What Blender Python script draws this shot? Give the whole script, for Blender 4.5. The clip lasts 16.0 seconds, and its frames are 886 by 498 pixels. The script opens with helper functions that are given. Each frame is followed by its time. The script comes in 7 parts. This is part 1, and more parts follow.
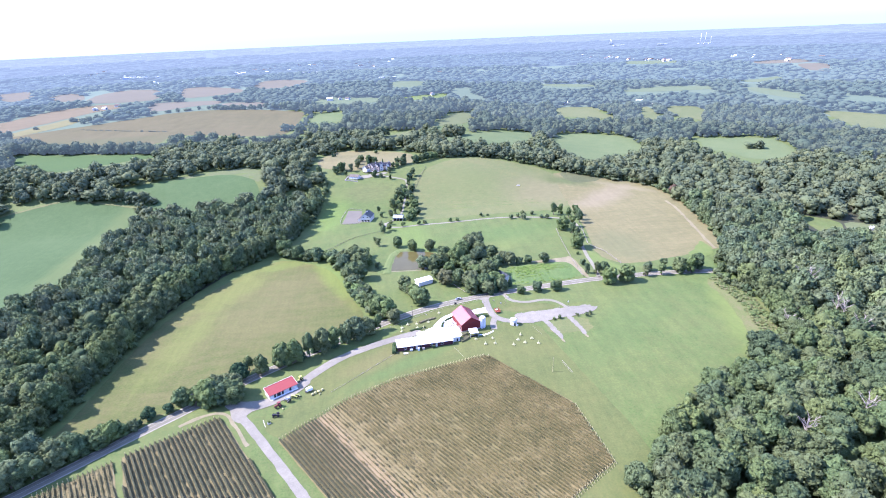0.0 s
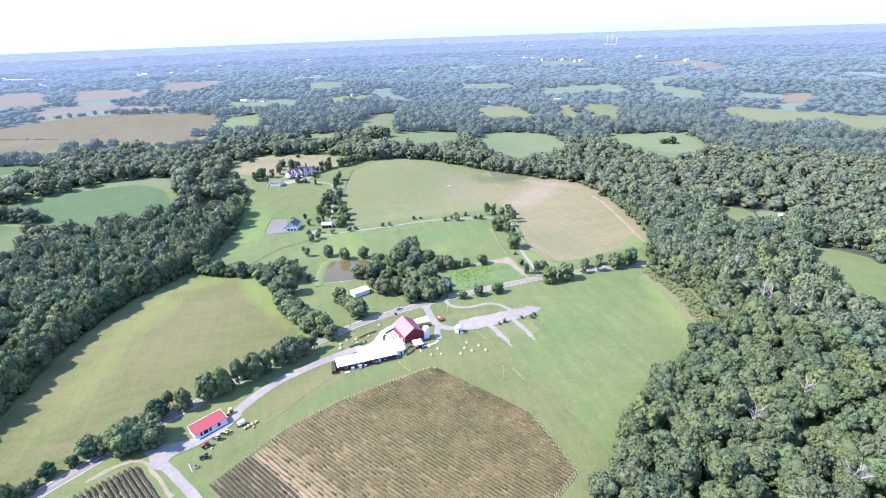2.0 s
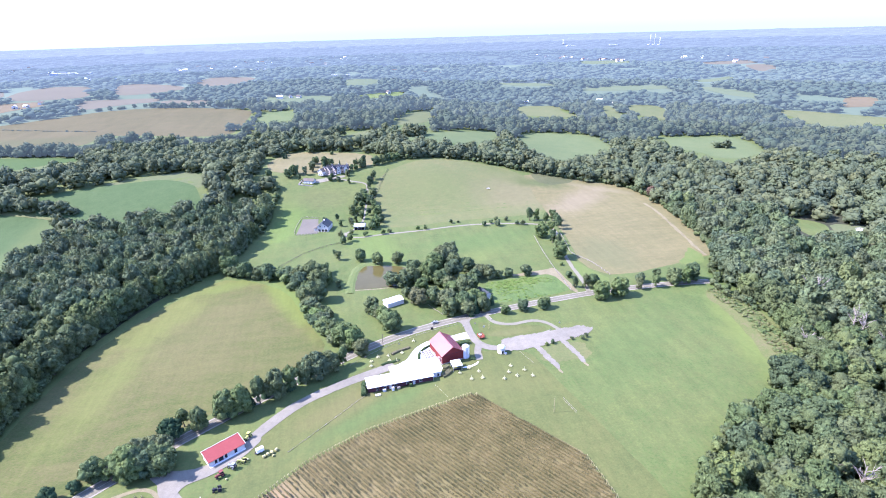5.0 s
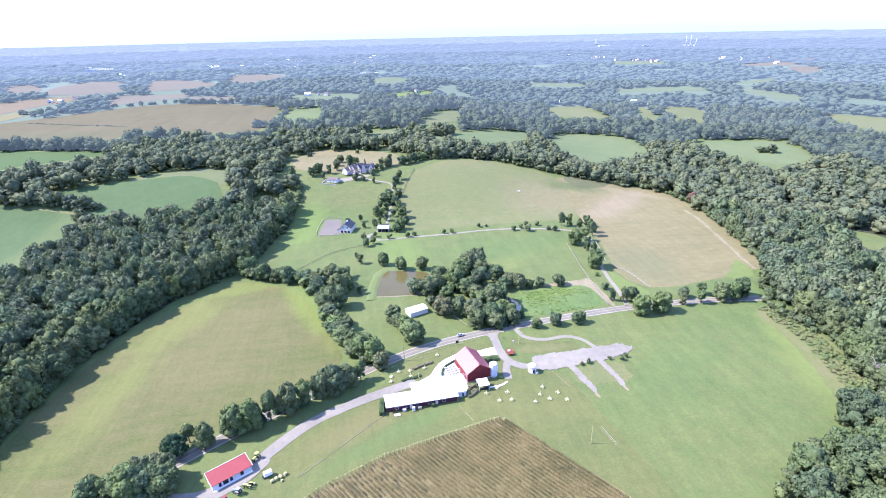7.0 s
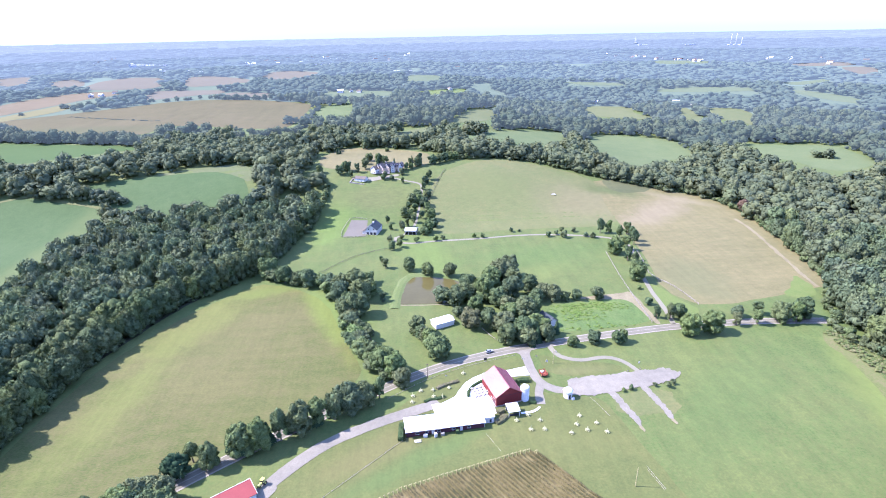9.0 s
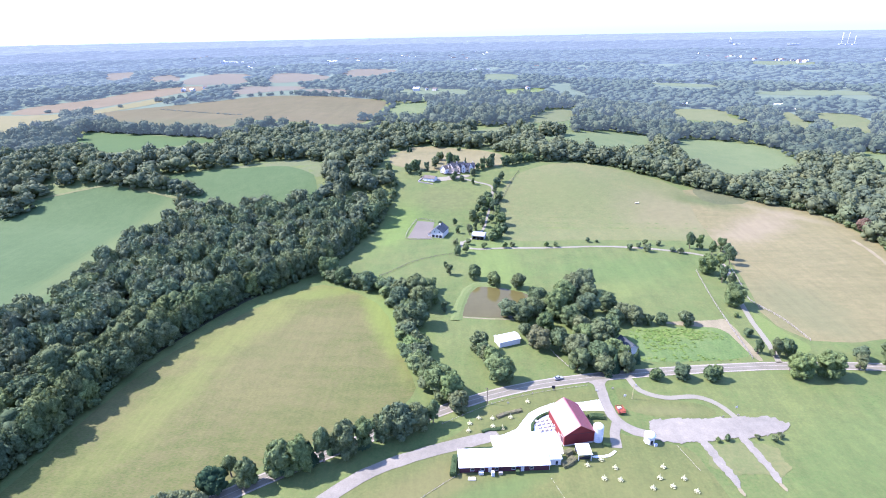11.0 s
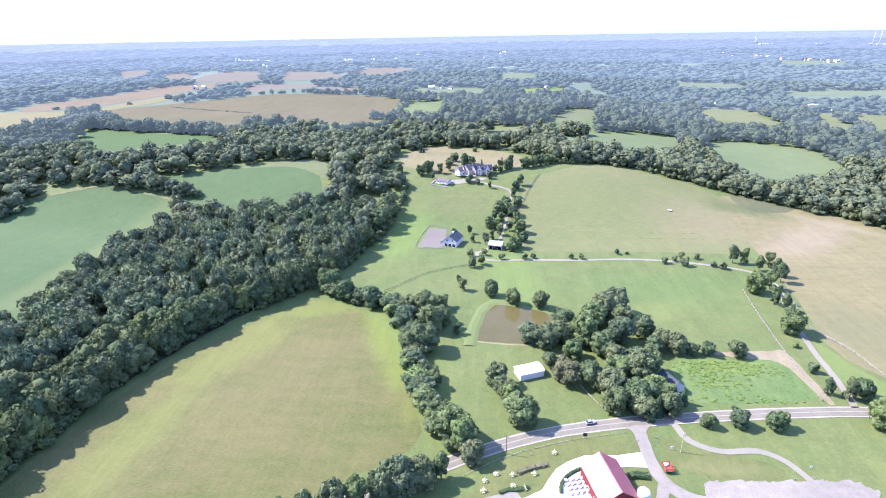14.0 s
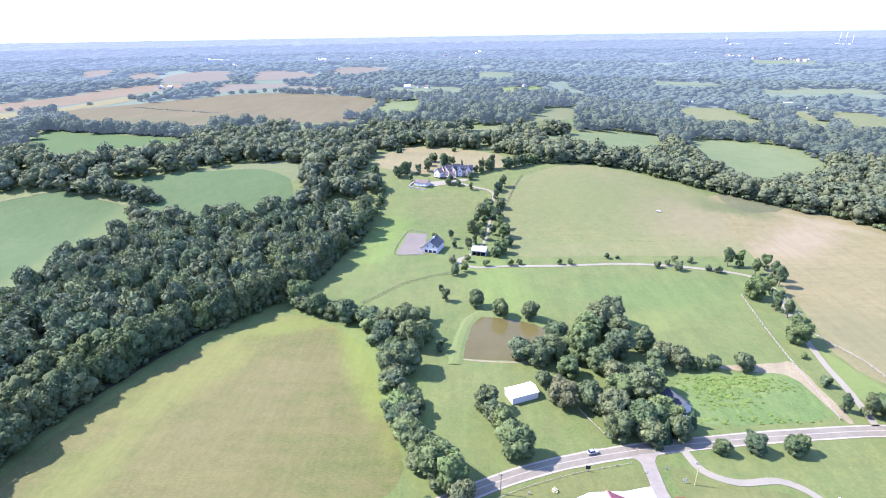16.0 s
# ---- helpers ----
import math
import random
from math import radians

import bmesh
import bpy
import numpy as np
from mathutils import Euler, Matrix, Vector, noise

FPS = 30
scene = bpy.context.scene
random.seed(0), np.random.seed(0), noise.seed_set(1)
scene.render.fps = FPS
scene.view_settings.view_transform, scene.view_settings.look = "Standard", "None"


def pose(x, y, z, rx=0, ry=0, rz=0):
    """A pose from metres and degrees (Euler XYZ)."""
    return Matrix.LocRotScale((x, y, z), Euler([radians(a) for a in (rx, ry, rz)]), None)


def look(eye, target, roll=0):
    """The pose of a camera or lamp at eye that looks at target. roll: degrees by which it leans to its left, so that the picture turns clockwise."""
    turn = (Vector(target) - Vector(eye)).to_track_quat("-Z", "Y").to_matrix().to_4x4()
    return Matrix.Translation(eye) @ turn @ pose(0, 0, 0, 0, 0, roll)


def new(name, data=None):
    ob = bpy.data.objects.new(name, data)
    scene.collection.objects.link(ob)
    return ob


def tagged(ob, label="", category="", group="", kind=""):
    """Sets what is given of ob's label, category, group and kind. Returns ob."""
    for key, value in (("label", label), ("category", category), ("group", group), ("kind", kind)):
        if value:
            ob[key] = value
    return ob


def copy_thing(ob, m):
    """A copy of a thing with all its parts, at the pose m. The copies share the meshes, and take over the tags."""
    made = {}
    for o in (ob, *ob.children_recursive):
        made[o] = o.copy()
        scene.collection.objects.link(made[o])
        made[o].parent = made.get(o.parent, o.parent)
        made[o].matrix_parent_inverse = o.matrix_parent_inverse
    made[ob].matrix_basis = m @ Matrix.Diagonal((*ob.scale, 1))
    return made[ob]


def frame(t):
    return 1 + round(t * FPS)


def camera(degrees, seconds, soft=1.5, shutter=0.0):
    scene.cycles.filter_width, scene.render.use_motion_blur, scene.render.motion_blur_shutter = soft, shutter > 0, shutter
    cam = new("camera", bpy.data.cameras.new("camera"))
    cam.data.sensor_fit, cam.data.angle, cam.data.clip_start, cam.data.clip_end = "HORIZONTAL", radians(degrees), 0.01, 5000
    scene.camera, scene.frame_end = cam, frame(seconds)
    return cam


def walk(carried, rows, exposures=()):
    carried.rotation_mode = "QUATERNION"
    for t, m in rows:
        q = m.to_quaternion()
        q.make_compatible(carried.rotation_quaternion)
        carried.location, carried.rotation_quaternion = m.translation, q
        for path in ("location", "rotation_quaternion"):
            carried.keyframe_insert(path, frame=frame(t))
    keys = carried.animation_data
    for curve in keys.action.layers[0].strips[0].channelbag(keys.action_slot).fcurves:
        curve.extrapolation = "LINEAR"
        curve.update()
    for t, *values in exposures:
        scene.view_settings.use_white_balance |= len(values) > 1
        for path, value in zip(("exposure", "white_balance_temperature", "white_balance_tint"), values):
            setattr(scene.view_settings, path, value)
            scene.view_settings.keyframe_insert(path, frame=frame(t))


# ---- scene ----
from mathutils import geometry

# ---------------------------------------------------------------- camera
cam = camera(80.0, 16.0, 1.0)
PATH = [
    (0.0, 0.00, 0.00, 181.25, -6.77, -22.20, 2.23),
    (0.5, -1.35, 4.51, 180.78, -9.21, -22.27, 2.13),
    (1.0, -2.72, 9.04, 180.16, -11.36, -22.31, 2.06),
    (1.5, -3.95, 13.83, 179.35, -13.66, -22.36, 2.03),
    (2.0, -4.81, 18.89, 178.44, -15.25, -22.41, 1.88),
    (2.5, -5.48, 24.10, 177.48, -15.63, -22.43, 1.83),
    (3.0, -5.73, 29.33, 176.51, -13.06, -22.36, 1.72),
    (3.5, -5.58, 34.93, 175.43, -11.86, -22.31, 1.60),
    (4.0, -5.36, 40.77, 174.24, -11.74, -22.34, 1.53),
    (6.5, -3.43, 68.97, 168.60, -10.52, -22.31, 1.25),
    (7.0, -2.68, 74.73, 167.37, -8.66, -22.28, 1.18),
    (7.5, -1.81, 80.53, 166.19, -5.86, -22.25, 1.13),
    (8.0, -0.84, 86.44, 165.10, -4.50, -22.26, 1.10),
    (8.5, 0.09, 92.42, 164.03, -4.68, -22.30, 1.10),
    (9.0, 0.76, 98.43, 162.94, -5.11, -22.32, 1.02),
    (9.5, 0.99, 104.53, 161.74, -2.22, -22.29, 1.02),
    (12.0, 3.01, 137.71, 154.86, 3.40, -22.17, 1.01),
    (12.5, 2.79, 144.09, 153.64, 3.70, -22.16, 1.00),
    (13.0, 2.36, 150.41, 152.42, 4.10, -22.16, 0.97),
    (13.5, 1.70, 156.71, 151.18, 4.41, -22.12, 0.97),
    (14.0, 0.86, 162.95, 149.94, 4.57, -22.13, 0.93),
    (14.5, -0.09, 169.13, 148.67, 4.71, -22.09, 0.91),
    (15.0, -1.03, 175.27, 147.32, 4.56, -22.07, 0.90),
    (15.5, -1.86, 181.38, 145.88, 2.75, -22.08, 0.89),
    (16.0, -2.60, 187.53, 144.34, 2.05, -22.10, 0.82),
]
walk(cam, [(t, pose(x, y, z, 90 + pitch, roll, yaw)) for t, x, y, z, yaw, pitch, roll in PATH],
     [(0.0, 1.57, 5450, 30), (8.0, 1.57, 5500, 30), (12.0, 1.60, 5540, 30), (16.0, 1.66, 5640, 31)])

# ---------------------------------------------------------------- light
SUN_EL, SUN_AZ = 46.0, 279.0          # degrees; azimuth clockwise from +y
world = bpy.data.worlds.new("sky")
scene.world = world
world.use_nodes = True
wn = world.node_tree.nodes
wl = world.node_tree.links
sky = wn.new("ShaderNodeTexSky")
sky.sky_type = "NISHITA"
sky.sun_disc = False
sky.sun_elevation = radians(SUN_EL)
sky.sun_rotation = radians(SUN_AZ)
sky.altitude = 150
sky.air_density, sky.dust_density, sky.ozone_density = 1.0, 1.0, 1.0
wl.new(sky.outputs[0], wn["Background"].inputs[0])
wn["Background"].inputs[1].default_value = 0.04
haze = wn.new("ShaderNodeBackground")          # even blue veil added over the hazy sky, also to lift and tint the shade
haze.inputs[0].default_value = (0.50, 0.81, 1.62, 1)
haze.inputs[1].default_value = 0.40
both = wn.new("ShaderNodeAddShader")
wl.new(wn["Background"].outputs[0], both.inputs[0])
wl.new(haze.outputs[0], both.inputs[1])
wl.new(both.outputs[0], wn["World Output"].inputs[0])
sun = new("sun", bpy.data.lights.new("sun", "SUN"))
sun.data.energy = 5.0
sun.data.angle = radians(0.5)
sun.data.color = (1.0, 0.94, 0.85)
a = radians(SUN_AZ)
sun.matrix_world = look(Vector((math.sin(a) * math.cos(radians(SUN_EL)), math.cos(a) * math.cos(radians(SUN_EL)), math.sin(radians(SUN_EL)))) * 300, (0, 0, 0))


# ---------------------------------------------------------------- materials
def material(name, colours, scales=(0.05, 0.6), rough=0.85, bump=0.0, bump_scale=3.0, metal=0.0, stretch=None, per_object=0.0, per_island=0.0, glow=None, spec=0.3, translucent=0.0, zones=(), streaks=()):
    """Colours mixed by noise at two sizes; a little variation per object or per island."""
    m = bpy.data.materials.new(name)
    m.use_nodes = True
    n, l = m.node_tree.nodes, m.node_tree.links
    b = n["Principled BSDF"]
    b.inputs["Roughness"].default_value = rough
    b.inputs["Metallic"].default_value = metal
    b.inputs["Specular IOR Level"].default_value = spec
    where = n.new("ShaderNodeTexCoord").outputs["Object"] if stretch == "object" else n.new("ShaderNodeNewGeometry").outputs["Position"]
    if isinstance(stretch, tuple):
        mp = n.new("ShaderNodeMapping")
        mp.inputs["Rotation"].default_value = (0, 0, radians(stretch[0]))
        mp.inputs["Scale"].default_value = (stretch[1], stretch[2], 1)
        l.new(where, mp.inputs[0])
        where = mp.outputs[0]
    value = None
    for k, s in enumerate(scales):
        t = n.new("ShaderNodeTexNoise")
        t.inputs["Scale"].default_value = s
        t.inputs["Detail"].default_value = 5
        t.inputs["Roughness"].default_value = 0.62
        l.new(where, t.inputs["Vector"])
        out = t.outputs["Fac"]
        if value is None:
            value = out
        else:
            mx = n.new("ShaderNodeMix")
            mx.inputs[0].default_value = 0.42
            l.new(value, mx.inputs[2])
            l.new(out, mx.inputs[3])
            value = mx.outputs[0]
    for amount, node, socket in ((per_object, "ShaderNodeObjectInfo", "Random"), (per_island, "ShaderNodeNewGeometry", "Random Per Island")):
        if amount:
            r = n.new(node)
            mm = n.new("ShaderNodeMath")
            mm.operation = "MULTIPLY_ADD"
            l.new(r.outputs[socket], mm.inputs[0])
            mm.inputs[1].default_value = amount
            mm.inputs[2].default_value = -amount / 2
            ad = n.new("ShaderNodeMath")
            ad.operation = "ADD"
            l.new(value, ad.inputs[0])
            l.new(mm.outputs[0], ad.inputs[1])
            value = ad.outputs[0]
    ramp = n.new("ShaderNodeValToRGB")
    e = ramp.color_ramp.elements
    lo, hi = (0.34, 0.66) if len(scales) < 3 else (0.41, 0.59)
    e[0].position, e[1].position = lo, hi
    e[0].color, e[1].color = (*colours[0], 1), (*colours[-1], 1)
    for k, c in enumerate(colours[1:-1], 1):
        x = e.new(lo + (hi - lo) * k / (len(colours) - 1))
        x.color = (*c, 1)
    l.new(value, ramp.inputs[0])
    shade = ramp.outputs[0]
    for zx, zy, rx, ry, turn, tone, much in zones:      # soft-edged patches of another growth
        mp = n.new("ShaderNodeMapping")
        mp.vector_type = "TEXTURE"
        mp.inputs["Location"].default_value = (zx, zy, 0)
        mp.inputs["Rotation"].default_value = (0, 0, radians(turn))
        mp.inputs["Scale"].default_value = (rx, ry, 1e6)
        l.new(n["Geometry"].outputs["Position"] if "Geometry" in n else n.new("ShaderNodeNewGeometry").outputs["Position"], mp.inputs[0])
        ln = n.new("ShaderNodeVectorMath")
        ln.operation = "LENGTH"
        l.new(mp.outputs[0], ln.inputs[0])
        wob = n.new("ShaderNodeTexNoise")
        wob.inputs["Scale"].default_value = 0.06
        wob.inputs["Detail"].default_value = 7
        wob.inputs["Roughness"].default_value = 0.68
        l.new(mp.inputs[0].links[0].from_socket, wob.inputs["Vector"])
        sm = n.new("ShaderNodeMath")
        sm.operation = "MULTIPLY_ADD"
        sm.inputs[1].default_value = 1.5
        l.new(wob.outputs["Fac"], sm.inputs[0])
        l.new(ln.outputs["Value"], sm.inputs[2])
        mr = n.new("ShaderNodeMapRange")
        mr.interpolation_type = "SMOOTHSTEP"
        mr.inputs["From Min"].default_value = 1.0
        mr.inputs["From Max"].default_value = 2.1
        mr.inputs["To Min"].default_value = much
        mr.inputs["To Max"].default_value = 0.0
        l.new(sm.outputs[0], mr.inputs["Value"])
        mx = n.new("ShaderNodeMix")
        mx.data_type = "RGBA"
        l.new(mr.outputs[0], mx.inputs["Factor"])
        l.new(shade, mx.inputs[6])
        mx.inputs[7].default_value = (*tone, 1)
        shade = mx.outputs[2]
    for turn, fine, long, much in streaks:               # drifts and mowing marks in the sward
        mp = n.new("ShaderNodeMapping")
        mp.inputs["Rotation"].default_value = (0, 0, radians(turn))
        mp.inputs["Scale"].default_value = (fine, long, 1)
        l.new(n.new("ShaderNodeNewGeometry").outputs["Position"], mp.inputs[0])
        t = n.new("ShaderNodeTexNoise")
        t.inputs["Scale"].default_value = 1.0
        t.inputs["Detail"].default_value = 6
        t.inputs["Roughness"].default_value = 0.7
        l.new(mp.outputs[0], t.inputs["Vector"])
        mr = n.new("ShaderNodeMapRange")
        mr.inputs["From Min"].default_value = 0.33
        mr.inputs["From Max"].default_value = 0.67
        mr.inputs["To Min"].default_value = 1 - much
        mr.inputs["To Max"].default_value = 1 + much
        l.new(t.outputs["Fac"], mr.inputs["Value"])
        sc = n.new("ShaderNodeVectorMath")
        sc.operation = "SCALE"
        l.new(shade, sc.inputs[0])
        l.new(mr.outputs[0], sc.inputs["Scale"])
        shade = sc.outputs[0]
    l.new(shade, b.inputs["Base Color"])
    if bump:
        t = n.new("ShaderNodeTexNoise")
        t.inputs["Scale"].default_value = bump_scale
        t.inputs["Detail"].default_value = 4
        l.new(where, t.inputs["Vector"])
        bp = n.new("ShaderNodeBump")
        bp.inputs["Strength"].default_value = bump
        bp.inputs["Distance"].default_value = 0.25
        l.new(t.outputs["Fac"], bp.inputs["Height"])
        l.new(bp.outputs[0], b.inputs["Normal"])
    # even emission, set on far fields and woods to imitate haze
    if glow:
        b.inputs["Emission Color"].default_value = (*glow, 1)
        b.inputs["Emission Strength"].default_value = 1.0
    if translucent:
        tr = n.new("ShaderNodeBsdfTranslucent")
        l.new(ramp.outputs[0], tr.inputs[0])
        mx = n.new("ShaderNodeMixShader")
        mx.inputs[0].default_value = translucent
        l.new(b.outputs[0], mx.inputs[1])
        l.new(tr.outputs[0], mx.inputs[2])
        l.new(mx.outputs[0], n["Material Output"].inputs[0])
    return m


GRASS = material("pasture_grass", [(0.064, 0.094, 0.021), (0.082, 0.109, 0.026), (0.092, 0.108, 0.029), (0.107, 0.125, 0.031)], (0.010, 0.100, 0.828), 0.9, 0.25, 2.0, zones=[(-38, 390, 15, 66, 22, (0.103, 0.139, 0.027), 0.9), (228, 285, 16, 60, -18, (0.122, 0.148, 0.032), 0.8), (226, 268, 5, 50, -20, (0.146, 0.138, 0.055), 0.6), (150, 290, 60, 22, 40, (0.070, 0.108, 0.026), 0.4), (20, 480, 22, 60, 10, (0.101, 0.139, 0.029), 0.8), (-62, 560, 18, 60, -8, (0.098, 0.143, 0.027), 0.8), (-30, 610, 40, 22, 0, (0.096, 0.100, 0.032), 0.5), (110, 470, 60, 26, 5, (0.078, 0.118, 0.027), 0.5), (100, 440, 30, 12, 20, (0.109, 0.133, 0.032), 0.6)], streaks=[(38, 0.16, 0.02, 0.08), (0, 0.35, 0.30, 0.08), (20, 0.08, 0.06, 0.06)])
LAWN = material("dry_lawn", [(0.074, 0.089, 0.023), (0.090, 0.101, 0.026), (0.110, 0.111, 0.031)], (0.02, 0.15, 1.0), 0.9, 0.2, 3.0, streaks=[(30, 0.25, 0.04, 0.08), (0, 0.4, 0.4, 0.08)], zones=[(-15, 274, 34, 9, 32, (0.122, 0.110, 0.036), 0.7), (5, 268, 46, 6, 30, (0.078, 0.112, 0.028), 0.7), (70, 272, 26, 14, -10, (0.106, 0.110, 0.031), 0.5), (106, 288, 14, 12, 0, (0.134, 0.128, 0.044), 0.6), (60, 340, 30, 6, 5, (0.082, 0.116, 0.028), 0.5), (88, 320, 16, 4, 0, (0.122, 0.118, 0.040), 0.6)])
MEADOW = material("olive_meadow", [(0.060, 0.074, 0.014), (0.080, 0.088, 0.019), (0.096, 0.088, 0.027), (0.110, 0.104, 0.029)], (0.014, 0.079, 0.672), 0.92, 0.3, 1.5, stretch=(20, 1.0, 2.5), zones=[(-105, 372, 36, 56, -40, (0.120, 0.104, 0.036), 0.40), (-70, 318, 40, 26, 20, (0.118, 0.100, 0.035), 0.25), (-140, 318, 13, 60, -10, (0.122, 0.134, 0.029), 0.55), (-128, 385, 16, 40, -35, (0.125, 0.136, 0.029), 0.6), (-112, 432, 14, 40, -38, (0.124, 0.134, 0.031), 0.6), (-50, 400, 10, 62, 22, (0.112, 0.134, 0.023), 0.95), (-85, 437, 34, 10, 20, (0.107, 0.128, 0.024), 0.8)], streaks=[(62, 0.22, 0.02, 0.07), (0, 0.45, 0.35, 0.08)])
FRESH = material("yellow_green_grass", [(0.086, 0.122, 0.026), (0.104, 0.134, 0.030), (0.122, 0.138, 0.040)], (0.03, 0.2, 0.9), 0.9, 0.3, 2.0)
BANK = material("mown_bank_grass", [(0.082, 0.113, 0.028), (0.097, 0.124, 0.033), (0.110, 0.128, 0.041)], (0.028, 0.194, 0.837), 0.9, 0.3, 2.0)
GARDEN = material("bright_weeds", [(0.063, 0.104, 0.023), (0.081, 0.121, 0.029), (0.101, 0.130, 0.036)], (0.045, 0.264, 0.810), 0.9, 0.6, 0.8, zones=[(118, 386, 24, 7, 5, (0.113, 0.145, 0.031), 0.9)], streaks=[(10, 0.35, 0.10, 0.12), (0, 0.5, 0.5, 0.10)])
TANGRASS = material("tan_green_hay", [(0.088, 0.108, 0.031), (0.109, 0.117, 0.038), (0.132, 0.126, 0.043)], (0.008, 0.060, 0.658), 0.92, 0.2, 1.5, zones=[(190, 590, 60, 50, 0, (0.145, 0.126, 0.055), 0.8), (90, 630, 40, 40, 0, (0.112, 0.122, 0.038), 0.6), (218, 618, 36, 15, -22, (0.084, 0.096, 0.028), 1.0)], streaks=[(-8, 0.14, 0.015, 0.05), (0, 0.16, 0.16, 0.06)])
STUBBLE = material("tan_stubble", [(0.118, 0.107, 0.040), (0.140, 0.122, 0.048), (0.164, 0.138, 0.056)], (0.01, 0.08, 0.7), 0.93, 0.2, 1.5, stretch=(-35, 1.0, 3.0), zones=[(218, 618, 36, 15, -22, (0.084, 0.096, 0.030), 1.0), (285, 590, 40, 8, -40, (0.190, 0.160, 0.085), 0.6), (245, 560, 22, 60, -50, (0.200, 0.160, 0.088), 0.7), (200, 420, 30, 40, 0, (0.110, 0.112, 0.044), 0.6)], streaks=[(-52, 0.20, 0.02, 0.08), (0, 0.2, 0.2, 0.05)])
ROUGHGRASS = material("olive_rough_grass", [(0.062, 0.074, 0.026), (0.084, 0.086, 0.034), (0.100, 0.104, 0.040)], (0.03, 0.2, 0.9), 0.93, 0.3, 2.0)
BARESOIL = material("bare_tan_earth", [(0.141, 0.123, 0.064), (0.186, 0.158, 0.085), (0.223, 0.189, 0.103)], (0.1, 0.8), 0.95, 0.3, 3.0)
# these two fields emit a faint bluish light that stands in for haze
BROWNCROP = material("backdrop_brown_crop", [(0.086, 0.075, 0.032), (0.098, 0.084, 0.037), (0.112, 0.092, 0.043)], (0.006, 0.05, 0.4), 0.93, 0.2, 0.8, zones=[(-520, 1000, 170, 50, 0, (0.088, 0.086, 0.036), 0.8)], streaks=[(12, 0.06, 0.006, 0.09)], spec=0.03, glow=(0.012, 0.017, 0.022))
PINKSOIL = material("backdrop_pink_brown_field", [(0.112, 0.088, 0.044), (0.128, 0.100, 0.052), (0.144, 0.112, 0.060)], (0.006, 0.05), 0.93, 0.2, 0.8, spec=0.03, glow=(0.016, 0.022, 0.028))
SOY = material("dark_green_crop", [(0.054, 0.084, 0.029), (0.063, 0.096, 0.034), (0.076, 0.106, 0.040)], (0.012, 0.120, 1.136), 0.9, 0.3, 1.0, spec=0.1, zones=[(-290, 520, 16, 120, 0, (0.122, 0.138, 0.049), 0.5)], streaks=[(20, 0.4, 0.02, 0.05)])
CROPGREEN = material("green_young_crop", [(0.060, 0.094, 0.034), (0.074, 0.106, 0.038)], (0.006, 0.05, 0.4), 0.9, spec=0.03)
FARGRASS = material("distant_pasture", [(0.088, 0.117, 0.051), (0.104, 0.129, 0.055), (0.121, 0.142, 0.062)], (0.006, 0.053, 0.460), 0.9, 0.0, spec=0.03)
# both pastures carry a weak bluish emission as painted haze
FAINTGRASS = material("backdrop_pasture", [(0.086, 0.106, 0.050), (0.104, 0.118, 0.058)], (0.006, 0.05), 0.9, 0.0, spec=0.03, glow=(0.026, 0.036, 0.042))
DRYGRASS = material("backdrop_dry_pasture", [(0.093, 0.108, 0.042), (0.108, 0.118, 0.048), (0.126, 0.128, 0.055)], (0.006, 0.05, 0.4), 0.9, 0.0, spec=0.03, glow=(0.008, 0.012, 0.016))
HAYSTRIP = material("pale_cut_hay", [(0.138, 0.132, 0.060), (0.170, 0.152, 0.075)], (0.006, 0.05), 0.9, spec=0.03)
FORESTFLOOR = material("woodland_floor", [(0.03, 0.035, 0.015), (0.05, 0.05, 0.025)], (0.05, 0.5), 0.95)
ASPHALT = material("worn_asphalt", [(0.129, 0.117, 0.080), (0.151, 0.138, 0.095), (0.175, 0.160, 0.110)], (0.08, 1.2), 0.9, 0.1, 8, streaks=[(0, 0.3, 0.3, 0.08)], spec=0.1)
ROADEDGE = material("pale_road_shoulder", [(0.225, 0.198, 0.148), (0.285, 0.252, 0.190)], (0.2, 1.5), 0.92, 0.1, 8)
GRAVEL = material("grey_gravel", [(0.151, 0.137, 0.102), (0.184, 0.165, 0.121), (0.226, 0.202, 0.145)], (0.06, 1.5), 0.95, 0.3, 6, streaks=[(0, 0.3, 0.3, 0.10)])
SAND = material("grey_arena_sand", [(0.125, 0.112, 0.086), (0.150, 0.134, 0.102)], (0.08, 0.8), 0.95, 0.2, 4, spec=0.1)
PALEGRAVEL = material("pale_gravel_lane", [(0.162, 0.149, 0.101), (0.213, 0.195, 0.132)], (0.06, 1.2), 0.95, 0.3, 6)
CONCRETE = material("bright_concrete", [(0.70, 0.68, 0.65), (0.80, 0.78, 0.76)], (0.1, 1.2), 0.85, 0.05, 5)
WATER = material("muddy_pond_water", [(0.074, 0.064, 0.020), (0.092, 0.080, 0.027)], (0.04, 0.3), 0.10, 0.03, 1.5, spec=0.14)


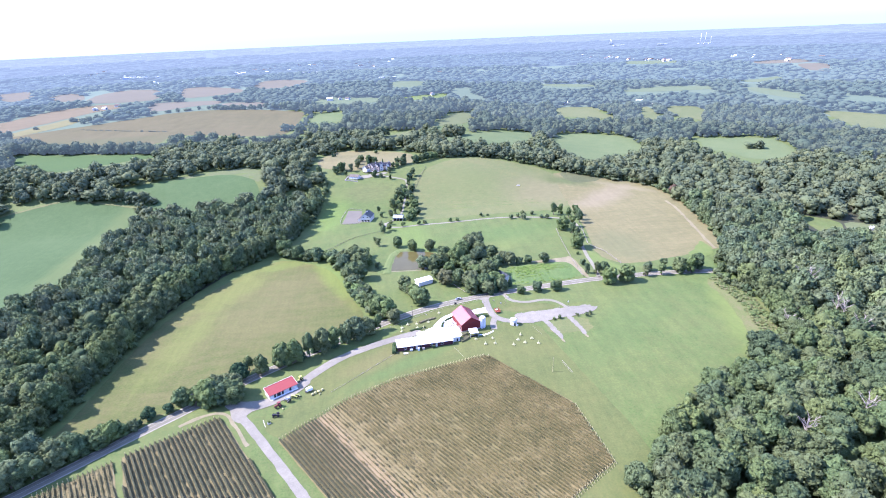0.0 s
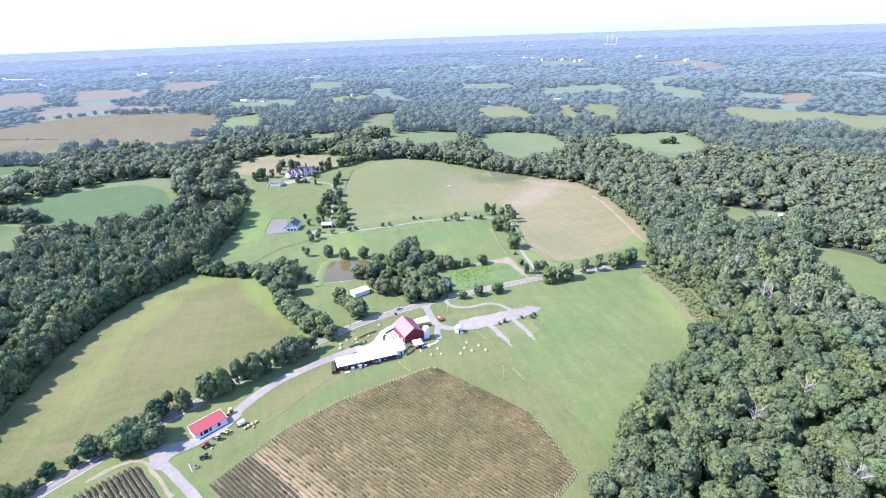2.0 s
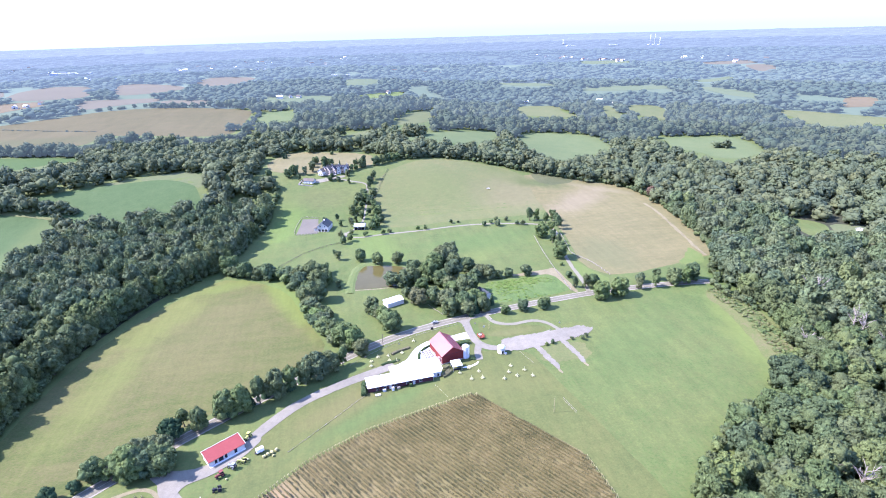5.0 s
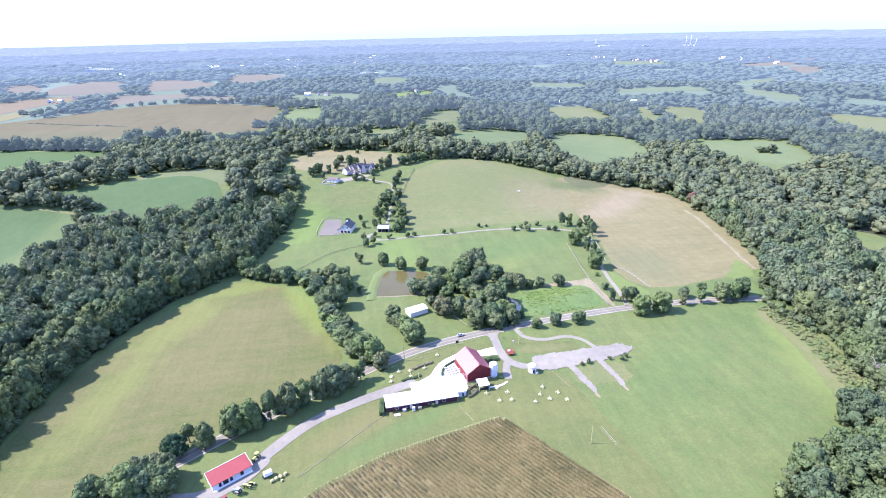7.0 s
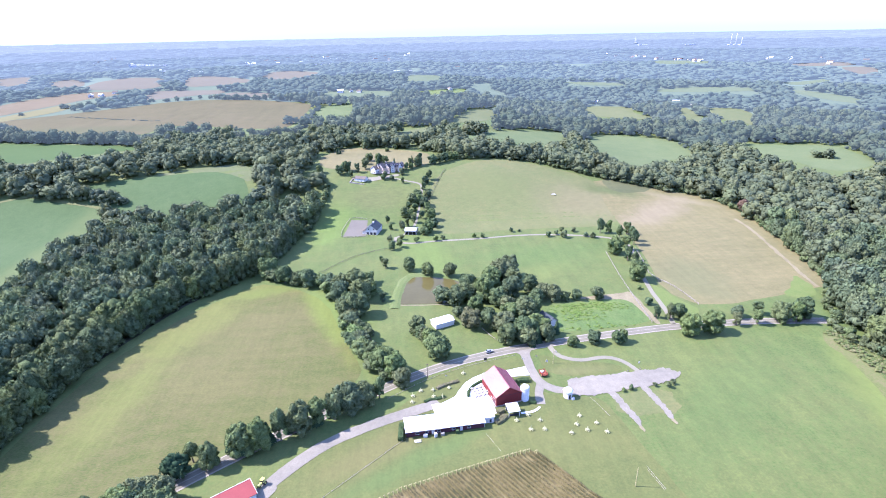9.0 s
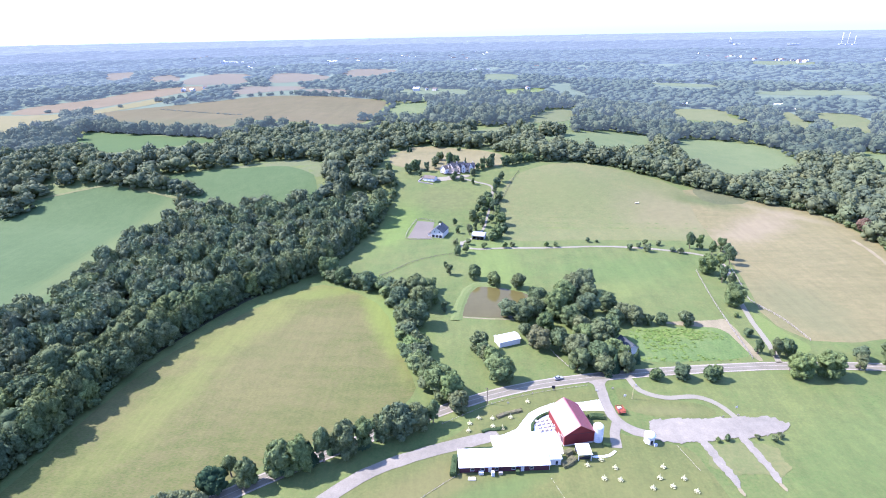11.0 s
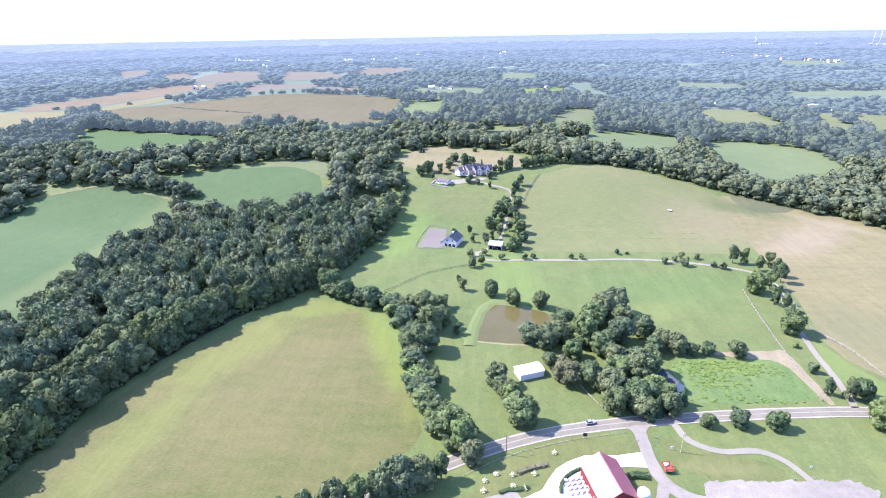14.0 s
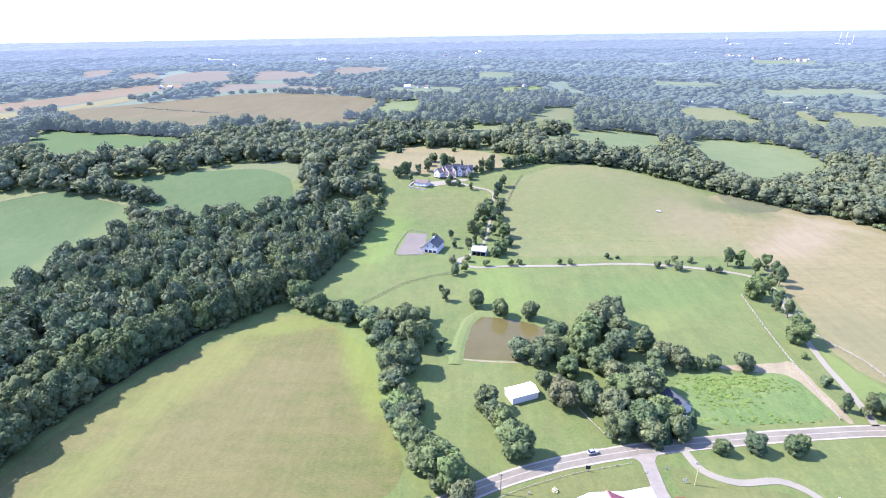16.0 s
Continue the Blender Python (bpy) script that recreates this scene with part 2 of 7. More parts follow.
def leaf_material(name, tones, tone="object", grain=1.5, relief=0.9, soft=0.16, glow=None, vary=0.20):
    """Foliage: one tone a tree out of a range, darker and lighter clumps, leaf-sized relief. tone: 'object', or the mesh's own value for each tree."""
    m = bpy.data.materials.new(name)
    m.use_nodes = True
    n, l = m.node_tree.nodes, m.node_tree.links
    b = n["Principled BSDF"]
    b.inputs["Roughness"].default_value = 0.8
    b.inputs["Specular IOR Level"].default_value = 0.08
    geo = n.new("ShaderNodeNewGeometry")
    if tone == "object":
        pick = n.new("ShaderNodeObjectInfo").outputs["Random"]
    else:
        at = n.new("ShaderNodeAttribute")
        at.attribute_name = "tone"
        pick = at.outputs["Fac"]
    ramp = n.new("ShaderNodeValToRGB")
    e = ramp.color_ramp.elements
    e[0].color, e[1].color = (*tones[0], 1), (*tones[-1], 1)
    for k, c in enumerate(tones[1:-1], 1):
        x = e.new(k / (len(tones) - 1))
        x.color = (*c, 1)
    l.new(pick, ramp.inputs[0])
    shade = ramp.outputs[0]
    fine = n.new("ShaderNodeTexNoise")
    fine.inputs["Scale"].default_value = grain
    fine.inputs["Detail"].default_value = 3
    fine.inputs["Roughness"].default_value = 0.7
    l.new(geo.outputs["Position"], fine.inputs["Vector"])
    for source, lo, hi, a0, a1 in ((geo.outputs["Random Per Island"], 0.0, 1.0, 1 - vary, 1 + vary), (fine.outputs["Fac"], 0.34, 0.66, 1 - vary * 1.5, 1 + vary * 1.5)):
        mr = n.new("ShaderNodeMapRange")
        for key, value in zip(("From Min", "From Max", "To Min", "To Max"), (lo, hi, a0, a1)):
            mr.inputs[key].default_value = value
        l.new(source, mr.inputs["Value"])
        sc = n.new("ShaderNodeVectorMath")
        sc.operation = "SCALE"
        l.new(shade, sc.inputs[0])
        l.new(mr.outputs[0], sc.inputs["Scale"])
        shade = sc.outputs[0]
    l.new(shade, b.inputs["Base Color"])
    if relief:
        bp = n.new("ShaderNodeBump")
        bp.inputs["Strength"].default_value = relief
        bp.inputs["Distance"].default_value = 0.5
        l.new(fine.outputs["Fac"], bp.inputs["Height"])
        l.new(bp.outputs[0], b.inputs["Normal"])
    # glow on distant leaves takes the place of haze
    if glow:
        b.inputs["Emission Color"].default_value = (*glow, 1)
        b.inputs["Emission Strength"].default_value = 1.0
    tr = n.new("ShaderNodeBsdfTranslucent")
    l.new(shade, tr.inputs[0])
    mx = n.new("ShaderNodeMixShader")
    mx.inputs[0].default_value = soft
    l.new(b.outputs[0], mx.inputs[1])
    l.new(tr.outputs[0], mx.inputs[2])
    l.new(mx.outputs[0], n["Material Output"].inputs[0])
    return m


FARMTONES = [(0.074, 0.106, 0.054), (0.100, 0.140, 0.052), (0.122, 0.146, 0.062), (0.094, 0.128, 0.056), (0.138, 0.180, 0.058), (0.086, 0.122, 0.062), (0.134, 0.152, 0.066), (0.118, 0.168, 0.054)]
WOODTONES = [(0.073, 0.101, 0.048), (0.086, 0.117, 0.050), (0.100, 0.120, 0.050), (0.090, 0.125, 0.048), (0.105, 0.132, 0.048), (0.097, 0.117, 0.054), (0.131, 0.161, 0.052)]
# wood tones made lighter and bluer, with haze put into the base colour
HAZEWOODTONES = [(0.086, 0.118, 0.066), (0.101, 0.136, 0.069), (0.118, 0.140, 0.069), (0.107, 0.146, 0.066), (0.124, 0.154, 0.066), (0.114, 0.136, 0.074), (0.155, 0.188, 0.072)]
LEAF = leaf_material("deciduous_leaves", FARMTONES)
LEAFB = leaf_material("woodland_leaves", WOODTONES)
LEAFW = leaf_material("woodland_leaves_massed", HAZEWOODTONES, "tree")
# midway woods: haze put in as a bluer base colour
MIDTONES = [(0.090, 0.113, 0.065), (0.105, 0.127, 0.066), (0.118, 0.134, 0.067), (0.113, 0.138, 0.066), (0.130, 0.143, 0.067)]
LEAFU = leaf_material("undergrowth_leaves", WOODTONES, "tree")
LEAFM = leaf_material("woodland_leaves_midway", MIDTONES, "tree", 1.2, 0.3, 0.22, vary=0.10)
# darker leaf tones plus bluish emission, so haze is put into the woods
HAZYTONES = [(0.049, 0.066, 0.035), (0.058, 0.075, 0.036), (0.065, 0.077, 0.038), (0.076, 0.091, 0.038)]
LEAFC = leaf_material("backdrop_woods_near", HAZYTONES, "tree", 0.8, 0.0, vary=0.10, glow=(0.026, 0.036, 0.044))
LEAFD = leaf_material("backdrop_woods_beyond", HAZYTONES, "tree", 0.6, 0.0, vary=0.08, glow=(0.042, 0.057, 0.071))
CONIFER = material("dark_evergreen_needles", [(0.022, 0.042, 0.02), (0.034, 0.06, 0.028), (0.05, 0.078, 0.035)], (0.2, 1.5), 0.9, per_object=0.1, per_island=0.2, spec=0.05)
BARK = material("grey_brown_bark", [(0.10, 0.075, 0.055), (0.16, 0.125, 0.095)], (0.8, 5), 0.95, 0.4, 6)
DEADWOOD = material("bleached_dead_wood", [(0.21, 0.180, 0.145), (0.31, 0.270, 0.22)], (0.8, 5), 0.9, 0.3, 6)
VINE = material("dry_vine_leaves", [(0.033, 0.034, 0.011), (0.064, 0.059, 0.019), (0.109, 0.091, 0.033), (0.156, 0.123, 0.050)], (0.05, 0.8), 0.85, per_island=0.35)
VINEDARK = material("green_vine_leaves", [(0.026, 0.030, 0.011), (0.046, 0.046, 0.017), (0.074, 0.066, 0.027)], (0.03, 0.7), 0.85, per_island=0.3)
STRAW = material("straw_between_rows", [(0.128, 0.104, 0.041), (0.156, 0.125, 0.051), (0.189, 0.148, 0.064)], (0.022, 0.309, 0.900), 0.95, 0.3, 3, zones=[(-34, 205, 9, 80, 34, (0.237, 0.171, 0.088), 0.8), (45, 220, 46, 60, 0, (0.136, 0.119, 0.043), 0.7)])
# the backdrop: land and woods a mile off and more, with haze put in as emission
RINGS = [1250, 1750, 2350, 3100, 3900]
HAZE_GLOWS = [(0.046, 0.062, 0.078), (0.072, 0.096, 0.123), (0.104, 0.136, 0.172), (0.142, 0.180, 0.220), (0.184, 0.224, 0.264)]
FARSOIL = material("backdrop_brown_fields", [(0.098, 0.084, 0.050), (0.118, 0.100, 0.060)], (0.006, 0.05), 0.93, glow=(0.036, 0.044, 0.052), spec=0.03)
FARLAND = [material("backdrop_land", [(0.070, 0.092, 0.048), (0.092, 0.108, 0.056)] if k < 2 else [(0.028, 0.040, 0.024), (0.040, 0.050, 0.030)] if k < 3 else [(0.018, 0.024, 0.018), (0.022, 0.028, 0.020)], (0.002, 0.012), 0.95, spec=0.0, glow=g) for k, g in enumerate(HAZE_GLOWS)]
FARLEAF = [material("backdrop_woods", [(0.034, 0.050, 0.030), (0.046, 0.062, 0.036), (0.060, 0.074, 0.042)] if k < 2 else [(0.026, 0.038, 0.024), (0.034, 0.046, 0.028)] if k < 3 else [(0.016, 0.022, 0.016), (0.020, 0.026, 0.018)], (0.004, 0.05), 0.95, spec=0.05, per_island=0.12, glow=g) for k, g in enumerate(HAZE_GLOWS)]


# ---------------------------------------------------------------- mesh helpers
class Geo:
    """Collects vertices and faces of one mesh."""

    def __init__(self):
        self.v, self.f, self.n = [], [], 0

    def add(self, v, *faces):
        v = np.asarray(v, float)
        self.v.append(v)
        for q in faces:
            self.f.append(np.asarray(q, int) + self.n)
        self.n += len(v)
        return self

    def box(self, x0, x1, y0, y1, z0, z1):
        v = [(x, y, z) for z in (z0, z1) for y in (y0, y1) for x in (x0, x1)]
        return self.add(v, [(0, 2, 3, 1), (4, 5, 7, 6), (0, 1, 5, 4), (2, 6, 7, 3), (0, 4, 6, 2), (1, 3, 7, 5)])

    def prism(self, outline, z0, z1):
        k = len(outline)
        v = [(x, y, z0) for x, y in outline] + [(x, y, z1) for x, y in outline]
        s = [(i, (i + 1) % k, (i + 1) % k + k, i + k) for i in range(k)]
        mid0, mid1 = np.mean(v[:k], 0), np.mean(v[k:], 0)
        v += [mid0, mid1]
        return self.add(v, s, [((i + 1) % k, i, 2 * k) for i in range(k)], [(i + k, (i + 1) % k + k, 2 * k + 1) for i in range(k)])

    def tube(self, points, radii, n=8, caps=True):
        """A round bar through points with a radius at each."""
        p = np.asarray(points, float)
        k = len(p)
        rings = []
        for i in range(k):
            d = Vector(p[min(i + 1, k - 1)] - p[max(i - 1, 0)]).normalized()
            u = d.orthogonal().normalized()
            w = d.cross(u)
            for j in range(n):
                g = 2 * math.pi * j / n
                rings.append(p[i] + radii[i] * (math.cos(g) * np.array(u) + math.sin(g) * np.array(w)))
        q = [(i * n + j, i * n + (j + 1) % n, (i + 1) * n + (j + 1) % n, (i + 1) * n + j) for i in range(k - 1) for j in range(n)]
        rings += [p[0], p[-1]]
        c = []
        if caps:
            c = [((j + 1) % n, j, k * n) for j in range(n)] + [((k - 1) * n + j, (k - 1) * n + (j + 1) % n, k * n + 1) for j in range(n)]
        return self.add(rings, q, c) if c else self.add(rings, q)

    def slab(self, corners, thick):
        """A flat plate with these upper corners, thickened downwards."""
        k = len(corners)
        c = np.asarray(corners, float)
        v = np.concatenate([c, c - (0, 0, thick)])
        s = [((i + 1) % k, i, i + k, (i + 1) % k + k) for i in range(k)]
        return self.add(v, [tuple(range(k))], [tuple(range(2 * k - 1, k - 1, -1))], s)

    def mesh(self, name, smooth=False):
        me = bpy.data.meshes.new(name)
        v = np.concatenate(self.v)
        loops = np.concatenate([q.ravel() for q in self.f if q.size])
        totals = np.concatenate([np.full(len(q), q.shape[1]) for q in self.f if q.size])
        me.vertices.add(len(v))
        me.vertices.foreach_set("co", v.ravel())
        me.loops.add(len(loops))
        me.loops.foreach_set("vertex_index", loops.astype(np.int32))
        me.polygons.add(len(totals))
        me.polygons.foreach_set("loop_start", np.concatenate([[0], np.cumsum(totals)[:-1]]).astype(np.int32))
        me.polygons.foreach_set("use_smooth", np.full(len(totals), smooth))
        me.update(calc_edges=True)
        return me


def part(name, geo, mat, parent=None, label="", smooth=False):
    me = geo.mesh(name, smooth)
    me.materials.append(mat)
    ob = new(name, me)
    if parent is not None:
        ob.parent = parent
    return tagged(ob, label)


def thing(name, m, label, category, group="", kind=""):
    ob = new(name)
    ob.matrix_basis = m
    return tagged(ob, label, category, group, kind)


# ---------------------------------------------------------------- terrain
def ease(u):
    u = np.clip(u, 0, 1)
    return u * u * (3 - 2 * u)


def height(x, y):
    """The land: flat valley, a low hill under the great house, a far rise shaped to fit the camera's horizon."""
    r = np.hypot(x, y - 100)
    hill = 27 * ease((y - 550) / 140) * (1 - ease((x - 50) / 325)) * (1 - ease((r - 1250) / 1900))
    return hill + 131 * np.maximum(0, (r - 1125) / 3725) ** 1.2


def clearance(x, y):
    """How far a draped sheet lies above the land: next to nothing on the flat, more on far slopes."""
    r = np.hypot(x, y - 100)
    return 0.03 + 0.0003 * np.maximum(0, r - 400)


def smooth_outline(pts, rounds=2):
    p = np.asarray(pts, float)
    for _ in range(rounds):
        q = np.roll(p, -1, 0)
        p = np.stack([0.8 * p + 0.2 * q, 0.2 * p + 0.8 * q], 1).reshape(-1, 2)
    return p


def inside(x, y, poly):
    p = np.asarray(poly, float)
    x, y = np.asarray(x, float), np.asarray(y, float)
    hit = np.zeros(x.shape, bool)
    for (ax, ay), (bx, by) in zip(p, np.roll(p, -1, 0)):
        c = (ay > y) != (by > y)
        hit ^= c & (x < (bx - ax) * (y - ay) / ((by - ay) if by != ay else 1e-9) + ax)
    return hit


def edge_distance(x, y, poly):
    p = np.asarray(poly, float)
    best = np.full(np.shape(x), 1e9)
    for (ax, ay), (bx, by) in zip(p, np.roll(p, -1, 0)):
        dx, dy = bx - ax, by - ay
        u = np.clip(((x - ax) * dx + (y - ay) * dy) / (dx * dx + dy * dy + 1e-9), 0, 1)
        best = np.minimum(best, np.hypot(x - ax - u * dx, y - ay - u * dy))
    return best


def patch(name, pts, mat, label, lift=0.0, rough_edge=0.8, rounds=2, category="field", crumbs=0.0):
    """A piece of land draped on the terrain inside a smoothed outline."""
    p = smooth_outline(pts, rounds)
    r = np.hypot(p[:, 0].mean(), p[:, 1].mean() - 100)
    step = 0.9 if crumbs else max(4.0, r * 0.012)
    ring = []
    for u, w in zip(p, np.roll(p, -1, 0)):
        k = max(1, int(np.hypot(*(w - u)) / step))
        for j in range(k):
            g = u + (w - u) * j / k
            s = rough_edge * max(1, r / 500)
            e = crumbs * noise.noise((g[0] * 0.8, g[1] * 0.8, 6))
            ring.append((g[0] + s * noise.noise((g[0] * 0.13, g[1] * 0.13, 3)) + e, g[1] + s * noise.noise((g[0] * 0.13, g[1] * 0.13, 9)) + e))
    ring = np.array(ring)
    grid = max(8.0, r * 0.02)
    gx, gy = np.meshgrid(np.arange(ring[:, 0].min(), ring[:, 0].max(), grid), np.arange(ring[:, 1].min(), ring[:, 1].max(), grid))
    gx, gy = gx.ravel(), gy.ravel()
    ok = inside(gx, gy, ring) & (edge_distance(gx, gy, ring) > grid * 0.4)
    k = len(ring)
    pts2 = [Vector(q) for q in ring] + [Vector((x, y)) for x, y in zip(gx[ok], gy[ok])]
    v, _, f, *_ = geometry.delaunay_2d_cdt(pts2, [(i, (i + 1) % k) for i in range(k)], [], 1, 1e-4)
    v = np.array([(q.x, q.y) for q in v])
    z = height(v[:, 0], v[:, 1]) + lift + clearance(v[:, 0], v[:, 1])
    g = Geo().add(np.column_stack([v, z]), [tuple(t) for t in f if len(t) == 3])
    ob = part(name, g, mat, None, "", True)
    return tagged(ob, label, category, "", "structure")


def curve_points(pts, step=3.0):
    """A smooth line through the given plan points."""
    p = np.asarray(pts, float)
    p = np.vstack([2 * p[0] - p[1], p, 2 * p[-1] - p[-2]])
    out = []
    for i in range(1, len(p) - 2):
        k = max(2, int(np.hypot(*(p[i + 1] - p[i])) / step))
        for j in range(k):
            u = j / k
            out.append(0.5 * (2 * p[i] + (p[i + 1] - p[i - 1]) * u + (2 * p[i - 1] - 5 * p[i] + 4 * p[i + 1] - p[i + 2]) * u * u + (3 * p[i] - p[i - 1] - 3 * p[i + 1] + p[i + 2]) * u ** 3))
    out.append(p[-2])
    return np.array(out)


def ribbon(pts, width, lift, offset=0.0, ragged=0.0, crown=0.0):
    """A strip along plan points, draped on the land."""
    c = curve_points(pts)
    d = np.gradient(c, axis=0)
    d /= np.linalg.norm(d, axis=1)[:, None] + 1e-9
    nrm = np.column_stack([-d[:, 1], d[:, 0]])
    rows = []
    for u in (-0.5, -0.2, 0.2, 0.5):
        w = np.full(len(c), width * u + offset)
        if ragged and abs(u) == 0.5:
            w += np.sign(u) * ragged * np.array([noise.noise((q[0] * 0.2, q[1] * 0.2, 5 * u)) for q in c])
        q = c + nrm * w[:, None]
        rows.append(np.column_stack([q, height(q[:, 0], q[:, 1]) + clearance(q[:, 0], q[:, 1]) + lift + crown * (0.5 - abs(u))]))
    k = len(c)
    v = np.concatenate(rows)
    f = [(a * k + i, a * k + i + 1, (a + 1) * k + i + 1, (a + 1) * k + i) for a in range(3) for i in range(k - 1)]
    f = [t[::-1] for t in f]
    return Geo().add(v, f)


# ground sheet
radii = np.concatenate([np.arange(0, 700, 10.0), 700 * (4850 / 700) ** (np.arange(0, 46) / 45)])
ANG = 400
th = np.arange(ANG) * 2 * math.pi / ANG
gx = (radii[:, None] * np.sin(th)).ravel()
gy = (100 + radii[:, None] * np.cos(th)).ravel()
ii, jj = np.meshgrid(np.arange(len(radii) - 1), np.arange(ANG), indexing="ij")
ii, jj = ii.ravel(), jj.ravel()
quads = np.column_stack([ii * ANG + jj, (ii + 1) * ANG + jj, (ii + 1) * ANG + (jj + 1) % ANG, ii * ANG + (jj + 1) % ANG])[:, ::-1]
ground = part("ground", Geo().add(np.column_stack([gx, gy, height(gx, gy)]), quads[ANG:], np.column_stack([np.full(ANG, 0), ANG + (np.arange(ANG) + 1) % ANG, ANG + np.arange(ANG)])), GRASS, None, "", True)
tagged(ground, "rolling green pasture land reaching to the horizon", "ground", "", "structure")
# outer rings of the sheet take the glowing materials that imitate haze
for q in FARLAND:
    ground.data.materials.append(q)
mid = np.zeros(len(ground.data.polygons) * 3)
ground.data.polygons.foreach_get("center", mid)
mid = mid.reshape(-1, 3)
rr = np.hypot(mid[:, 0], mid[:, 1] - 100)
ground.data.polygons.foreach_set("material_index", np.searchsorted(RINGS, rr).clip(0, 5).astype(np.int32))

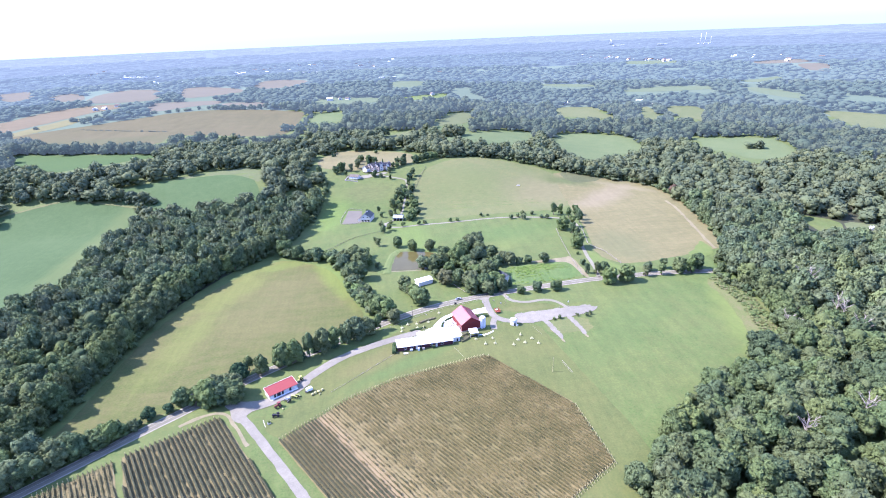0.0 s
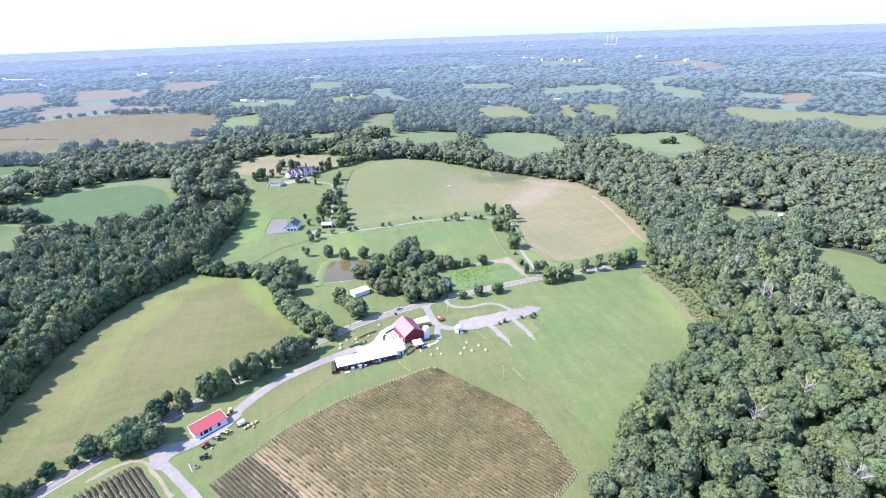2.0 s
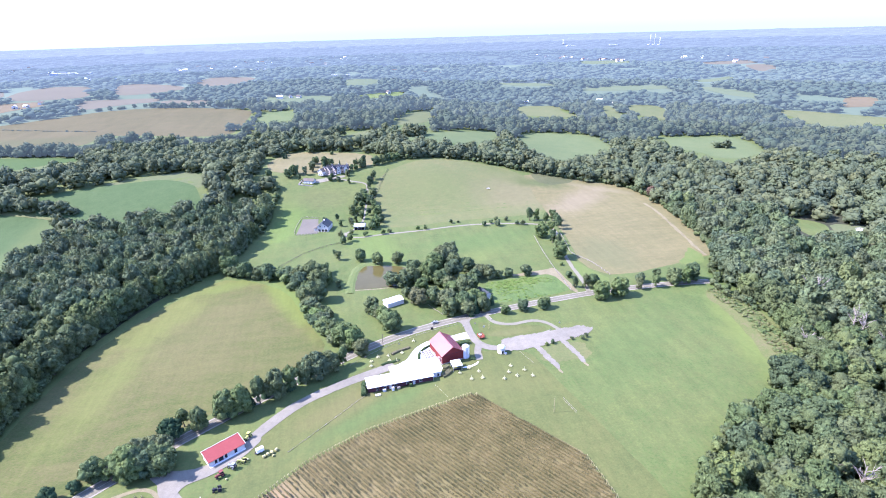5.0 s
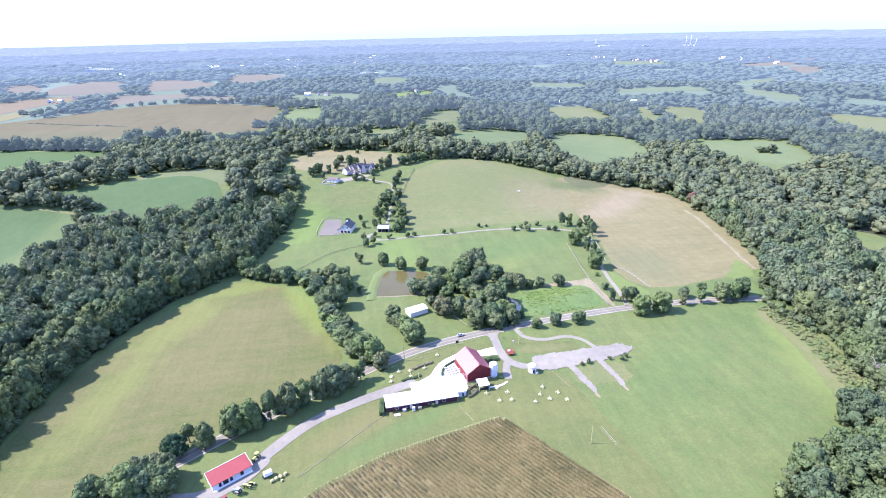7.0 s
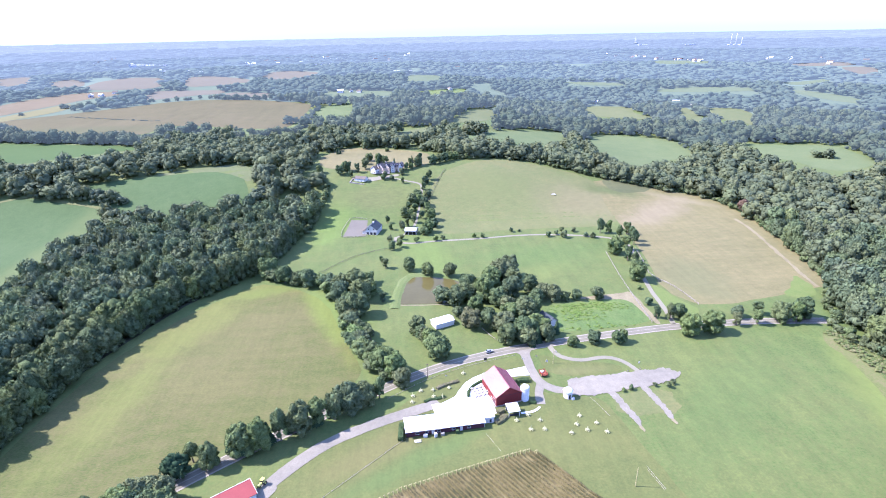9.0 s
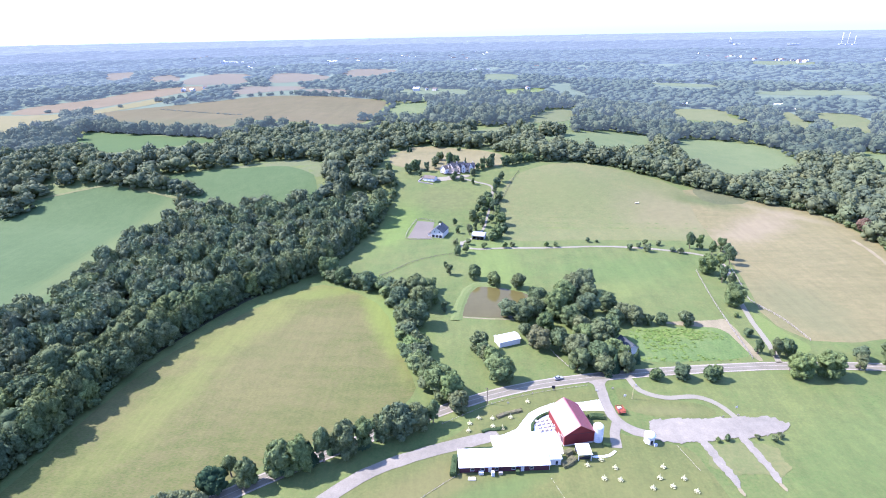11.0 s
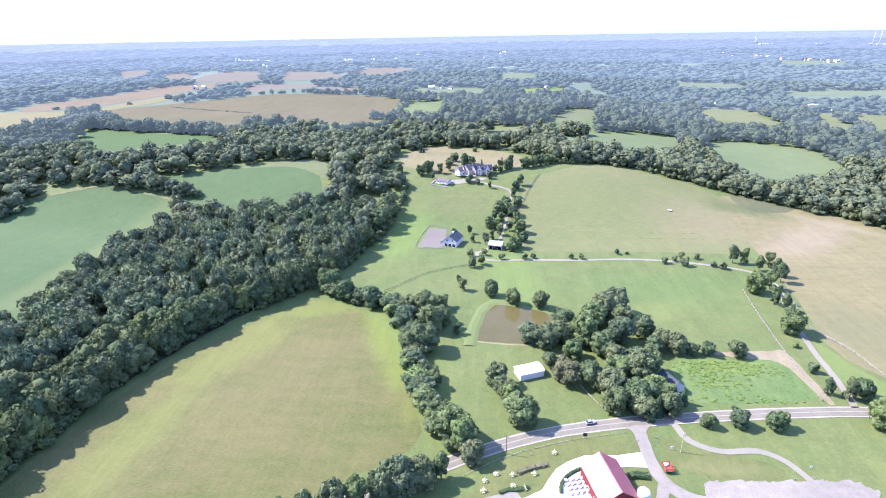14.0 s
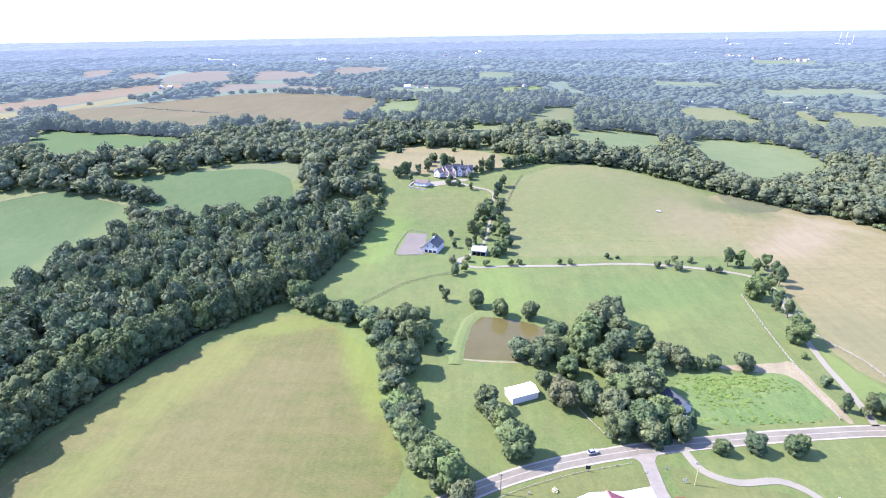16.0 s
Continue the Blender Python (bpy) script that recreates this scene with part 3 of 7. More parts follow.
# fields: name, outline, material, label, lift
FIELDS = [
    ("meadow", [(-200, 190), (-176, 236), (-172, 299), (-164, 350), (-140, 402), (-104, 446), (-80, 440), (-51, 413), (-34, 361), (-21, 326), (-54, 302), (-93, 272), (-117, 252), (-150, 225)], MEADOW, "olive mown meadow with yellowish patches beside the woods", 0),
    ("hay_field", [(26, 540), (29, 616), (41, 650), (101, 700), (136, 701), (213, 652), (204, 589), (196, 528), (98, 531), (40, 526)], TANGRASS, "pale green hay field on a gentle rise", 0),
    ("stubble_field", [(213, 654), (278, 625), (321, 592), (320, 500), (293, 402), (278, 392), (189, 375), (173, 401), (186, 454), (193, 500), (204, 589)], STUBBLE, "tan stubble field with bare sandy streaks", 0),
    ("hill_field", [(-93, 730), (-67, 792), (36, 748), (41, 683), (-9, 664), (-58, 668), (-85, 685)], STUBBLE, "tan dry field on the hill behind the great house", 0),
    ("pasture", [(68, 840), (111, 859), (173, 922), (229, 950), (282, 954), (246, 870), (202, 794), (182, 796), (163, 821), (132, 792), (117, 829)], FARGRASS, "green pasture between tree belts", 0),
    ("pasture", [(312, 936), (343, 954), (382, 939), (433, 892), (415, 800), (400, 780), (362, 763), (322, 733), (276, 687), (278, 704), (272, 746), (243, 776), (253, 803)], FARGRASS, "wide green pasture enclosed by woods", 0),
    ("pasture", [(505, 864), (547, 833), (638, 818), (611, 709), (579, 690), (542, 675), (514, 683), (511, 731), (493, 768), (520, 821)], FARGRASS, "green pasture with a clump of trees in it", 0),
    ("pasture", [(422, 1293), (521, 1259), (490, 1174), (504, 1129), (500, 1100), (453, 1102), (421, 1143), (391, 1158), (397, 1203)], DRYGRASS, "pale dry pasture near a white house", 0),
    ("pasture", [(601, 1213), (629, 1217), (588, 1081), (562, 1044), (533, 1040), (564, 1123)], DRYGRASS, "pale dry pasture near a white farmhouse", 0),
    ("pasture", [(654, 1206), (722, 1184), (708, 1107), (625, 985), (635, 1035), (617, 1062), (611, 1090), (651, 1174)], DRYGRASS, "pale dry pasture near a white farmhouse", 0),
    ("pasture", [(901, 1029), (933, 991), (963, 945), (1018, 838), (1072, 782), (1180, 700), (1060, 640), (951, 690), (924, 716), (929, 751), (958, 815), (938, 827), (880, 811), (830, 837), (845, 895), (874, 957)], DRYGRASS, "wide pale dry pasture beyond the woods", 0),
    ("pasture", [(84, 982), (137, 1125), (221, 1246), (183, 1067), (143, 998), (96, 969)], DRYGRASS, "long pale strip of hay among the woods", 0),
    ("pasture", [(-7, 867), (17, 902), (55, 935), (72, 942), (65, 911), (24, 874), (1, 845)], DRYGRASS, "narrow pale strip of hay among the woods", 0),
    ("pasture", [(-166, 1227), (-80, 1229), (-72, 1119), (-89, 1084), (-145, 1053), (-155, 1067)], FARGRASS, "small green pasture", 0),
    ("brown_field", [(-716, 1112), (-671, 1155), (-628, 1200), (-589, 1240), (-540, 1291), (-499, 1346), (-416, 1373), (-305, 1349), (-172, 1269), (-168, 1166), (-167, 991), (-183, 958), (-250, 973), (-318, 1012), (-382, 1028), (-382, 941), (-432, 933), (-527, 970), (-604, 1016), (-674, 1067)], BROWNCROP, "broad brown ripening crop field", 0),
    ("pasture", [(-272, 957), (-236, 924), (-196, 902), (-158, 920), (-124, 950), (-158, 968), (-210, 959)], FARGRASS, "narrow green meadow below the brown field", 0.1),
    ("crop_field", [(-591, 915), (-473, 881), (-390, 860), (-318, 832), (-367, 814), (-392, 796), (-424, 776), (-443, 759), (-470, 766), (-507, 803), (-543, 828), (-577, 881)], CROPGREEN, "green field between tree belts", 0),
    ("crop_field", [(-322, 655), (-295, 666), (-262, 673), (-233, 678), (-201, 684), (-175, 668), (-159, 654), (-181, 651), (-207, 640), (-227, 631), (-255, 629), (-280, 633), (-303, 644)], SOY, "dark green crop field with a pale rim", 0.1),
    ("field_margin", [(-263, 677), (-233, 694), (-183, 716), (-163, 693), (-152, 672), (-155, 649), (-170, 664), (-200, 680), (-231, 675)], DRYGRASS, "pale dry grass margin of the crop field", 0),
    ("crop_field", [(-437, 608), (-371, 638), (-329, 627), (-274, 609), (-286, 574), (-292, 524), (-290, 470), (-294, 386), (-296, 330), (-420, 320), (-520, 450), (-480, 560), (-428, 578), (-421, 591)], SOY, "large dark green crop field behind the woods", 0.1),
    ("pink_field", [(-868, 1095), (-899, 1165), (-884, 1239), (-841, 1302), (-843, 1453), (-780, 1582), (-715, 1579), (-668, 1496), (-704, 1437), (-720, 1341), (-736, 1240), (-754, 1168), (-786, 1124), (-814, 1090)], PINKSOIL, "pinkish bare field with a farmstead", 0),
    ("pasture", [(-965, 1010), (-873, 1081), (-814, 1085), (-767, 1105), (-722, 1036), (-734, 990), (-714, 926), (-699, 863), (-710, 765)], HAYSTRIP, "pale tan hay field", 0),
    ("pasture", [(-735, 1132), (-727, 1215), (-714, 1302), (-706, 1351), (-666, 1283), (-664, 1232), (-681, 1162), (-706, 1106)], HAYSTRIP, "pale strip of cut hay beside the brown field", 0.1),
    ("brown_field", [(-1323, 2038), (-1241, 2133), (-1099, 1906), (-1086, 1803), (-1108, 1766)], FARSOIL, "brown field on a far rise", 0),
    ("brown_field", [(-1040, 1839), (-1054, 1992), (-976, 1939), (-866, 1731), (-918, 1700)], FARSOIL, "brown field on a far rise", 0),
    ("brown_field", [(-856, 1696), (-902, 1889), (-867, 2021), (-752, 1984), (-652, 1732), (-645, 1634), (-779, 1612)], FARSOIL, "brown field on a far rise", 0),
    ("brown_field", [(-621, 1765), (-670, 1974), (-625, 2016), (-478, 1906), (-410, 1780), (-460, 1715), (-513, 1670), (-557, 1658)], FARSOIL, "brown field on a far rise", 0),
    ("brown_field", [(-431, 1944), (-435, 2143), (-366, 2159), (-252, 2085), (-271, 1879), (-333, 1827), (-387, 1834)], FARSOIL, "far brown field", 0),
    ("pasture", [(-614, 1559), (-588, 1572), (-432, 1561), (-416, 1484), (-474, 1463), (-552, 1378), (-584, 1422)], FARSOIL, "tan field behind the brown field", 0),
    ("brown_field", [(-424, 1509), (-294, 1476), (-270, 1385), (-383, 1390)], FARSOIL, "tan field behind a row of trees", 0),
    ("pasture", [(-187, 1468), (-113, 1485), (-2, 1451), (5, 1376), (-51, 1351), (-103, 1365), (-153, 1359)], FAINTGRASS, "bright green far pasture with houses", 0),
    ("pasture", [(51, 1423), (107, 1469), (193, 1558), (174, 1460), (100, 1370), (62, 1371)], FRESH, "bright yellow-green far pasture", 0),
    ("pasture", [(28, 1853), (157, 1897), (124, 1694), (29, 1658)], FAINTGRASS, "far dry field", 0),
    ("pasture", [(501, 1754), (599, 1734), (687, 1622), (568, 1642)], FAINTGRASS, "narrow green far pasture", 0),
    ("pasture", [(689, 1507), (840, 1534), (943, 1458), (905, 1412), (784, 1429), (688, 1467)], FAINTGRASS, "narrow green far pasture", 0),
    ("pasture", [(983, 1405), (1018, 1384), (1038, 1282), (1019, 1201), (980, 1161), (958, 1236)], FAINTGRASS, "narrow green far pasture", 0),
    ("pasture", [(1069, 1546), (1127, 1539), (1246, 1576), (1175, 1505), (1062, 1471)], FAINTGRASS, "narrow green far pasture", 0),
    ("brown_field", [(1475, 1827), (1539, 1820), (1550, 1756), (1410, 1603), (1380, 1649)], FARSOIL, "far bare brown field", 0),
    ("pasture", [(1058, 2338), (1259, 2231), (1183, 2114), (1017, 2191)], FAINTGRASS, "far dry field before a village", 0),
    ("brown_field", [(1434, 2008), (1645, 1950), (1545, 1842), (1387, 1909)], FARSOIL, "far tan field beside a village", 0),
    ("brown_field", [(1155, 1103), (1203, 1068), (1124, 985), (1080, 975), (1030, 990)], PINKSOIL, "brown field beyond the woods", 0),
    ("clearing", [(383, 315), (397, 335), (412, 327), (422, 300), (420, 262), (385, 228), (356, 240), (347, 252), (364, 278), (380, 293)], GRASS, "green clearing inside the woods", 0),
    ("clearing", [(430, 430), (457, 415), (444, 396), (412, 404)], DRYGRASS, "pale sandy yard inside the woods", 0),
    ("clearing", [(402, 462), (428, 432), (410, 405), (389, 405), (394, 432)], GRASS, "green clearing inside the woods", 0),
]
def reach(pts, back):
    """The outline carried on towards the camera, under the trees that stand before it, to fit its view."""
    p = np.asarray(pts, float)
    q = (p - (0, 90)) * (1 - back / 170) + (0, 90)
    both_sides = np.vstack([p, q])
    hull = geometry.convex_hull_2d([Vector(r) for r in both_sides])
    return [tuple(both_sides[i]) for i in hull]


for name, pts, mat, label, lift in FIELDS:
    pts = reach(pts, 12 if pts[0][0] < -400 else 15) if mat is SOY and lift else pts
    patch(name, pts, mat, label, lift, 0.8, 1)

# woodland floor, coloured dark so the gaps between crowns look shaded
patch("woodland_floor", [(-225, 100), (-202, 205), (-180, 300), (-172, 348), (-148, 410), (-110, 468), (-92, 535), (-90, 595), (-110, 600), (-180, 570), (-240, 560), (-262, 540), (-276, 450), (-284, 380), (-300, 200)], FORESTFLOOR, "woodland floor coloured dark for the gaps between crowns", 0.0)
patch("woodland_floor", [(324, 588), (323, 500), (300, 410), (292, 390), (268, 360), (255, 335), (258, 310), (253, 268), (224, 242), (166, 217), (135, 184), (102, 152), (98, 100), (300, 100), (480, 250), (520, 450), (440, 620)], FORESTFLOOR, "woodland floor coloured dark for the gaps between crowns", -0.05)

tagged(part("field_margin", ribbon([(-441, 607), (-405, 623), (-371, 637), (-350, 633), (-329, 626), (-272, 608)], 3.5, 0.3, 0, 1.0), TANGRASS), "pale dry grass margin of the crop field", "field", "", "structure")

# patches within the farm
patch("weedy_paddock", [(92, 391), (119, 393), (145, 396), (147, 376), (148, 362), (86, 356), (88, 372)], GARDEN, "bright green weedy paddock beside the road", 0.0)
patch("bare_track", [(110, 397), (126, 400), (143, 401), (152, 404), (152, 360), (148, 360), (146, 392), (130, 394)], BARESOIL, "bare tan worn ground at the paddock corner", 0.05)
patch("lawn", [(-62, 258), (-30, 284), (0, 304), (10, 322), (40, 337), (63, 339), (62, 306), (78, 300), (92, 298), (96, 275), (102, 240), (110, 195), (112, 165), (95, 150), (60, 150), (-10, 200), (-66, 214), (-74, 226), (-52, 246)], LAWN, "mown dry lawn round the farm buildings", 0.0)
patch("rough_grass", [(218, 645), (240, 658), (264, 657), (283, 640), (263, 617), (231, 609), (221, 622)], ROUGHGRASS, "dull olive rough grass between hay and stubble", 0.06, 3.0, 1)
patch("lawn", [(72, 338), (84, 328), (104, 326), (112, 321), (110, 316), (84, 315), (72, 320), (70, 330)], LAWN, "mown dry lawn between the drives", 0.015)
patch("parched_patch", [(97, 299), (128, 301), (125.5, 283.5), (103, 283), (96, 286)], TANGRASS, "parched yellowish patch below the car park", 0.06, 1.5, 1, "field", 1.2)

# ---------------------------------------------------------------- roads and yards
MAIN_ROAD = [(-215, 160), (-190, 182), (-169, 200), (-153, 213.5), (-134, 230), (-113, 247), (-89, 266.5), (-55, 290), (-21, 311), (5, 325.5), (31, 336), (61, 343.5), (98, 349.5), (126, 353), (160, 356), (208, 356), (250, 352)]
road = part("road", ribbon(MAIN_ROAD, 5.2, 0.12, 0, 0, 0.12), ASPHALT)
tagged(road, "worn grey asphalt country road with pale shoulders", "road", "", "structure")
for side in (-1, 1):
    part("road_shoulder", ribbon(MAIN_ROAD, 0.85, 0.10, side * 2.95, 0.25), ROADEDGE, road, "pale gravel shoulder")
part("centre_line", ribbon(MAIN_ROAD, 0.36, 0.2, 0), ROADEDGE, road, "faded painted centre line")
DRIVE = [(-30, 150), (-46, 175), (-69, 210), (-85, 233), (-95, 246)]
tagged(part("drive", ribbon(DRIVE, 4.4, 0.10, 0, 0.5), GRAVEL), "grey gravel drive between the vineyards", "drive", "", "structure")
tagged(part("drive", ribbon([(-92, 243), (-78, 243), (-62, 250), (-55, 262), (-38, 279), (-18, 290), (-3, 296), (8, 300), (14, 303)], 6.2, 0.13, 0, 0.4), GRAVEL), "grey gravel farm drive curving along the lawn", "drive", "", "structure")
patch("gravel_yard", [(-96, 250), (-86, 246), (-74, 246), (-60, 256), (-55, 262), (-52, 258), (-60, 248), (-72, 240), (-82, 237), (-84, 228), (-90, 232)], GRAVEL, "grey gravel yard before the red-roofed shop", 0.16, 0.5, 2, "yard")
LANE = [(158, 356), (161, 369), (163, 382), (165, 400), (169, 422), (176, 450), (183, 474), (182, 490), (172, 501), (139, 512), (103, 516), (65, 513), (28, 512), (8, 510), (-4, 515), (-5, 526)]
tagged(part("lane", ribbon(LANE, 3.0, 0.10, 0, 0.3), PALEGRAVEL), "pale gravel lane to the stables", "lane", "", "structure")
tagged(part("lane", ribbon([(-5, 524), (4, 534), (12, 552), (17, 580), (22, 612), (22, 632), (8, 640), (-8, 648), (-22, 652)], 2.2, 0.11, 0, 0.3), PALEGRAVEL), "pale gravel lane up to the great house", "lane", "", "structure")
tagged(part("drive", ribbon([(64, 346), (64, 332), (64, 322), (66, 313), (72, 306), (82, 304)], 5.0, 0.13, 0, 0.4), GRAVEL), "grey gravel entrance drive beside the barn", "drive", "", "structure")
patch("drive", [(57.5, 341.5), (61.2, 338.5), (61.8, 333), (66.3, 333), (67, 339.5), (71.5, 344), (64, 344)], GRAVEL, "gravel mouth of the entrance drive at the road", 0.125, 0.2, 1, "drive", 0.3)
tagged(part("drive", ribbon([(66, 312), (63, 304), (62, 296)], 4.2, 0.15, 0, 0.4), GRAVEL), "short gravel spur beside the silo", "drive", "", "structure")
tagged(part("drive", ribbon([(79, 345), (82, 334), (92, 329), (106, 330), (114, 325), (118, 316), (120, 309)], 3.0, 0.13, 0, 0.3), PALEGRAVEL), "pale curved gravel drive to the car park", "drive", "", "structure")
patch("car_park", [(79.5, 313.8), (92, 314.5), (112, 315.5), (122, 316.5), (131, 317.8), (134, 315), (139.5, 312), (136, 309), (129, 306), (119, 303.5), (101.6, 301.6), (90, 300), (80, 300), (77.5, 306)], GRAVEL, "grey gravel car park with ragged edges", 0.2, 1.4, 1, "car park", 1.5)
for arm in ([(95.5, 303), (100, 303), (101.5, 292), (103, 284), (103, 278), (101.3, 275), (100, 280), (98.2, 290)], [(113, 305), (117.2, 305), (118, 295), (119.6, 285), (118.8, 279.5), (117.2, 278), (116.6, 284), (114.8, 295)]):
    patch("parking_arm", arm, GRAVEL, "gravel arm of the car park running into the grass", 0.18, 0.5, 1, "parking arm", 0.9)
for x, y in ((101.6, 275.2), (117.8, 278)):
    patch("bare_patch", [(x - 1.0, y + 1.6), (x + 1.0, y + 1.4), (x + 1.3, y - 1.6), (x + 0.2, y - 2.4)], BARESOIL, "bare yellowish earth where the gravel ends", 0.2, 0.3, 1, "bare ground", 0.5)
patch("patio", [(10.6, 301.5), (16, 302), (22.3, 306), (25, 311), (28.2, 316), (33, 320), (40, 323.5), (53, 324.5), (61.5, 326.5), (62, 318.9), (53, 318.6), (44, 317), (39.5, 311), (39.5, 302), (40, 292), (33, 291), (11.7, 294)], CONCRETE, "bright concrete patio and forecourt of the barn", 0.2, 0.1, 0, "patio")
patch("path", [(51, 291.3), (57, 291.8), (60.5, 294.5), (61.4, 293.8), (57.5, 290.7), (51, 290.2)], CONCRETE, "curved pale concrete path", 0.2, 0.05, 1, "path")
patch("riding_arena", [(-50.6, 533.7), (-46.0, 571.6), (-30.5, 569.9), (-31.2, 531.5)], SAND, "grey sand riding arena beside the stable", 0.1, 0.2, 0, "arena")

tagged(part("track", ribbon([(305, 531), (303, 508), (297, 479), (285, 430), (277, 394)], 2.6, 0.12, 0, 1.2), BARESOIL), "bare tan headland along the stubble field", "track", "", "structure")
patch("rough_grass", [(276, 415), (275, 399), (271, 385), (256, 377), (247, 386), (262, 398)], FRESH, "bright green grass at the stubble field's corner", 0.14, 2.0, 1)
patch("rough_grass", [(171, 415), (177, 388), (185, 372), (166, 362), (163, 383), (168, 404)], FRESH, "bright green grass between the lane and a fence", 0.06, 1.0, 1)

# pond with an earth bank
POND = [(4, 444), (-3, 422), (-5, 405), (-3, 403), (11, 402), (27, 401), (36, 408), (43, 428), (34, 437), (16, 443)]
patch("pond", POND, WATER, "muddy brown farm pond", 0.05, 0.5, 1, "pond")
DAM = [(20, 447.5), (9, 449), (2, 446), (-3, 436), (-6, 422), (-8, 408), (-9, 398)]
tagged(part("pond_bank", ribbon(DAM, 7.0, 0.02, 2.4, 0.8, 1.3), BANK), "mown pale green earth bank beside the pond", "bank", "", "structure")
tagged(part("pond_shore", ribbon([(-5, 403), (2, 401.5), (12, 400.5), (28, 399.8)], 1.2, 0.02, 0, 0.4), BARESOIL), "bare tan shoreline of the pond", "shore", "", "structure")


# ---------------------------------------------------------------- trees
def ball(n):
    """Directions spread evenly over a sphere."""
    i = np.arange(n) + 0.5
    ph = np.arccos(1 - 2 * i / n)
    th = math.pi * (1 + 5 ** 0.5) * i
    return np.column_stack([np.cos(th) * np.sin(ph), np.sin(th) * np.sin(ph), np.cos(ph)])


def ico(level):
    bm = bmesh.new()
    bmesh.ops.create_icosphere(bm, subdivisions=level, radius=1)
    v = np.array([q.co for q in bm.verts])
    f = np.array([[w.index for w in q.verts] for q in bm.faces])
    bm.free()
    return v, f


ICO1, ICO2 = ico(1), ico(2)


def crown_parts(rng, boughs, each, cards, card, core=ICO1, tall=2.2, rough=0.22, spread=0.50):
    """A unit crown of radius 1: boughs round a dome, each a cluster of leaf clumps, with leaf sprays that break the outline."""
    top = tall - 1.0
    dirs = ball(int(boughs * 1.45))
    dirs = dirs[dirs[:, 2] > -0.38][:boughs]
    at = dirs * (spread + 0.07 * rng.normal(size=(len(dirs), 1))) + 0.08 * rng.normal(size=dirs.shape)
    at[:, 2] = at[:, 2] * 1.05 + top * 0.98
    girth = 1.72 / math.sqrt(max(len(dirs), 4)) * rng.uniform(0.62, 1.34, len(dirs))
    centres, sizes = [np.array((0, 0, top * 0.85))], [0.62]
    for c, g, d in zip(at, girth, dirs):
        centres.append(c)
        sizes.append(g * 0.80)
        q = ball(max(each * 2, 4)) @ np.linalg.qr(rng.normal(size=(3, 3)))[0]
        q = q[(q @ d > -0.25) & (q[:, 2] > -0.7)][:each]
        for k in q:
            centres.append(c + k * g * rng.uniform(0.58, 0.78))
            sizes.append(g * rng.uniform(0.34, 0.56))
    low = max(1, boughs // 2)
    a = np.arange(low) * 2.399 + rng.uniform(0, 6)
    for k in range(low):
        centres.append(np.array((math.cos(a[k]) * 0.58, math.sin(a[k]) * 0.58, rng.uniform(0.22, 0.62) * top)))
        sizes.append(rng.uniform(0.26, 0.40))
    centres, sizes = np.array(centres), np.array(sizes)
    vs, fs, n = [], [], 0
    for i, (c, s) in enumerate(zip(centres, sizes)):
        seed = rng.uniform(0, 90)
        k = np.array([1 + rough * 1.6 * noise.noise((q[0] * 1.7 + seed, q[1] * 1.7, q[2] * 1.7)) + rough * 1.3 * noise.noise((q[0] * 4.3, q[1] * 4.3 + seed, q[2] * 4.3)) for q in core[0]])
        k += rough * 0.35 * rng.normal(size=len(k))
        lump = c + core[0] * (0.90 * s * k)[:, None] * rng.uniform(0.85, 1.15, 3)
        mid = lump[core[1]].mean(1)
        seen = (mid - c)[:, 2] > -0.72 * s
        gap = np.linalg.norm(mid[:, None] - centres[None], axis=2) / sizes[None]
        gap[:, i] = 9
        seen &= gap.min(1) > 0.80                       # faces buried in a neighbour are left out
        vs.append(lump)
        fs.append(core[1][seen] + n)
        n += len(lump)
    w = sizes ** 2 / (sizes ** 2).sum()
    which = rng.choice(len(sizes), cards * 6, p=w)
    d = rng.normal(size=(cards * 6, 3))
    d[:, 2] += 0.35
    d /= np.linalg.norm(d, axis=1)[:, None]
    p = centres[which] + d * (sizes[which] * rng.uniform(0.90, 1.14, cards * 6))[:, None]
    gap = np.min([np.linalg.norm(p - c, axis=1) / s for c, s in zip(centres, sizes)], 0)
    p, d = p[gap > 0.84][:cards], d[gap > 0.84][:cards]
    m = len(p)
    nrm = d + 0.55 * rng.normal(size=(m, 3))
    nrm /= np.linalg.norm(nrm, axis=1)[:, None]
    u = np.cross(nrm, rng.normal(size=(m, 3)))
    u /= np.linalg.norm(u, axis=1)[:, None]
    w2 = np.cross(nrm, u)
    s = card * rng.uniform(0.7, 1.5, (m, 1))
    q = np.stack([p + u * s * 1.1, p - u * s * 0.6 + w2 * s * rng.uniform(0.6, 1.1, (m, 1)), p - u * s * 0.6 - w2 * s * rng.uniform(0.6, 1.1, (m, 1)) - nrm * s * 0.3], 1).reshape(-1, 3)
    v = np.concatenate(vs + [q])
    f3 = np.concatenate(fs + [np.arange(m * 3).reshape(m, 3) + n])
    used_v = np.unique(f3.ravel())
    back = np.full(len(v), -1)
    back[used_v] = np.arange(len(used_v))
    v = v[used_v]
    v[:, 2] = np.maximum(v[:, 2], 0.0)
    return v, back[f3], np.zeros((0, 4), int)


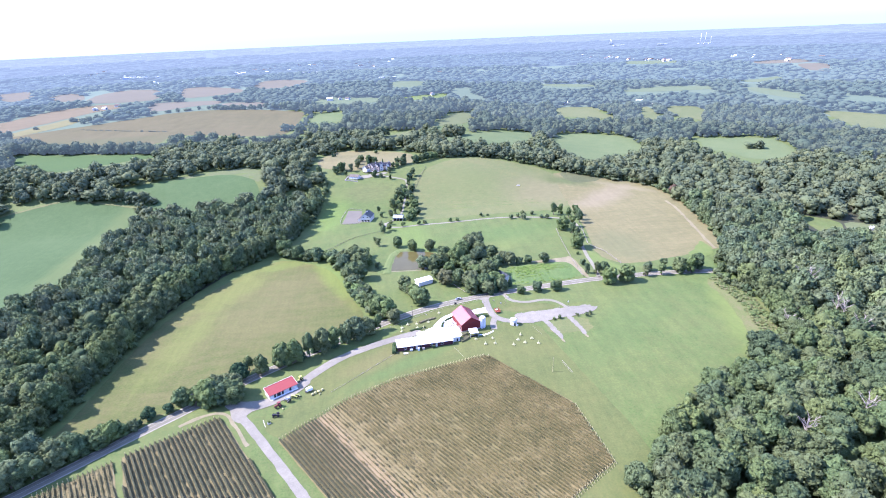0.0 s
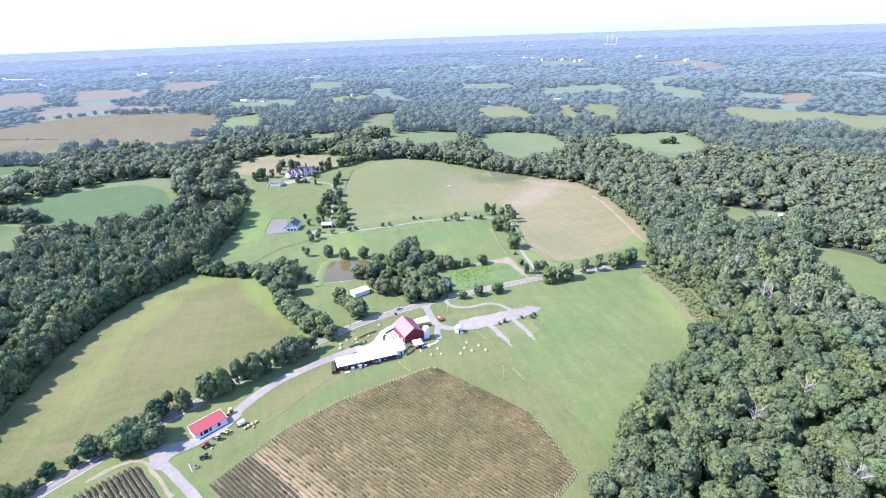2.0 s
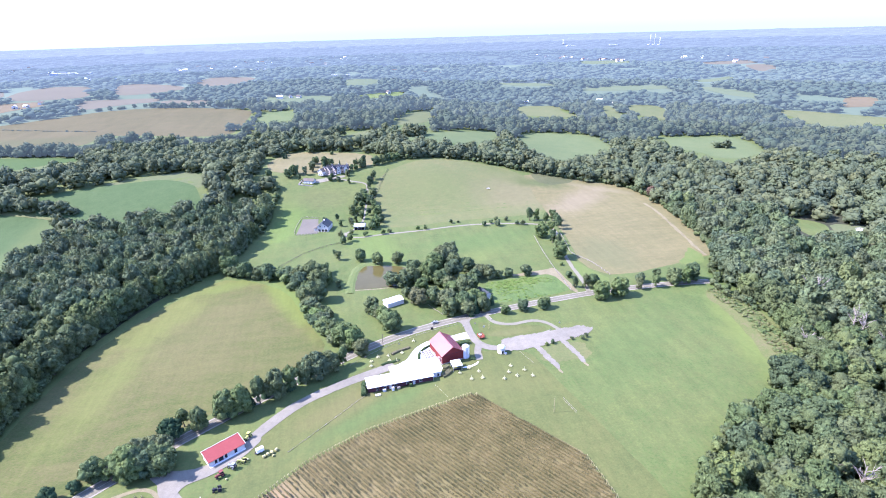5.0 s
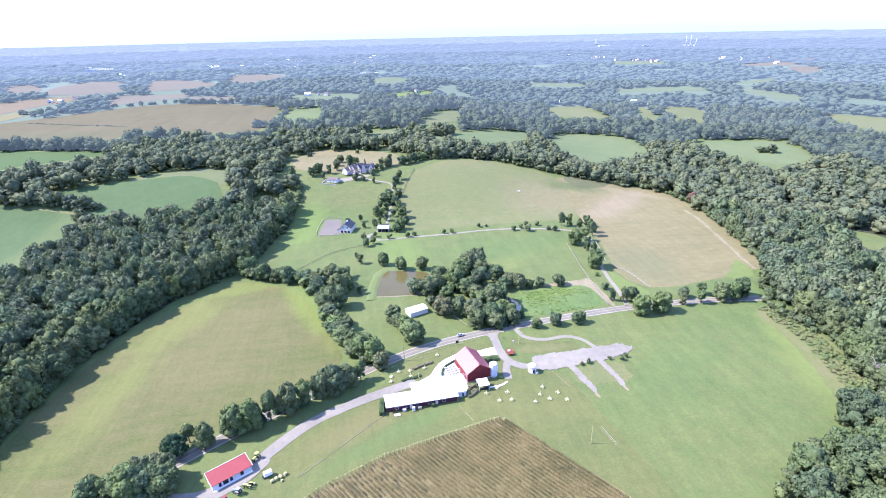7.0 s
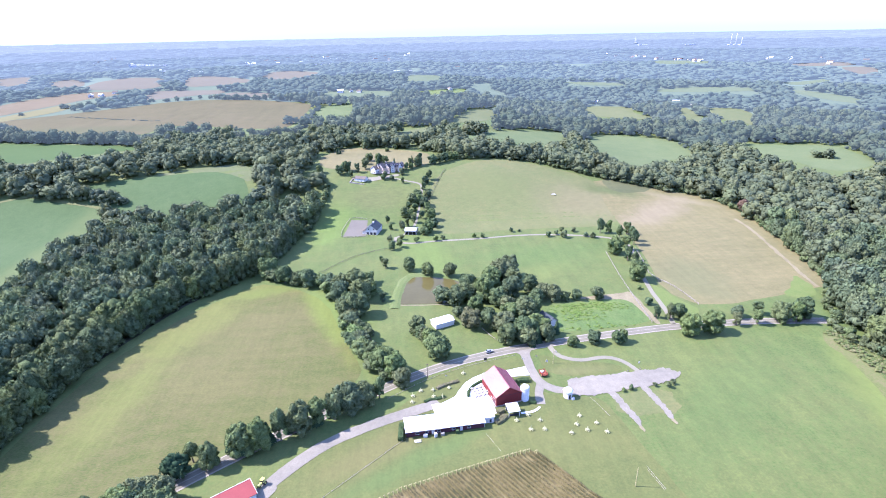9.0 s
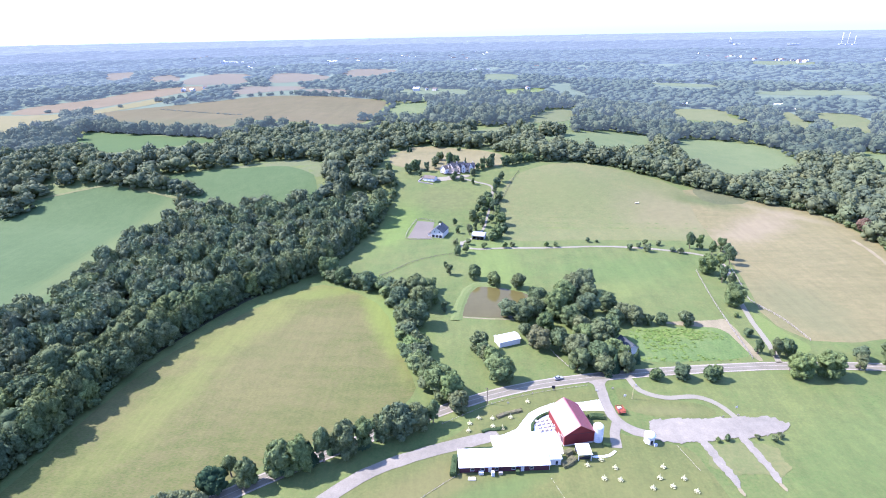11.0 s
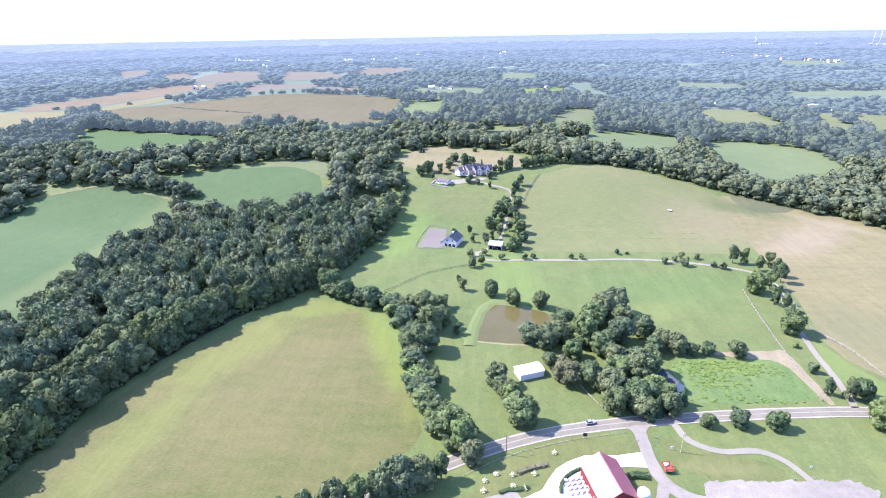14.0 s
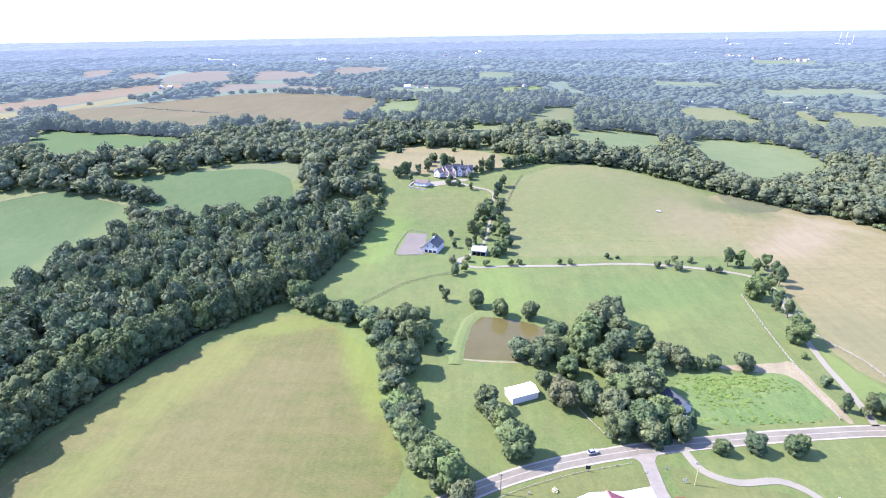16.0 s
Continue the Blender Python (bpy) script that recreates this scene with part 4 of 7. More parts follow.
def conifer_parts(rng, cards=420):
    """A unit narrow evergreen: radius 1 at the foot, height 1."""
    z = rng.uniform(0, 1, cards) ** 1.3
    a = rng.uniform(0, 2 * math.pi, cards)
    tier = 0.82 + 0.18 * np.sin(z * 40)
    r = (1.0 - z) ** 0.8 * tier * rng.uniform(0.75, 1.05, cards) + 0.03
    p = np.column_stack([r * np.cos(a), r * np.sin(a), z])
    out = np.column_stack([np.cos(a), np.sin(a), np.full(cards, -0.12)])
    side = np.column_stack([-np.sin(a), np.cos(a), np.zeros(cards)])
    s = (0.16 + 0.14 * (1 - z))[:, None] * rng.uniform(0.7, 1.3, (cards, 1))
    up = np.array((0, 0, 1.0))
    q = np.stack([p + out * s, p + side * s * 0.8 + up * 0.02, p - out * s * 0.6 + up * 0.05, p - side * s * 0.8 + up * 0.02], 1).reshape(-1, 3)
    k = 9
    ring = [(0.8 * (1 - h) * math.cos(2 * math.pi * i / k), 0.8 * (1 - h) * math.sin(2 * math.pi * i / k), h) for h in (0.0, 0.3, 0.6, 0.97) for i in range(k)]
    f = np.array([(j * k + i, j * k + (i + 1) % k, (j + 1) * k + (i + 1) % k, (j + 1) * k + i) for j in range(3) for i in range(k)])
    v = np.concatenate([np.array(ring), q])
    return v, np.zeros((0, 3), int), np.concatenate([f, np.arange(cards * 4).reshape(-1, 4) + len(ring)])


def trunk_geo(rng, h, r):
    g = Geo()
    lean = rng.normal(size=2) * 0.03 * h
    g.tube([(0, 0, -0.4), (lean[0] * 0.4, lean[1] * 0.4, h * 0.5), (lean[0], lean[1], h)], [r * 1.25, r * 0.85, r * 0.45], 7)
    for k in range(5):
        a = rng.uniform(0, 6.28)
        z0 = h * rng.uniform(0.45, 0.85)
        e = h * rng.uniform(0.35, 0.6)
        g.tube([(lean[0] * 0.6, lean[1] * 0.6, z0), (e * 0.5 * math.cos(a), e * 0.5 * math.sin(a), z0 + e * 0.35), (e * math.cos(a), e * math.sin(a), z0 + e * 0.8)], [r * 0.45, r * 0.3, r * 0.12], 5, False)
    return g


def make_tree(name, rng, radius, h, mat, label, category="tree", boughs=11, each=6, cards=420, card=0.05, slim=False, tall=2.2, spread=0.50, core=ICO2):
    """One tree at the origin: trunk with limbs, and a crown."""
    root = thing(name, Matrix(), label, category)
    if slim:
        v, f3, f4 = conifer_parts(rng)
        v = v * (radius, radius, h * 0.95) + (0, 0, h * 0.05)
        part("trunk", Geo().tube([(0, 0, -0.3), (0, 0, h * 0.6)], [0.2, 0.08], 6), BARK, root, "brown bark")
    else:
        v, f3, f4 = crown_parts(rng, boughs, each, cards, card, core, tall, 0.38, spread)
        ch = v[:, 2].max()
        base = h * 0.06
        v = v * (radius, radius, (h - base) / ch) + (0, 0, base)
        part("trunk", trunk_geo(rng, h * 0.62, 0.028 * h), BARK, root, "grey-brown bark")
    g = Geo()
    g.add(v, *(q for q in (f3, f4) if len(q)))
    part("crown", g, mat, root, "", True)
    return root


rng = np.random.default_rng(7)
KINDS = [make_tree("tree", rng, 1.0 * 6.5, 13.0, LEAF, "broad-crowned deciduous tree with dense green leaves", boughs=9 + k, each=1, cards=1500, card=0.080) for k in range(6)]
TALLS = [make_tree("tree", rng, 4.2, 14.0, LEAF, "tall narrow deciduous tree with loose green crown", boughs=9, each=1, cards=1400, card=0.090, tall=2.8, spread=0.48) for k in range(3)]
BUSHES = [make_tree("small_tree", rng, 2.6, 4.6, LEAF, "small upright green ornamental tree", boughs=5, each=1, cards=420, card=0.12, core=ICO2) for k in range(2)]
ROUNDS = [make_tree("evergreen_tree", rng, 2.9, 6.8, CONIFER, "dark rounded evergreen tree", boughs=7, each=1, cards=700, card=0.085, core=ICO2) for k in range(2)]
CEDARS = [make_tree("evergreen_tree", rng, 2.3, 9.5, CONIFER, "dark pointed evergreen tree", slim=True) for k in range(2)]
used = set()


def plant(kinds, x, y, scale, group="", label="", tall=1.0):
    """Sets a copy of one of the kinds at a place; the first use moves the kind itself."""
    scale = scale * (1.18 if kinds is KINDS else 1.0)
    k = kinds[int(rng.integers(len(kinds)))]
    z = float(height(x, y)) - 0.1
    m = pose(x, y, z, 0, 0, rng.uniform(0, 360))
    s = scale * rng.uniform(0.93, 1.07)
    if k.name in used:
        ob = copy_thing(k, m)
        ob.scale = (s, s, s * tall)
    else:
        used.add(k.name)
        ob = k
        ob.matrix_basis = m @ Matrix.Diagonal((s, s, s * tall, 1))
    return tagged(ob, label, "", group)


# woods: everything outside the valley and the fields
VALLEY = [(-212, 60), (-212, 150), (-191, 205), (-174, 298), (-170, 346), (-149, 409), (-106, 464), (-86, 533), (-72, 620), (-86, 660), (-98, 728), (-70, 796), (38, 752), (75, 700), (100, 705), (136, 706), (190, 672), (215, 656), (274, 622), (315, 588), (313, 500), (290, 410), (282, 392), (256, 362), (243, 335), (250, 310), (247, 280), (235, 260), (207, 241), (183, 229), (163, 220), (146, 211), (126, 193), (109, 174), (92, 150), (80, 100), (0, 40)]
OPEN = [VALLEY] + [f[1] for f in FIELDS[4:]]


def woods(spacing, r0, r1, margin=3.0, az0=-56, az1=60):
    """Plan points of a jittered grid over the wooded land between two distances."""
    n = int(r1 / spacing) + 1
    gx, gy = np.meshgrid(np.arange(-n, n + 1) * spacing, np.arange(-2, n + 1) * spacing)
    gx = gx.ravel() + rng.uniform(-0.42, 0.42, gx.size) * spacing
    gy = gy.ravel() + rng.uniform(-0.42, 0.42, gy.size) * spacing + 60
    r = np.hypot(gx, gy - 100)
    az = np.degrees(np.arctan2(gx, gy + 40))
    ok = (r >= r0) & (r < r1) & (az > az0) & (az < az1) & (gy > 100)
    gx, gy = gx[ok], gy[ok]
    valley = smooth_outline(VALLEY, 1)
    for p in OPEN:
        p = valley if p is VALLEY else smooth_outline(p, 1)
        lo, hi = p.min(0) - margin, p.max(0) + margin
        near = (gx > lo[0]) & (gx < hi[0]) & (gy > lo[1]) & (gy < hi[1])
        bad = np.zeros(len(gx), bool)
        bad[near] = inside(gx[near], gy[near], p)
        if margin:
            bad[near] |= edge_distance(gx[near], gy[near], p) < margin
        if p is not valley:               # wide clear strip on the camera's side, so crowns don't hide the field from it
            d = np.hypot(gx, gy - 90)
            for k in (0.25, 0.5, 0.75, 1.0):
                far = k * np.minimum(np.where(d < 700, 14.5, np.where(d < 1000, 18, 14)) * d / 170, 105)
                bad |= inside(gx * (1 + far / d), 90 + (gy - 90) * (1 + far / d), p)
        gx, gy = gx[~bad], gy[~bad]
    return gx, gy


def joined_trees(name, gx, gy, templates, radius, tall, mat, label, smooth=False, vary=0.25):
    """Many crowns joined into one mesh of uncountable woodland."""
    g = Geo()
    tones = []
    which = rng.integers(len(templates), size=len(gx))
    for k, (v, f3, f4) in enumerate(templates):
        sel = which == k
        m = int(sel.sum())
        if not m:
            continue
        a = rng.uniform(0, 2 * math.pi, m)
        x, y = gx[sel], gy[sel]
        rad = (radius(x, y) if callable(radius) else np.full(m, radius)) * rng.uniform(1 - vary, 1 + vary, m)
        hh = (tall(x, y) if callable(tall) else np.full(m, tall)) * rng.uniform(1 - vary, 1 + vary, m)
        c, s = np.cos(a)[:, None], np.sin(a)[:, None]
        px = (v[:, 0] * c - v[:, 1] * s) * rad[:, None] + x[:, None]
        py = (v[:, 0] * s + v[:, 1] * c) * rad[:, None] + y[:, None]
        pz = v[:, 2] / v[:, 2].max() * hh[:, None] + height(x, y)[:, None]
        big = np.stack([px, py, pz], 2).reshape(-1, 3)
        off = (np.arange(m) * len(v))[:, None, None]
        fs = [(q[None] + off).reshape(-1, q.shape[1]) for q in (f3, f4) if len(q)]
        g.add(big, *fs)
        tones.append(np.repeat(rng.random(m), len(v)))
    ob = part(name, g, mat, None, "", smooth)
    ob.data.attributes.new("tone", "FLOAT", "POINT").data.foreach_set("value", np.concatenate(tones).astype(np.float32))
    return tagged(ob, label, "woodland", "", "stuff")


# the woods nearest to the farm: single trees, then joined crowns
gx, gy = woods(10.8, 0, 520, 2.0, -48, 56)
order = np.argsort(np.hypot(gx - 20, gy - 230))
single, rest = order[:300], order[300:]
WOODKINDS = [make_tree("woodland_tree", rng, 7.5, 17.5, LEAFB, "tall woodland tree with billowing dark green crown", boughs=9 + k, each=1, cards=1050, card=0.086, spread=0.46 + 0.02 * k) for k in range(6)]
for i in single:
    plant(WOODKINDS, gx[i], gy[i], rng.uniform(0.74, 1.12), "trees of the near woods", "", rng.uniform(0.9, 1.12))
MIDCROWN = [crown_parts(rng, 9 + k, 0, 540, 0.102, ICO1, rough=0.22) for k in range(6)]
joined_trees("near_woods", gx[rest], gy[rest], MIDCROWN, 7.3, 18.5, LEAFW, "dense broadleaf wood of billowing dark green crowns", True, 0.26)
gx, gy = woods(14.8, 520, 820, 1.5, -50, 56)
LOWCROWN = [crown_parts(rng, 7 + k, 0, 150, 0.110, ICO1, rough=0.24, spread=0.56) for k in range(5)]
joined_trees("middle_woods", gx, gy, LOWCROWN, 9.0, 17.0, LEAFM, "belt of broadleaf woodland between the pastures", True, 0.22)
FARCROWN = [crown_parts(rng, 7 + k, 0, 70, 0.140, ICO1, rough=0.3) for k in range(4)]
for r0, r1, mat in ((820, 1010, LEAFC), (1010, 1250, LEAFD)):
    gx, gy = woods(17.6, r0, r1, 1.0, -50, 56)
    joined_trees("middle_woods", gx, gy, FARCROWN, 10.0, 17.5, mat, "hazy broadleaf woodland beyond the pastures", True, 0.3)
CLUMP = [crown_parts(rng, 3, 0, 6, 0.28, ICO1, rough=0.3) for k in range(4)]
# crowns glow more from ring to ring, in place of haze
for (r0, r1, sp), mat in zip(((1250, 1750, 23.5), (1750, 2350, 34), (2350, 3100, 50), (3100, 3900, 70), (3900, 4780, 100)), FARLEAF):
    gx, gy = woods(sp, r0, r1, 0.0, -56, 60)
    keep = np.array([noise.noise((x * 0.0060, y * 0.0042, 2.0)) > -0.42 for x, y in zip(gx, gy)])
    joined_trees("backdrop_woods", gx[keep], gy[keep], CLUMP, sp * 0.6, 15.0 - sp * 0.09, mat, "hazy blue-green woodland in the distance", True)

# hedgerows and clumps between the far fields
for line, gap, rad, tall in [
    ([(36, 757), (56, 730), (75, 707), (100, 712), (136, 713), (165, 697), (190, 681), (215, 664), (245, 648), (268, 634)], 7, 7.2, 14.5),
    ([(262, 650), (270, 680), (262, 715), (250, 750), (254, 790), (250, 830)], 9, 8, 14),
    ([(-376, 650), (-345, 640), (-322, 633), (-298, 626), (-268, 618)], 7, 6.5, 12.5),
    ([(-612, 931), (-479, 892), (-395, 871), (-321, 843), (-300, 840)], 8, 8, 15),
    ([(-612, 940), (-479, 902), (-395, 880), (-321, 853)], 11, 8, 15),
    ([(-645, 1249), (-611, 1283), (-565, 1348)], 14, 8, 12),
    ([(-503, 1362), (-460, 1376), (-420, 1386), (-307, 1364), (-262, 1360)], 14, 7, 9),
    ([(-607, 1162), (-521, 1126), (-416, 1085)], 7, 2.4, 1.6),
    ([(-680, 1272), (-638, 1299), (-580, 1345), (-540, 1360)], 13, 8, 9),
    ([(-385, 1368), (-278, 1347), (-180, 1344)], 13, 8, 12),
    ([(-153, 1200), (-152, 1113), (-149, 1044)], 13, 5, 7),
    ([(-180, 1003), (-156, 1013), (-135, 989)], 10, 8, 11),
    ([(-370, 863), (-278, 871), (-175, 897), (-139, 915)], 9, 8, 12),
    ([(-267, 986), (-238, 947), (-177, 906)], 12, 4, 5),
    ([(526, 1210), (531, 1184), (547, 1141)], 12, 9, 12),
    ([(634, 1200), (612, 1120), (611, 1082)], 12, 8, 9),
    ([(556, 748), (566, 742), (573, 752)], 7, 7, 10),
    ([(-818, 1121), (-760, 1140), (-719, 1155), (-681, 1253)], 60, 6, 8),
    ([(60, 935), (73, 943), (80, 948)], 8, 7, 12),
]:
    c = curve_points(line, gap)
    c = c + rng.normal(size=c.shape) * gap * 0.22
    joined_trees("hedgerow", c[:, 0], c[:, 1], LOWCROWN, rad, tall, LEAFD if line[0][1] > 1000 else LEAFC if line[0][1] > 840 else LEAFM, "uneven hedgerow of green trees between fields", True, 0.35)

# tall trees that stand close together along the shady edge of the meadow
edge = curve_points(VALLEY[2:8], 6.4)
edge = edge + rng.normal(size=edge.shape) * 0.9 + np.array((-4.6, 1.6))
joined_trees("near_woods", edge[:, 0], edge[:, 1], MIDCROWN, 5.6, 18.0, LEAFU, "close row of tall dark green trees at the meadow edge", True, 0.16)

# undergrowth that closes the foot of the wood edges
edge = np.concatenate([curve_points(VALLEY[1:10], 4.0), curve_points(VALLEY[12:36], 4.0)])
edge = edge + rng.normal(size=edge.shape) * 1.6
mid_valley = np.array((20, 380))
edge = edge + (edge - mid_valley) / np.linalg.norm(edge - mid_valley, axis=1)[:, None] * 3.0
joined_trees("undergrowth", edge[:, 0], edge[:, 1], FARCROWN[:3], 3.2, lambda x, y: 3.5 + 3.0 * rng.random(len(x)), LEAFU, "tangled green undergrowth along the wood edge", True)

WEEDS = material("tan_and_green_weeds", [(0.088, 0.112, 0.034), (0.116, 0.128, 0.042), (0.142, 0.128, 0.058)], (0.05, 0.3, 0.9), 0.93, 0.4, 1.5, spec=0.1)
SCRUB = material("weedy_scrub_leaves", [(0.080, 0.118, 0.036), (0.112, 0.150, 0.044), (0.150, 0.172, 0.054), (0.170, 0.158, 0.070)], (0.08, 0.8), 0.9, per_island=0.25, translucent=0.3)
c = curve_points([(240, 338), (241, 312), (238, 290), (230, 266), (220, 246), (203, 238)], 1.9)
c = np.vstack([c + rng.uniform(-1, 1, c.shape) * (6.0, 3.0) + (2.5, 0) for k in range(7)])
patch("weedy_margin", [(232, 338), (231, 313), (228, 294), (220, 272), (211, 250), (206, 240), (222, 240), (240, 256), (250, 285), (253, 310), (251, 340)], WEEDS, "yellow-green weedy margin along the wood edge", 0.05, 3.0, 1)
joined_trees("scrub", c[:, 0], c[:, 1], CLUMP[:2], 1.5, lambda x, y: 0.5 + 1.3 * rng.random(len(x)), SCRUB, "weedy yellow-green scrub along the wood edge")

PADDOCKWEEDS = material("tall_paddock_weeds", [(0.092, 0.150, 0.034), (0.122, 0.180, 0.040), (0.150, 0.196, 0.048)], (0.15, 0.9), 0.9, per_island=0.25, spec=0.06, translucent=0.2)
c = np.vstack([rng.normal(size=(190, 2)) * (13, 3.6) + (116, 386), rng.normal(size=(150, 2)) * (6, 6) + (108, 377), rng.normal(size=(40, 2)) * (16, 1.0) + (118, 360)])
c = c[inside(c[:, 0], c[:, 1], np.array([(91, 389), (119, 391), (143, 393), (145, 376), (146, 361), (88, 358), (89, 372)]))]
joined_trees("weeds", c[:, 0], c[:, 1], CLUMP[:3], 0.9, lambda x, y: 0.2 + 0.3 * rng.random(len(x)), PADDOCKWEEDS, "rank green weeds in the paddock", False, 0.4)

# trees of the farm: roadside row, hedgerow, pond and lane
ROW = [(-82, 272, 0.72), (-71, 278, 1.0), (-64, 281, .95), (-56, 285, 1.0), (-48, 288.5, .95), (-41, 293, 1.0), (-34, 296.5, 1.05), (-27, 300.5, 1.05), (-20, 305, .95), (-14, 309, .80)]
for x, y, s in ROW:
    plant(KINDS if rng.random() < 0.6 else TALLS, x, y, s * rng.uniform(0.70, 0.88), "trees along the road", "", rng.uniform(1.2, 1.6))
for x, y, s in [(-48, 290, .80), (-90, 276, .62), (-34, 296, .8)]:
    plant(TALLS, x, y, s, "trees along the road", "slender open-crowned tree along the road", 1.2)
for x, y, s in [(-119, 250, .70), (-111, 249, .80), (-104, 247, .92), (-98, 249, 1.0), (-92, 248, .85), (-101, 254, .90), (-94, 255, .80)]:
    plant(KINDS, x, y, s * 0.92, "clump beside the crossroads", "", rng.uniform(1.0, 1.2))
for x, y, s in [(-186, 208, .95), (-176, 216, 1.0), (-170, 219, .7), (-152, 229, .55), (-146, 230, .5), (-192, 198, 1.0), (-164, 222, .62), (-178, 201, .85), (-172, 206, .9), (-165, 212, .85), (-159, 217, .62), (-153, 222, .58), (-147, 226, .52), (-184, 196, .9), (-192, 189, .9), (-196, 194, .9), (-157, 218, .72), (-150, 222.5, .66), (-146, 226, .6), (-142, 229, .48), (-138, 232.5, .42)]:
    plant(KINDS, x, y, s, "trees along the road", "", rng.uniform(1.0, 1.3))
for x, y, s in [(-42, 294, 1.25), (-61, 284, 1.1), (-36, 299, 1.0), (-54, 290, .9)]:
    plant(CEDARS, x, y, s, "evergreens along the road")
for x, y, s in [(-133, 240, 1.1), (-125, 244, 1.0), (-93, 269, 1.7), (-137, 235, .6), (-109, 256, 1.5), (-72, 278, 1.5)]:
    plant(ROUNDS, x, y, s, "evergreens along the road")
HEDGE = [(-97, 458, .8), (-84, 446, .6), (-74, 441, .5), (-66, 440, .65), (-51, 434, .75), (-42, 430, .7), (-33, 430, .8), (-26, 436, .75), (-43, 414, .7), (-36, 404, .75), (-28, 412, .7), (-36, 391, .65), (-28, 392, .7), (-32, 379, .6), (-27, 368, .65), (-25, 357, .6), (-21, 348, .65), (-17, 338, .7), (-12, 331, .75), (-6, 325, .8), (-22, 420, .6), (-14, 409, .5), (-20, 362, .55), (-3, 318, .6)]
for x, y, s in HEDGE:
    plant(KINDS if rng.random() < 0.8 else TALLS, x, y, s * rng.uniform(0.95, 1.3), "trees of the hedgerow", "", rng.uniform(0.85, 1.25))
for x, y in curve_points([(-98, 457), (-86, 448), (-74, 442), (-62, 440), (-52, 436), (-44, 420), (-38, 402), (-33, 385), (-29, 366), (-24, 350), (-17, 337), (-8, 325)], 3.2):
    plant(BUSHES, x + rng.normal() * 1.8, y + rng.normal() * 1.2, rng.uniform(1.1, 2.1), "shrubs of the hedgerow", "bushy green shrub in the hedgerow")
OLIVE = material("olive_brown_leaves", [(0.098, 0.104, 0.048), (0.130, 0.134, 0.062), (0.160, 0.160, 0.076)], (0.2, 1.0), 0.85, per_island=0.12, spec=0.06, translucent=0.18)
RUSSET = material("russet_leaves", [(0.120, 0.086, 0.056), (0.150, 0.102, 0.066), (0.18, 0.125, 0.078)], (0.2, 1.0), 0.85, per_island=0.12, spec=0.06, translucent=0.18)
OLIVES = [make_tree("tree", rng, 5.2, 10.5, OLIVE, "olive-brown broad tree beside the white shed", boughs=11, each=1, cards=1500, card=0.085)]
plant(OLIVES, 39, 369, 1.15, "grove behind the barn")
plant(OLIVES, 384, 346, 1.55, "trees of the near woods", "pale olive tree at the edge of a clearing")
plant(KINDS, 95, 160, 0.75, "trees of the near woods", "broad green tree at the wood corner", 1.1)
plant(KINDS, -167, 366, 0.85, "trees of the near woods", "broad light green tree at the meadow edge", 1.1)
plant(KINDS, -141, 432, 0.85, "trees of the near woods", "broad light green tree at the meadow edge", 1.3)
plant(KINDS, -95, 462, 0.6, "trees of the near woods", "rounded green tree at the meadow corner", 1.2)
RUSSETS = [make_tree("tree", rng, 5.0, 12.0, RUSSET, "russet-leaved tree at the edge of the woods", boughs=11, each=1, cards=1500, card=0.085)]
plant(RUSSETS, 324, 548, 1.15, "trees of the near woods")
plant(RUSSETS, 321, 530, 0.9, "trees of the near woods")
for x, y, s in [(74, 349, 1.1), (82, 354, 1.1), (86, 420, 1.0), (70, 345, .8), (87, 357, .9)]:
    plant(CEDARS, x, y, s, "evergreens of the grove")
POOL = [(5, 455, .68), (18, 445, .72), (33, 442, .66), (-13, 462, .6), (-16, 472, .42), (7, 366, .68), (11, 357, .58), (13, 352, .60), (17, 340, .80), (9, 361, .52), (92, 343, .40), (105, 344, .52), (118, 343, .46), (121, 344, .38)]
for x, y, s in POOL:
    plant(TALLS if x < -10 else KINDS, x, y, s * (0.88 if y > 437 else 1.0), "scattered farm trees", "", rng.uniform(1.05, 1.35))
GROVE = [(25, 403, .72), (33, 399, .85), (40, 404, .85), (43, 414, .85), (45, 390, .75), (52, 402, .95), (58, 416, 1.0), (66, 428, 1.1), (74, 436, .95), (75, 420, 1.0), (84, 412, .8), (60, 395, .9), (70, 405, .9), (90, 402, .75), (97, 397, .6), (33, 382, .5), (86, 397, .7), (50, 368, .8), (57, 360, .9), (66, 356, .95), (75, 358, .9), (72, 370, 1.0), (62, 372, .95), (77, 378, .9), (56, 350, .8), (68, 348, .75), (80, 350, .65), (74, 385, .8), (64, 384, .85), (112, 397, .5), (126, 396, .62), (104, 396, .45)]
for x, y, s in GROVE:
    plant(KINDS, x, y, s * rng.uniform(0.84, 1.04), "grove behind the barn", "", rng.uniform(0.95, 1.3))
LANETREES = [(171, 512, .8), (178, 511, .75), (183, 500, .7), (192, 506, .75), (190, 491, .8), (188, 482, .75), (166, 467, .8), (177, 472, .75), (170, 452, .7), (172, 444, .6), (163, 420, .8)]
for x, y, s in LANETREES:
    plant(TALLS if y > 425 and x > 167 else KINDS, x, y, s * 0.98, "trees along the lane", "", rng.uniform(1.2, 1.55))
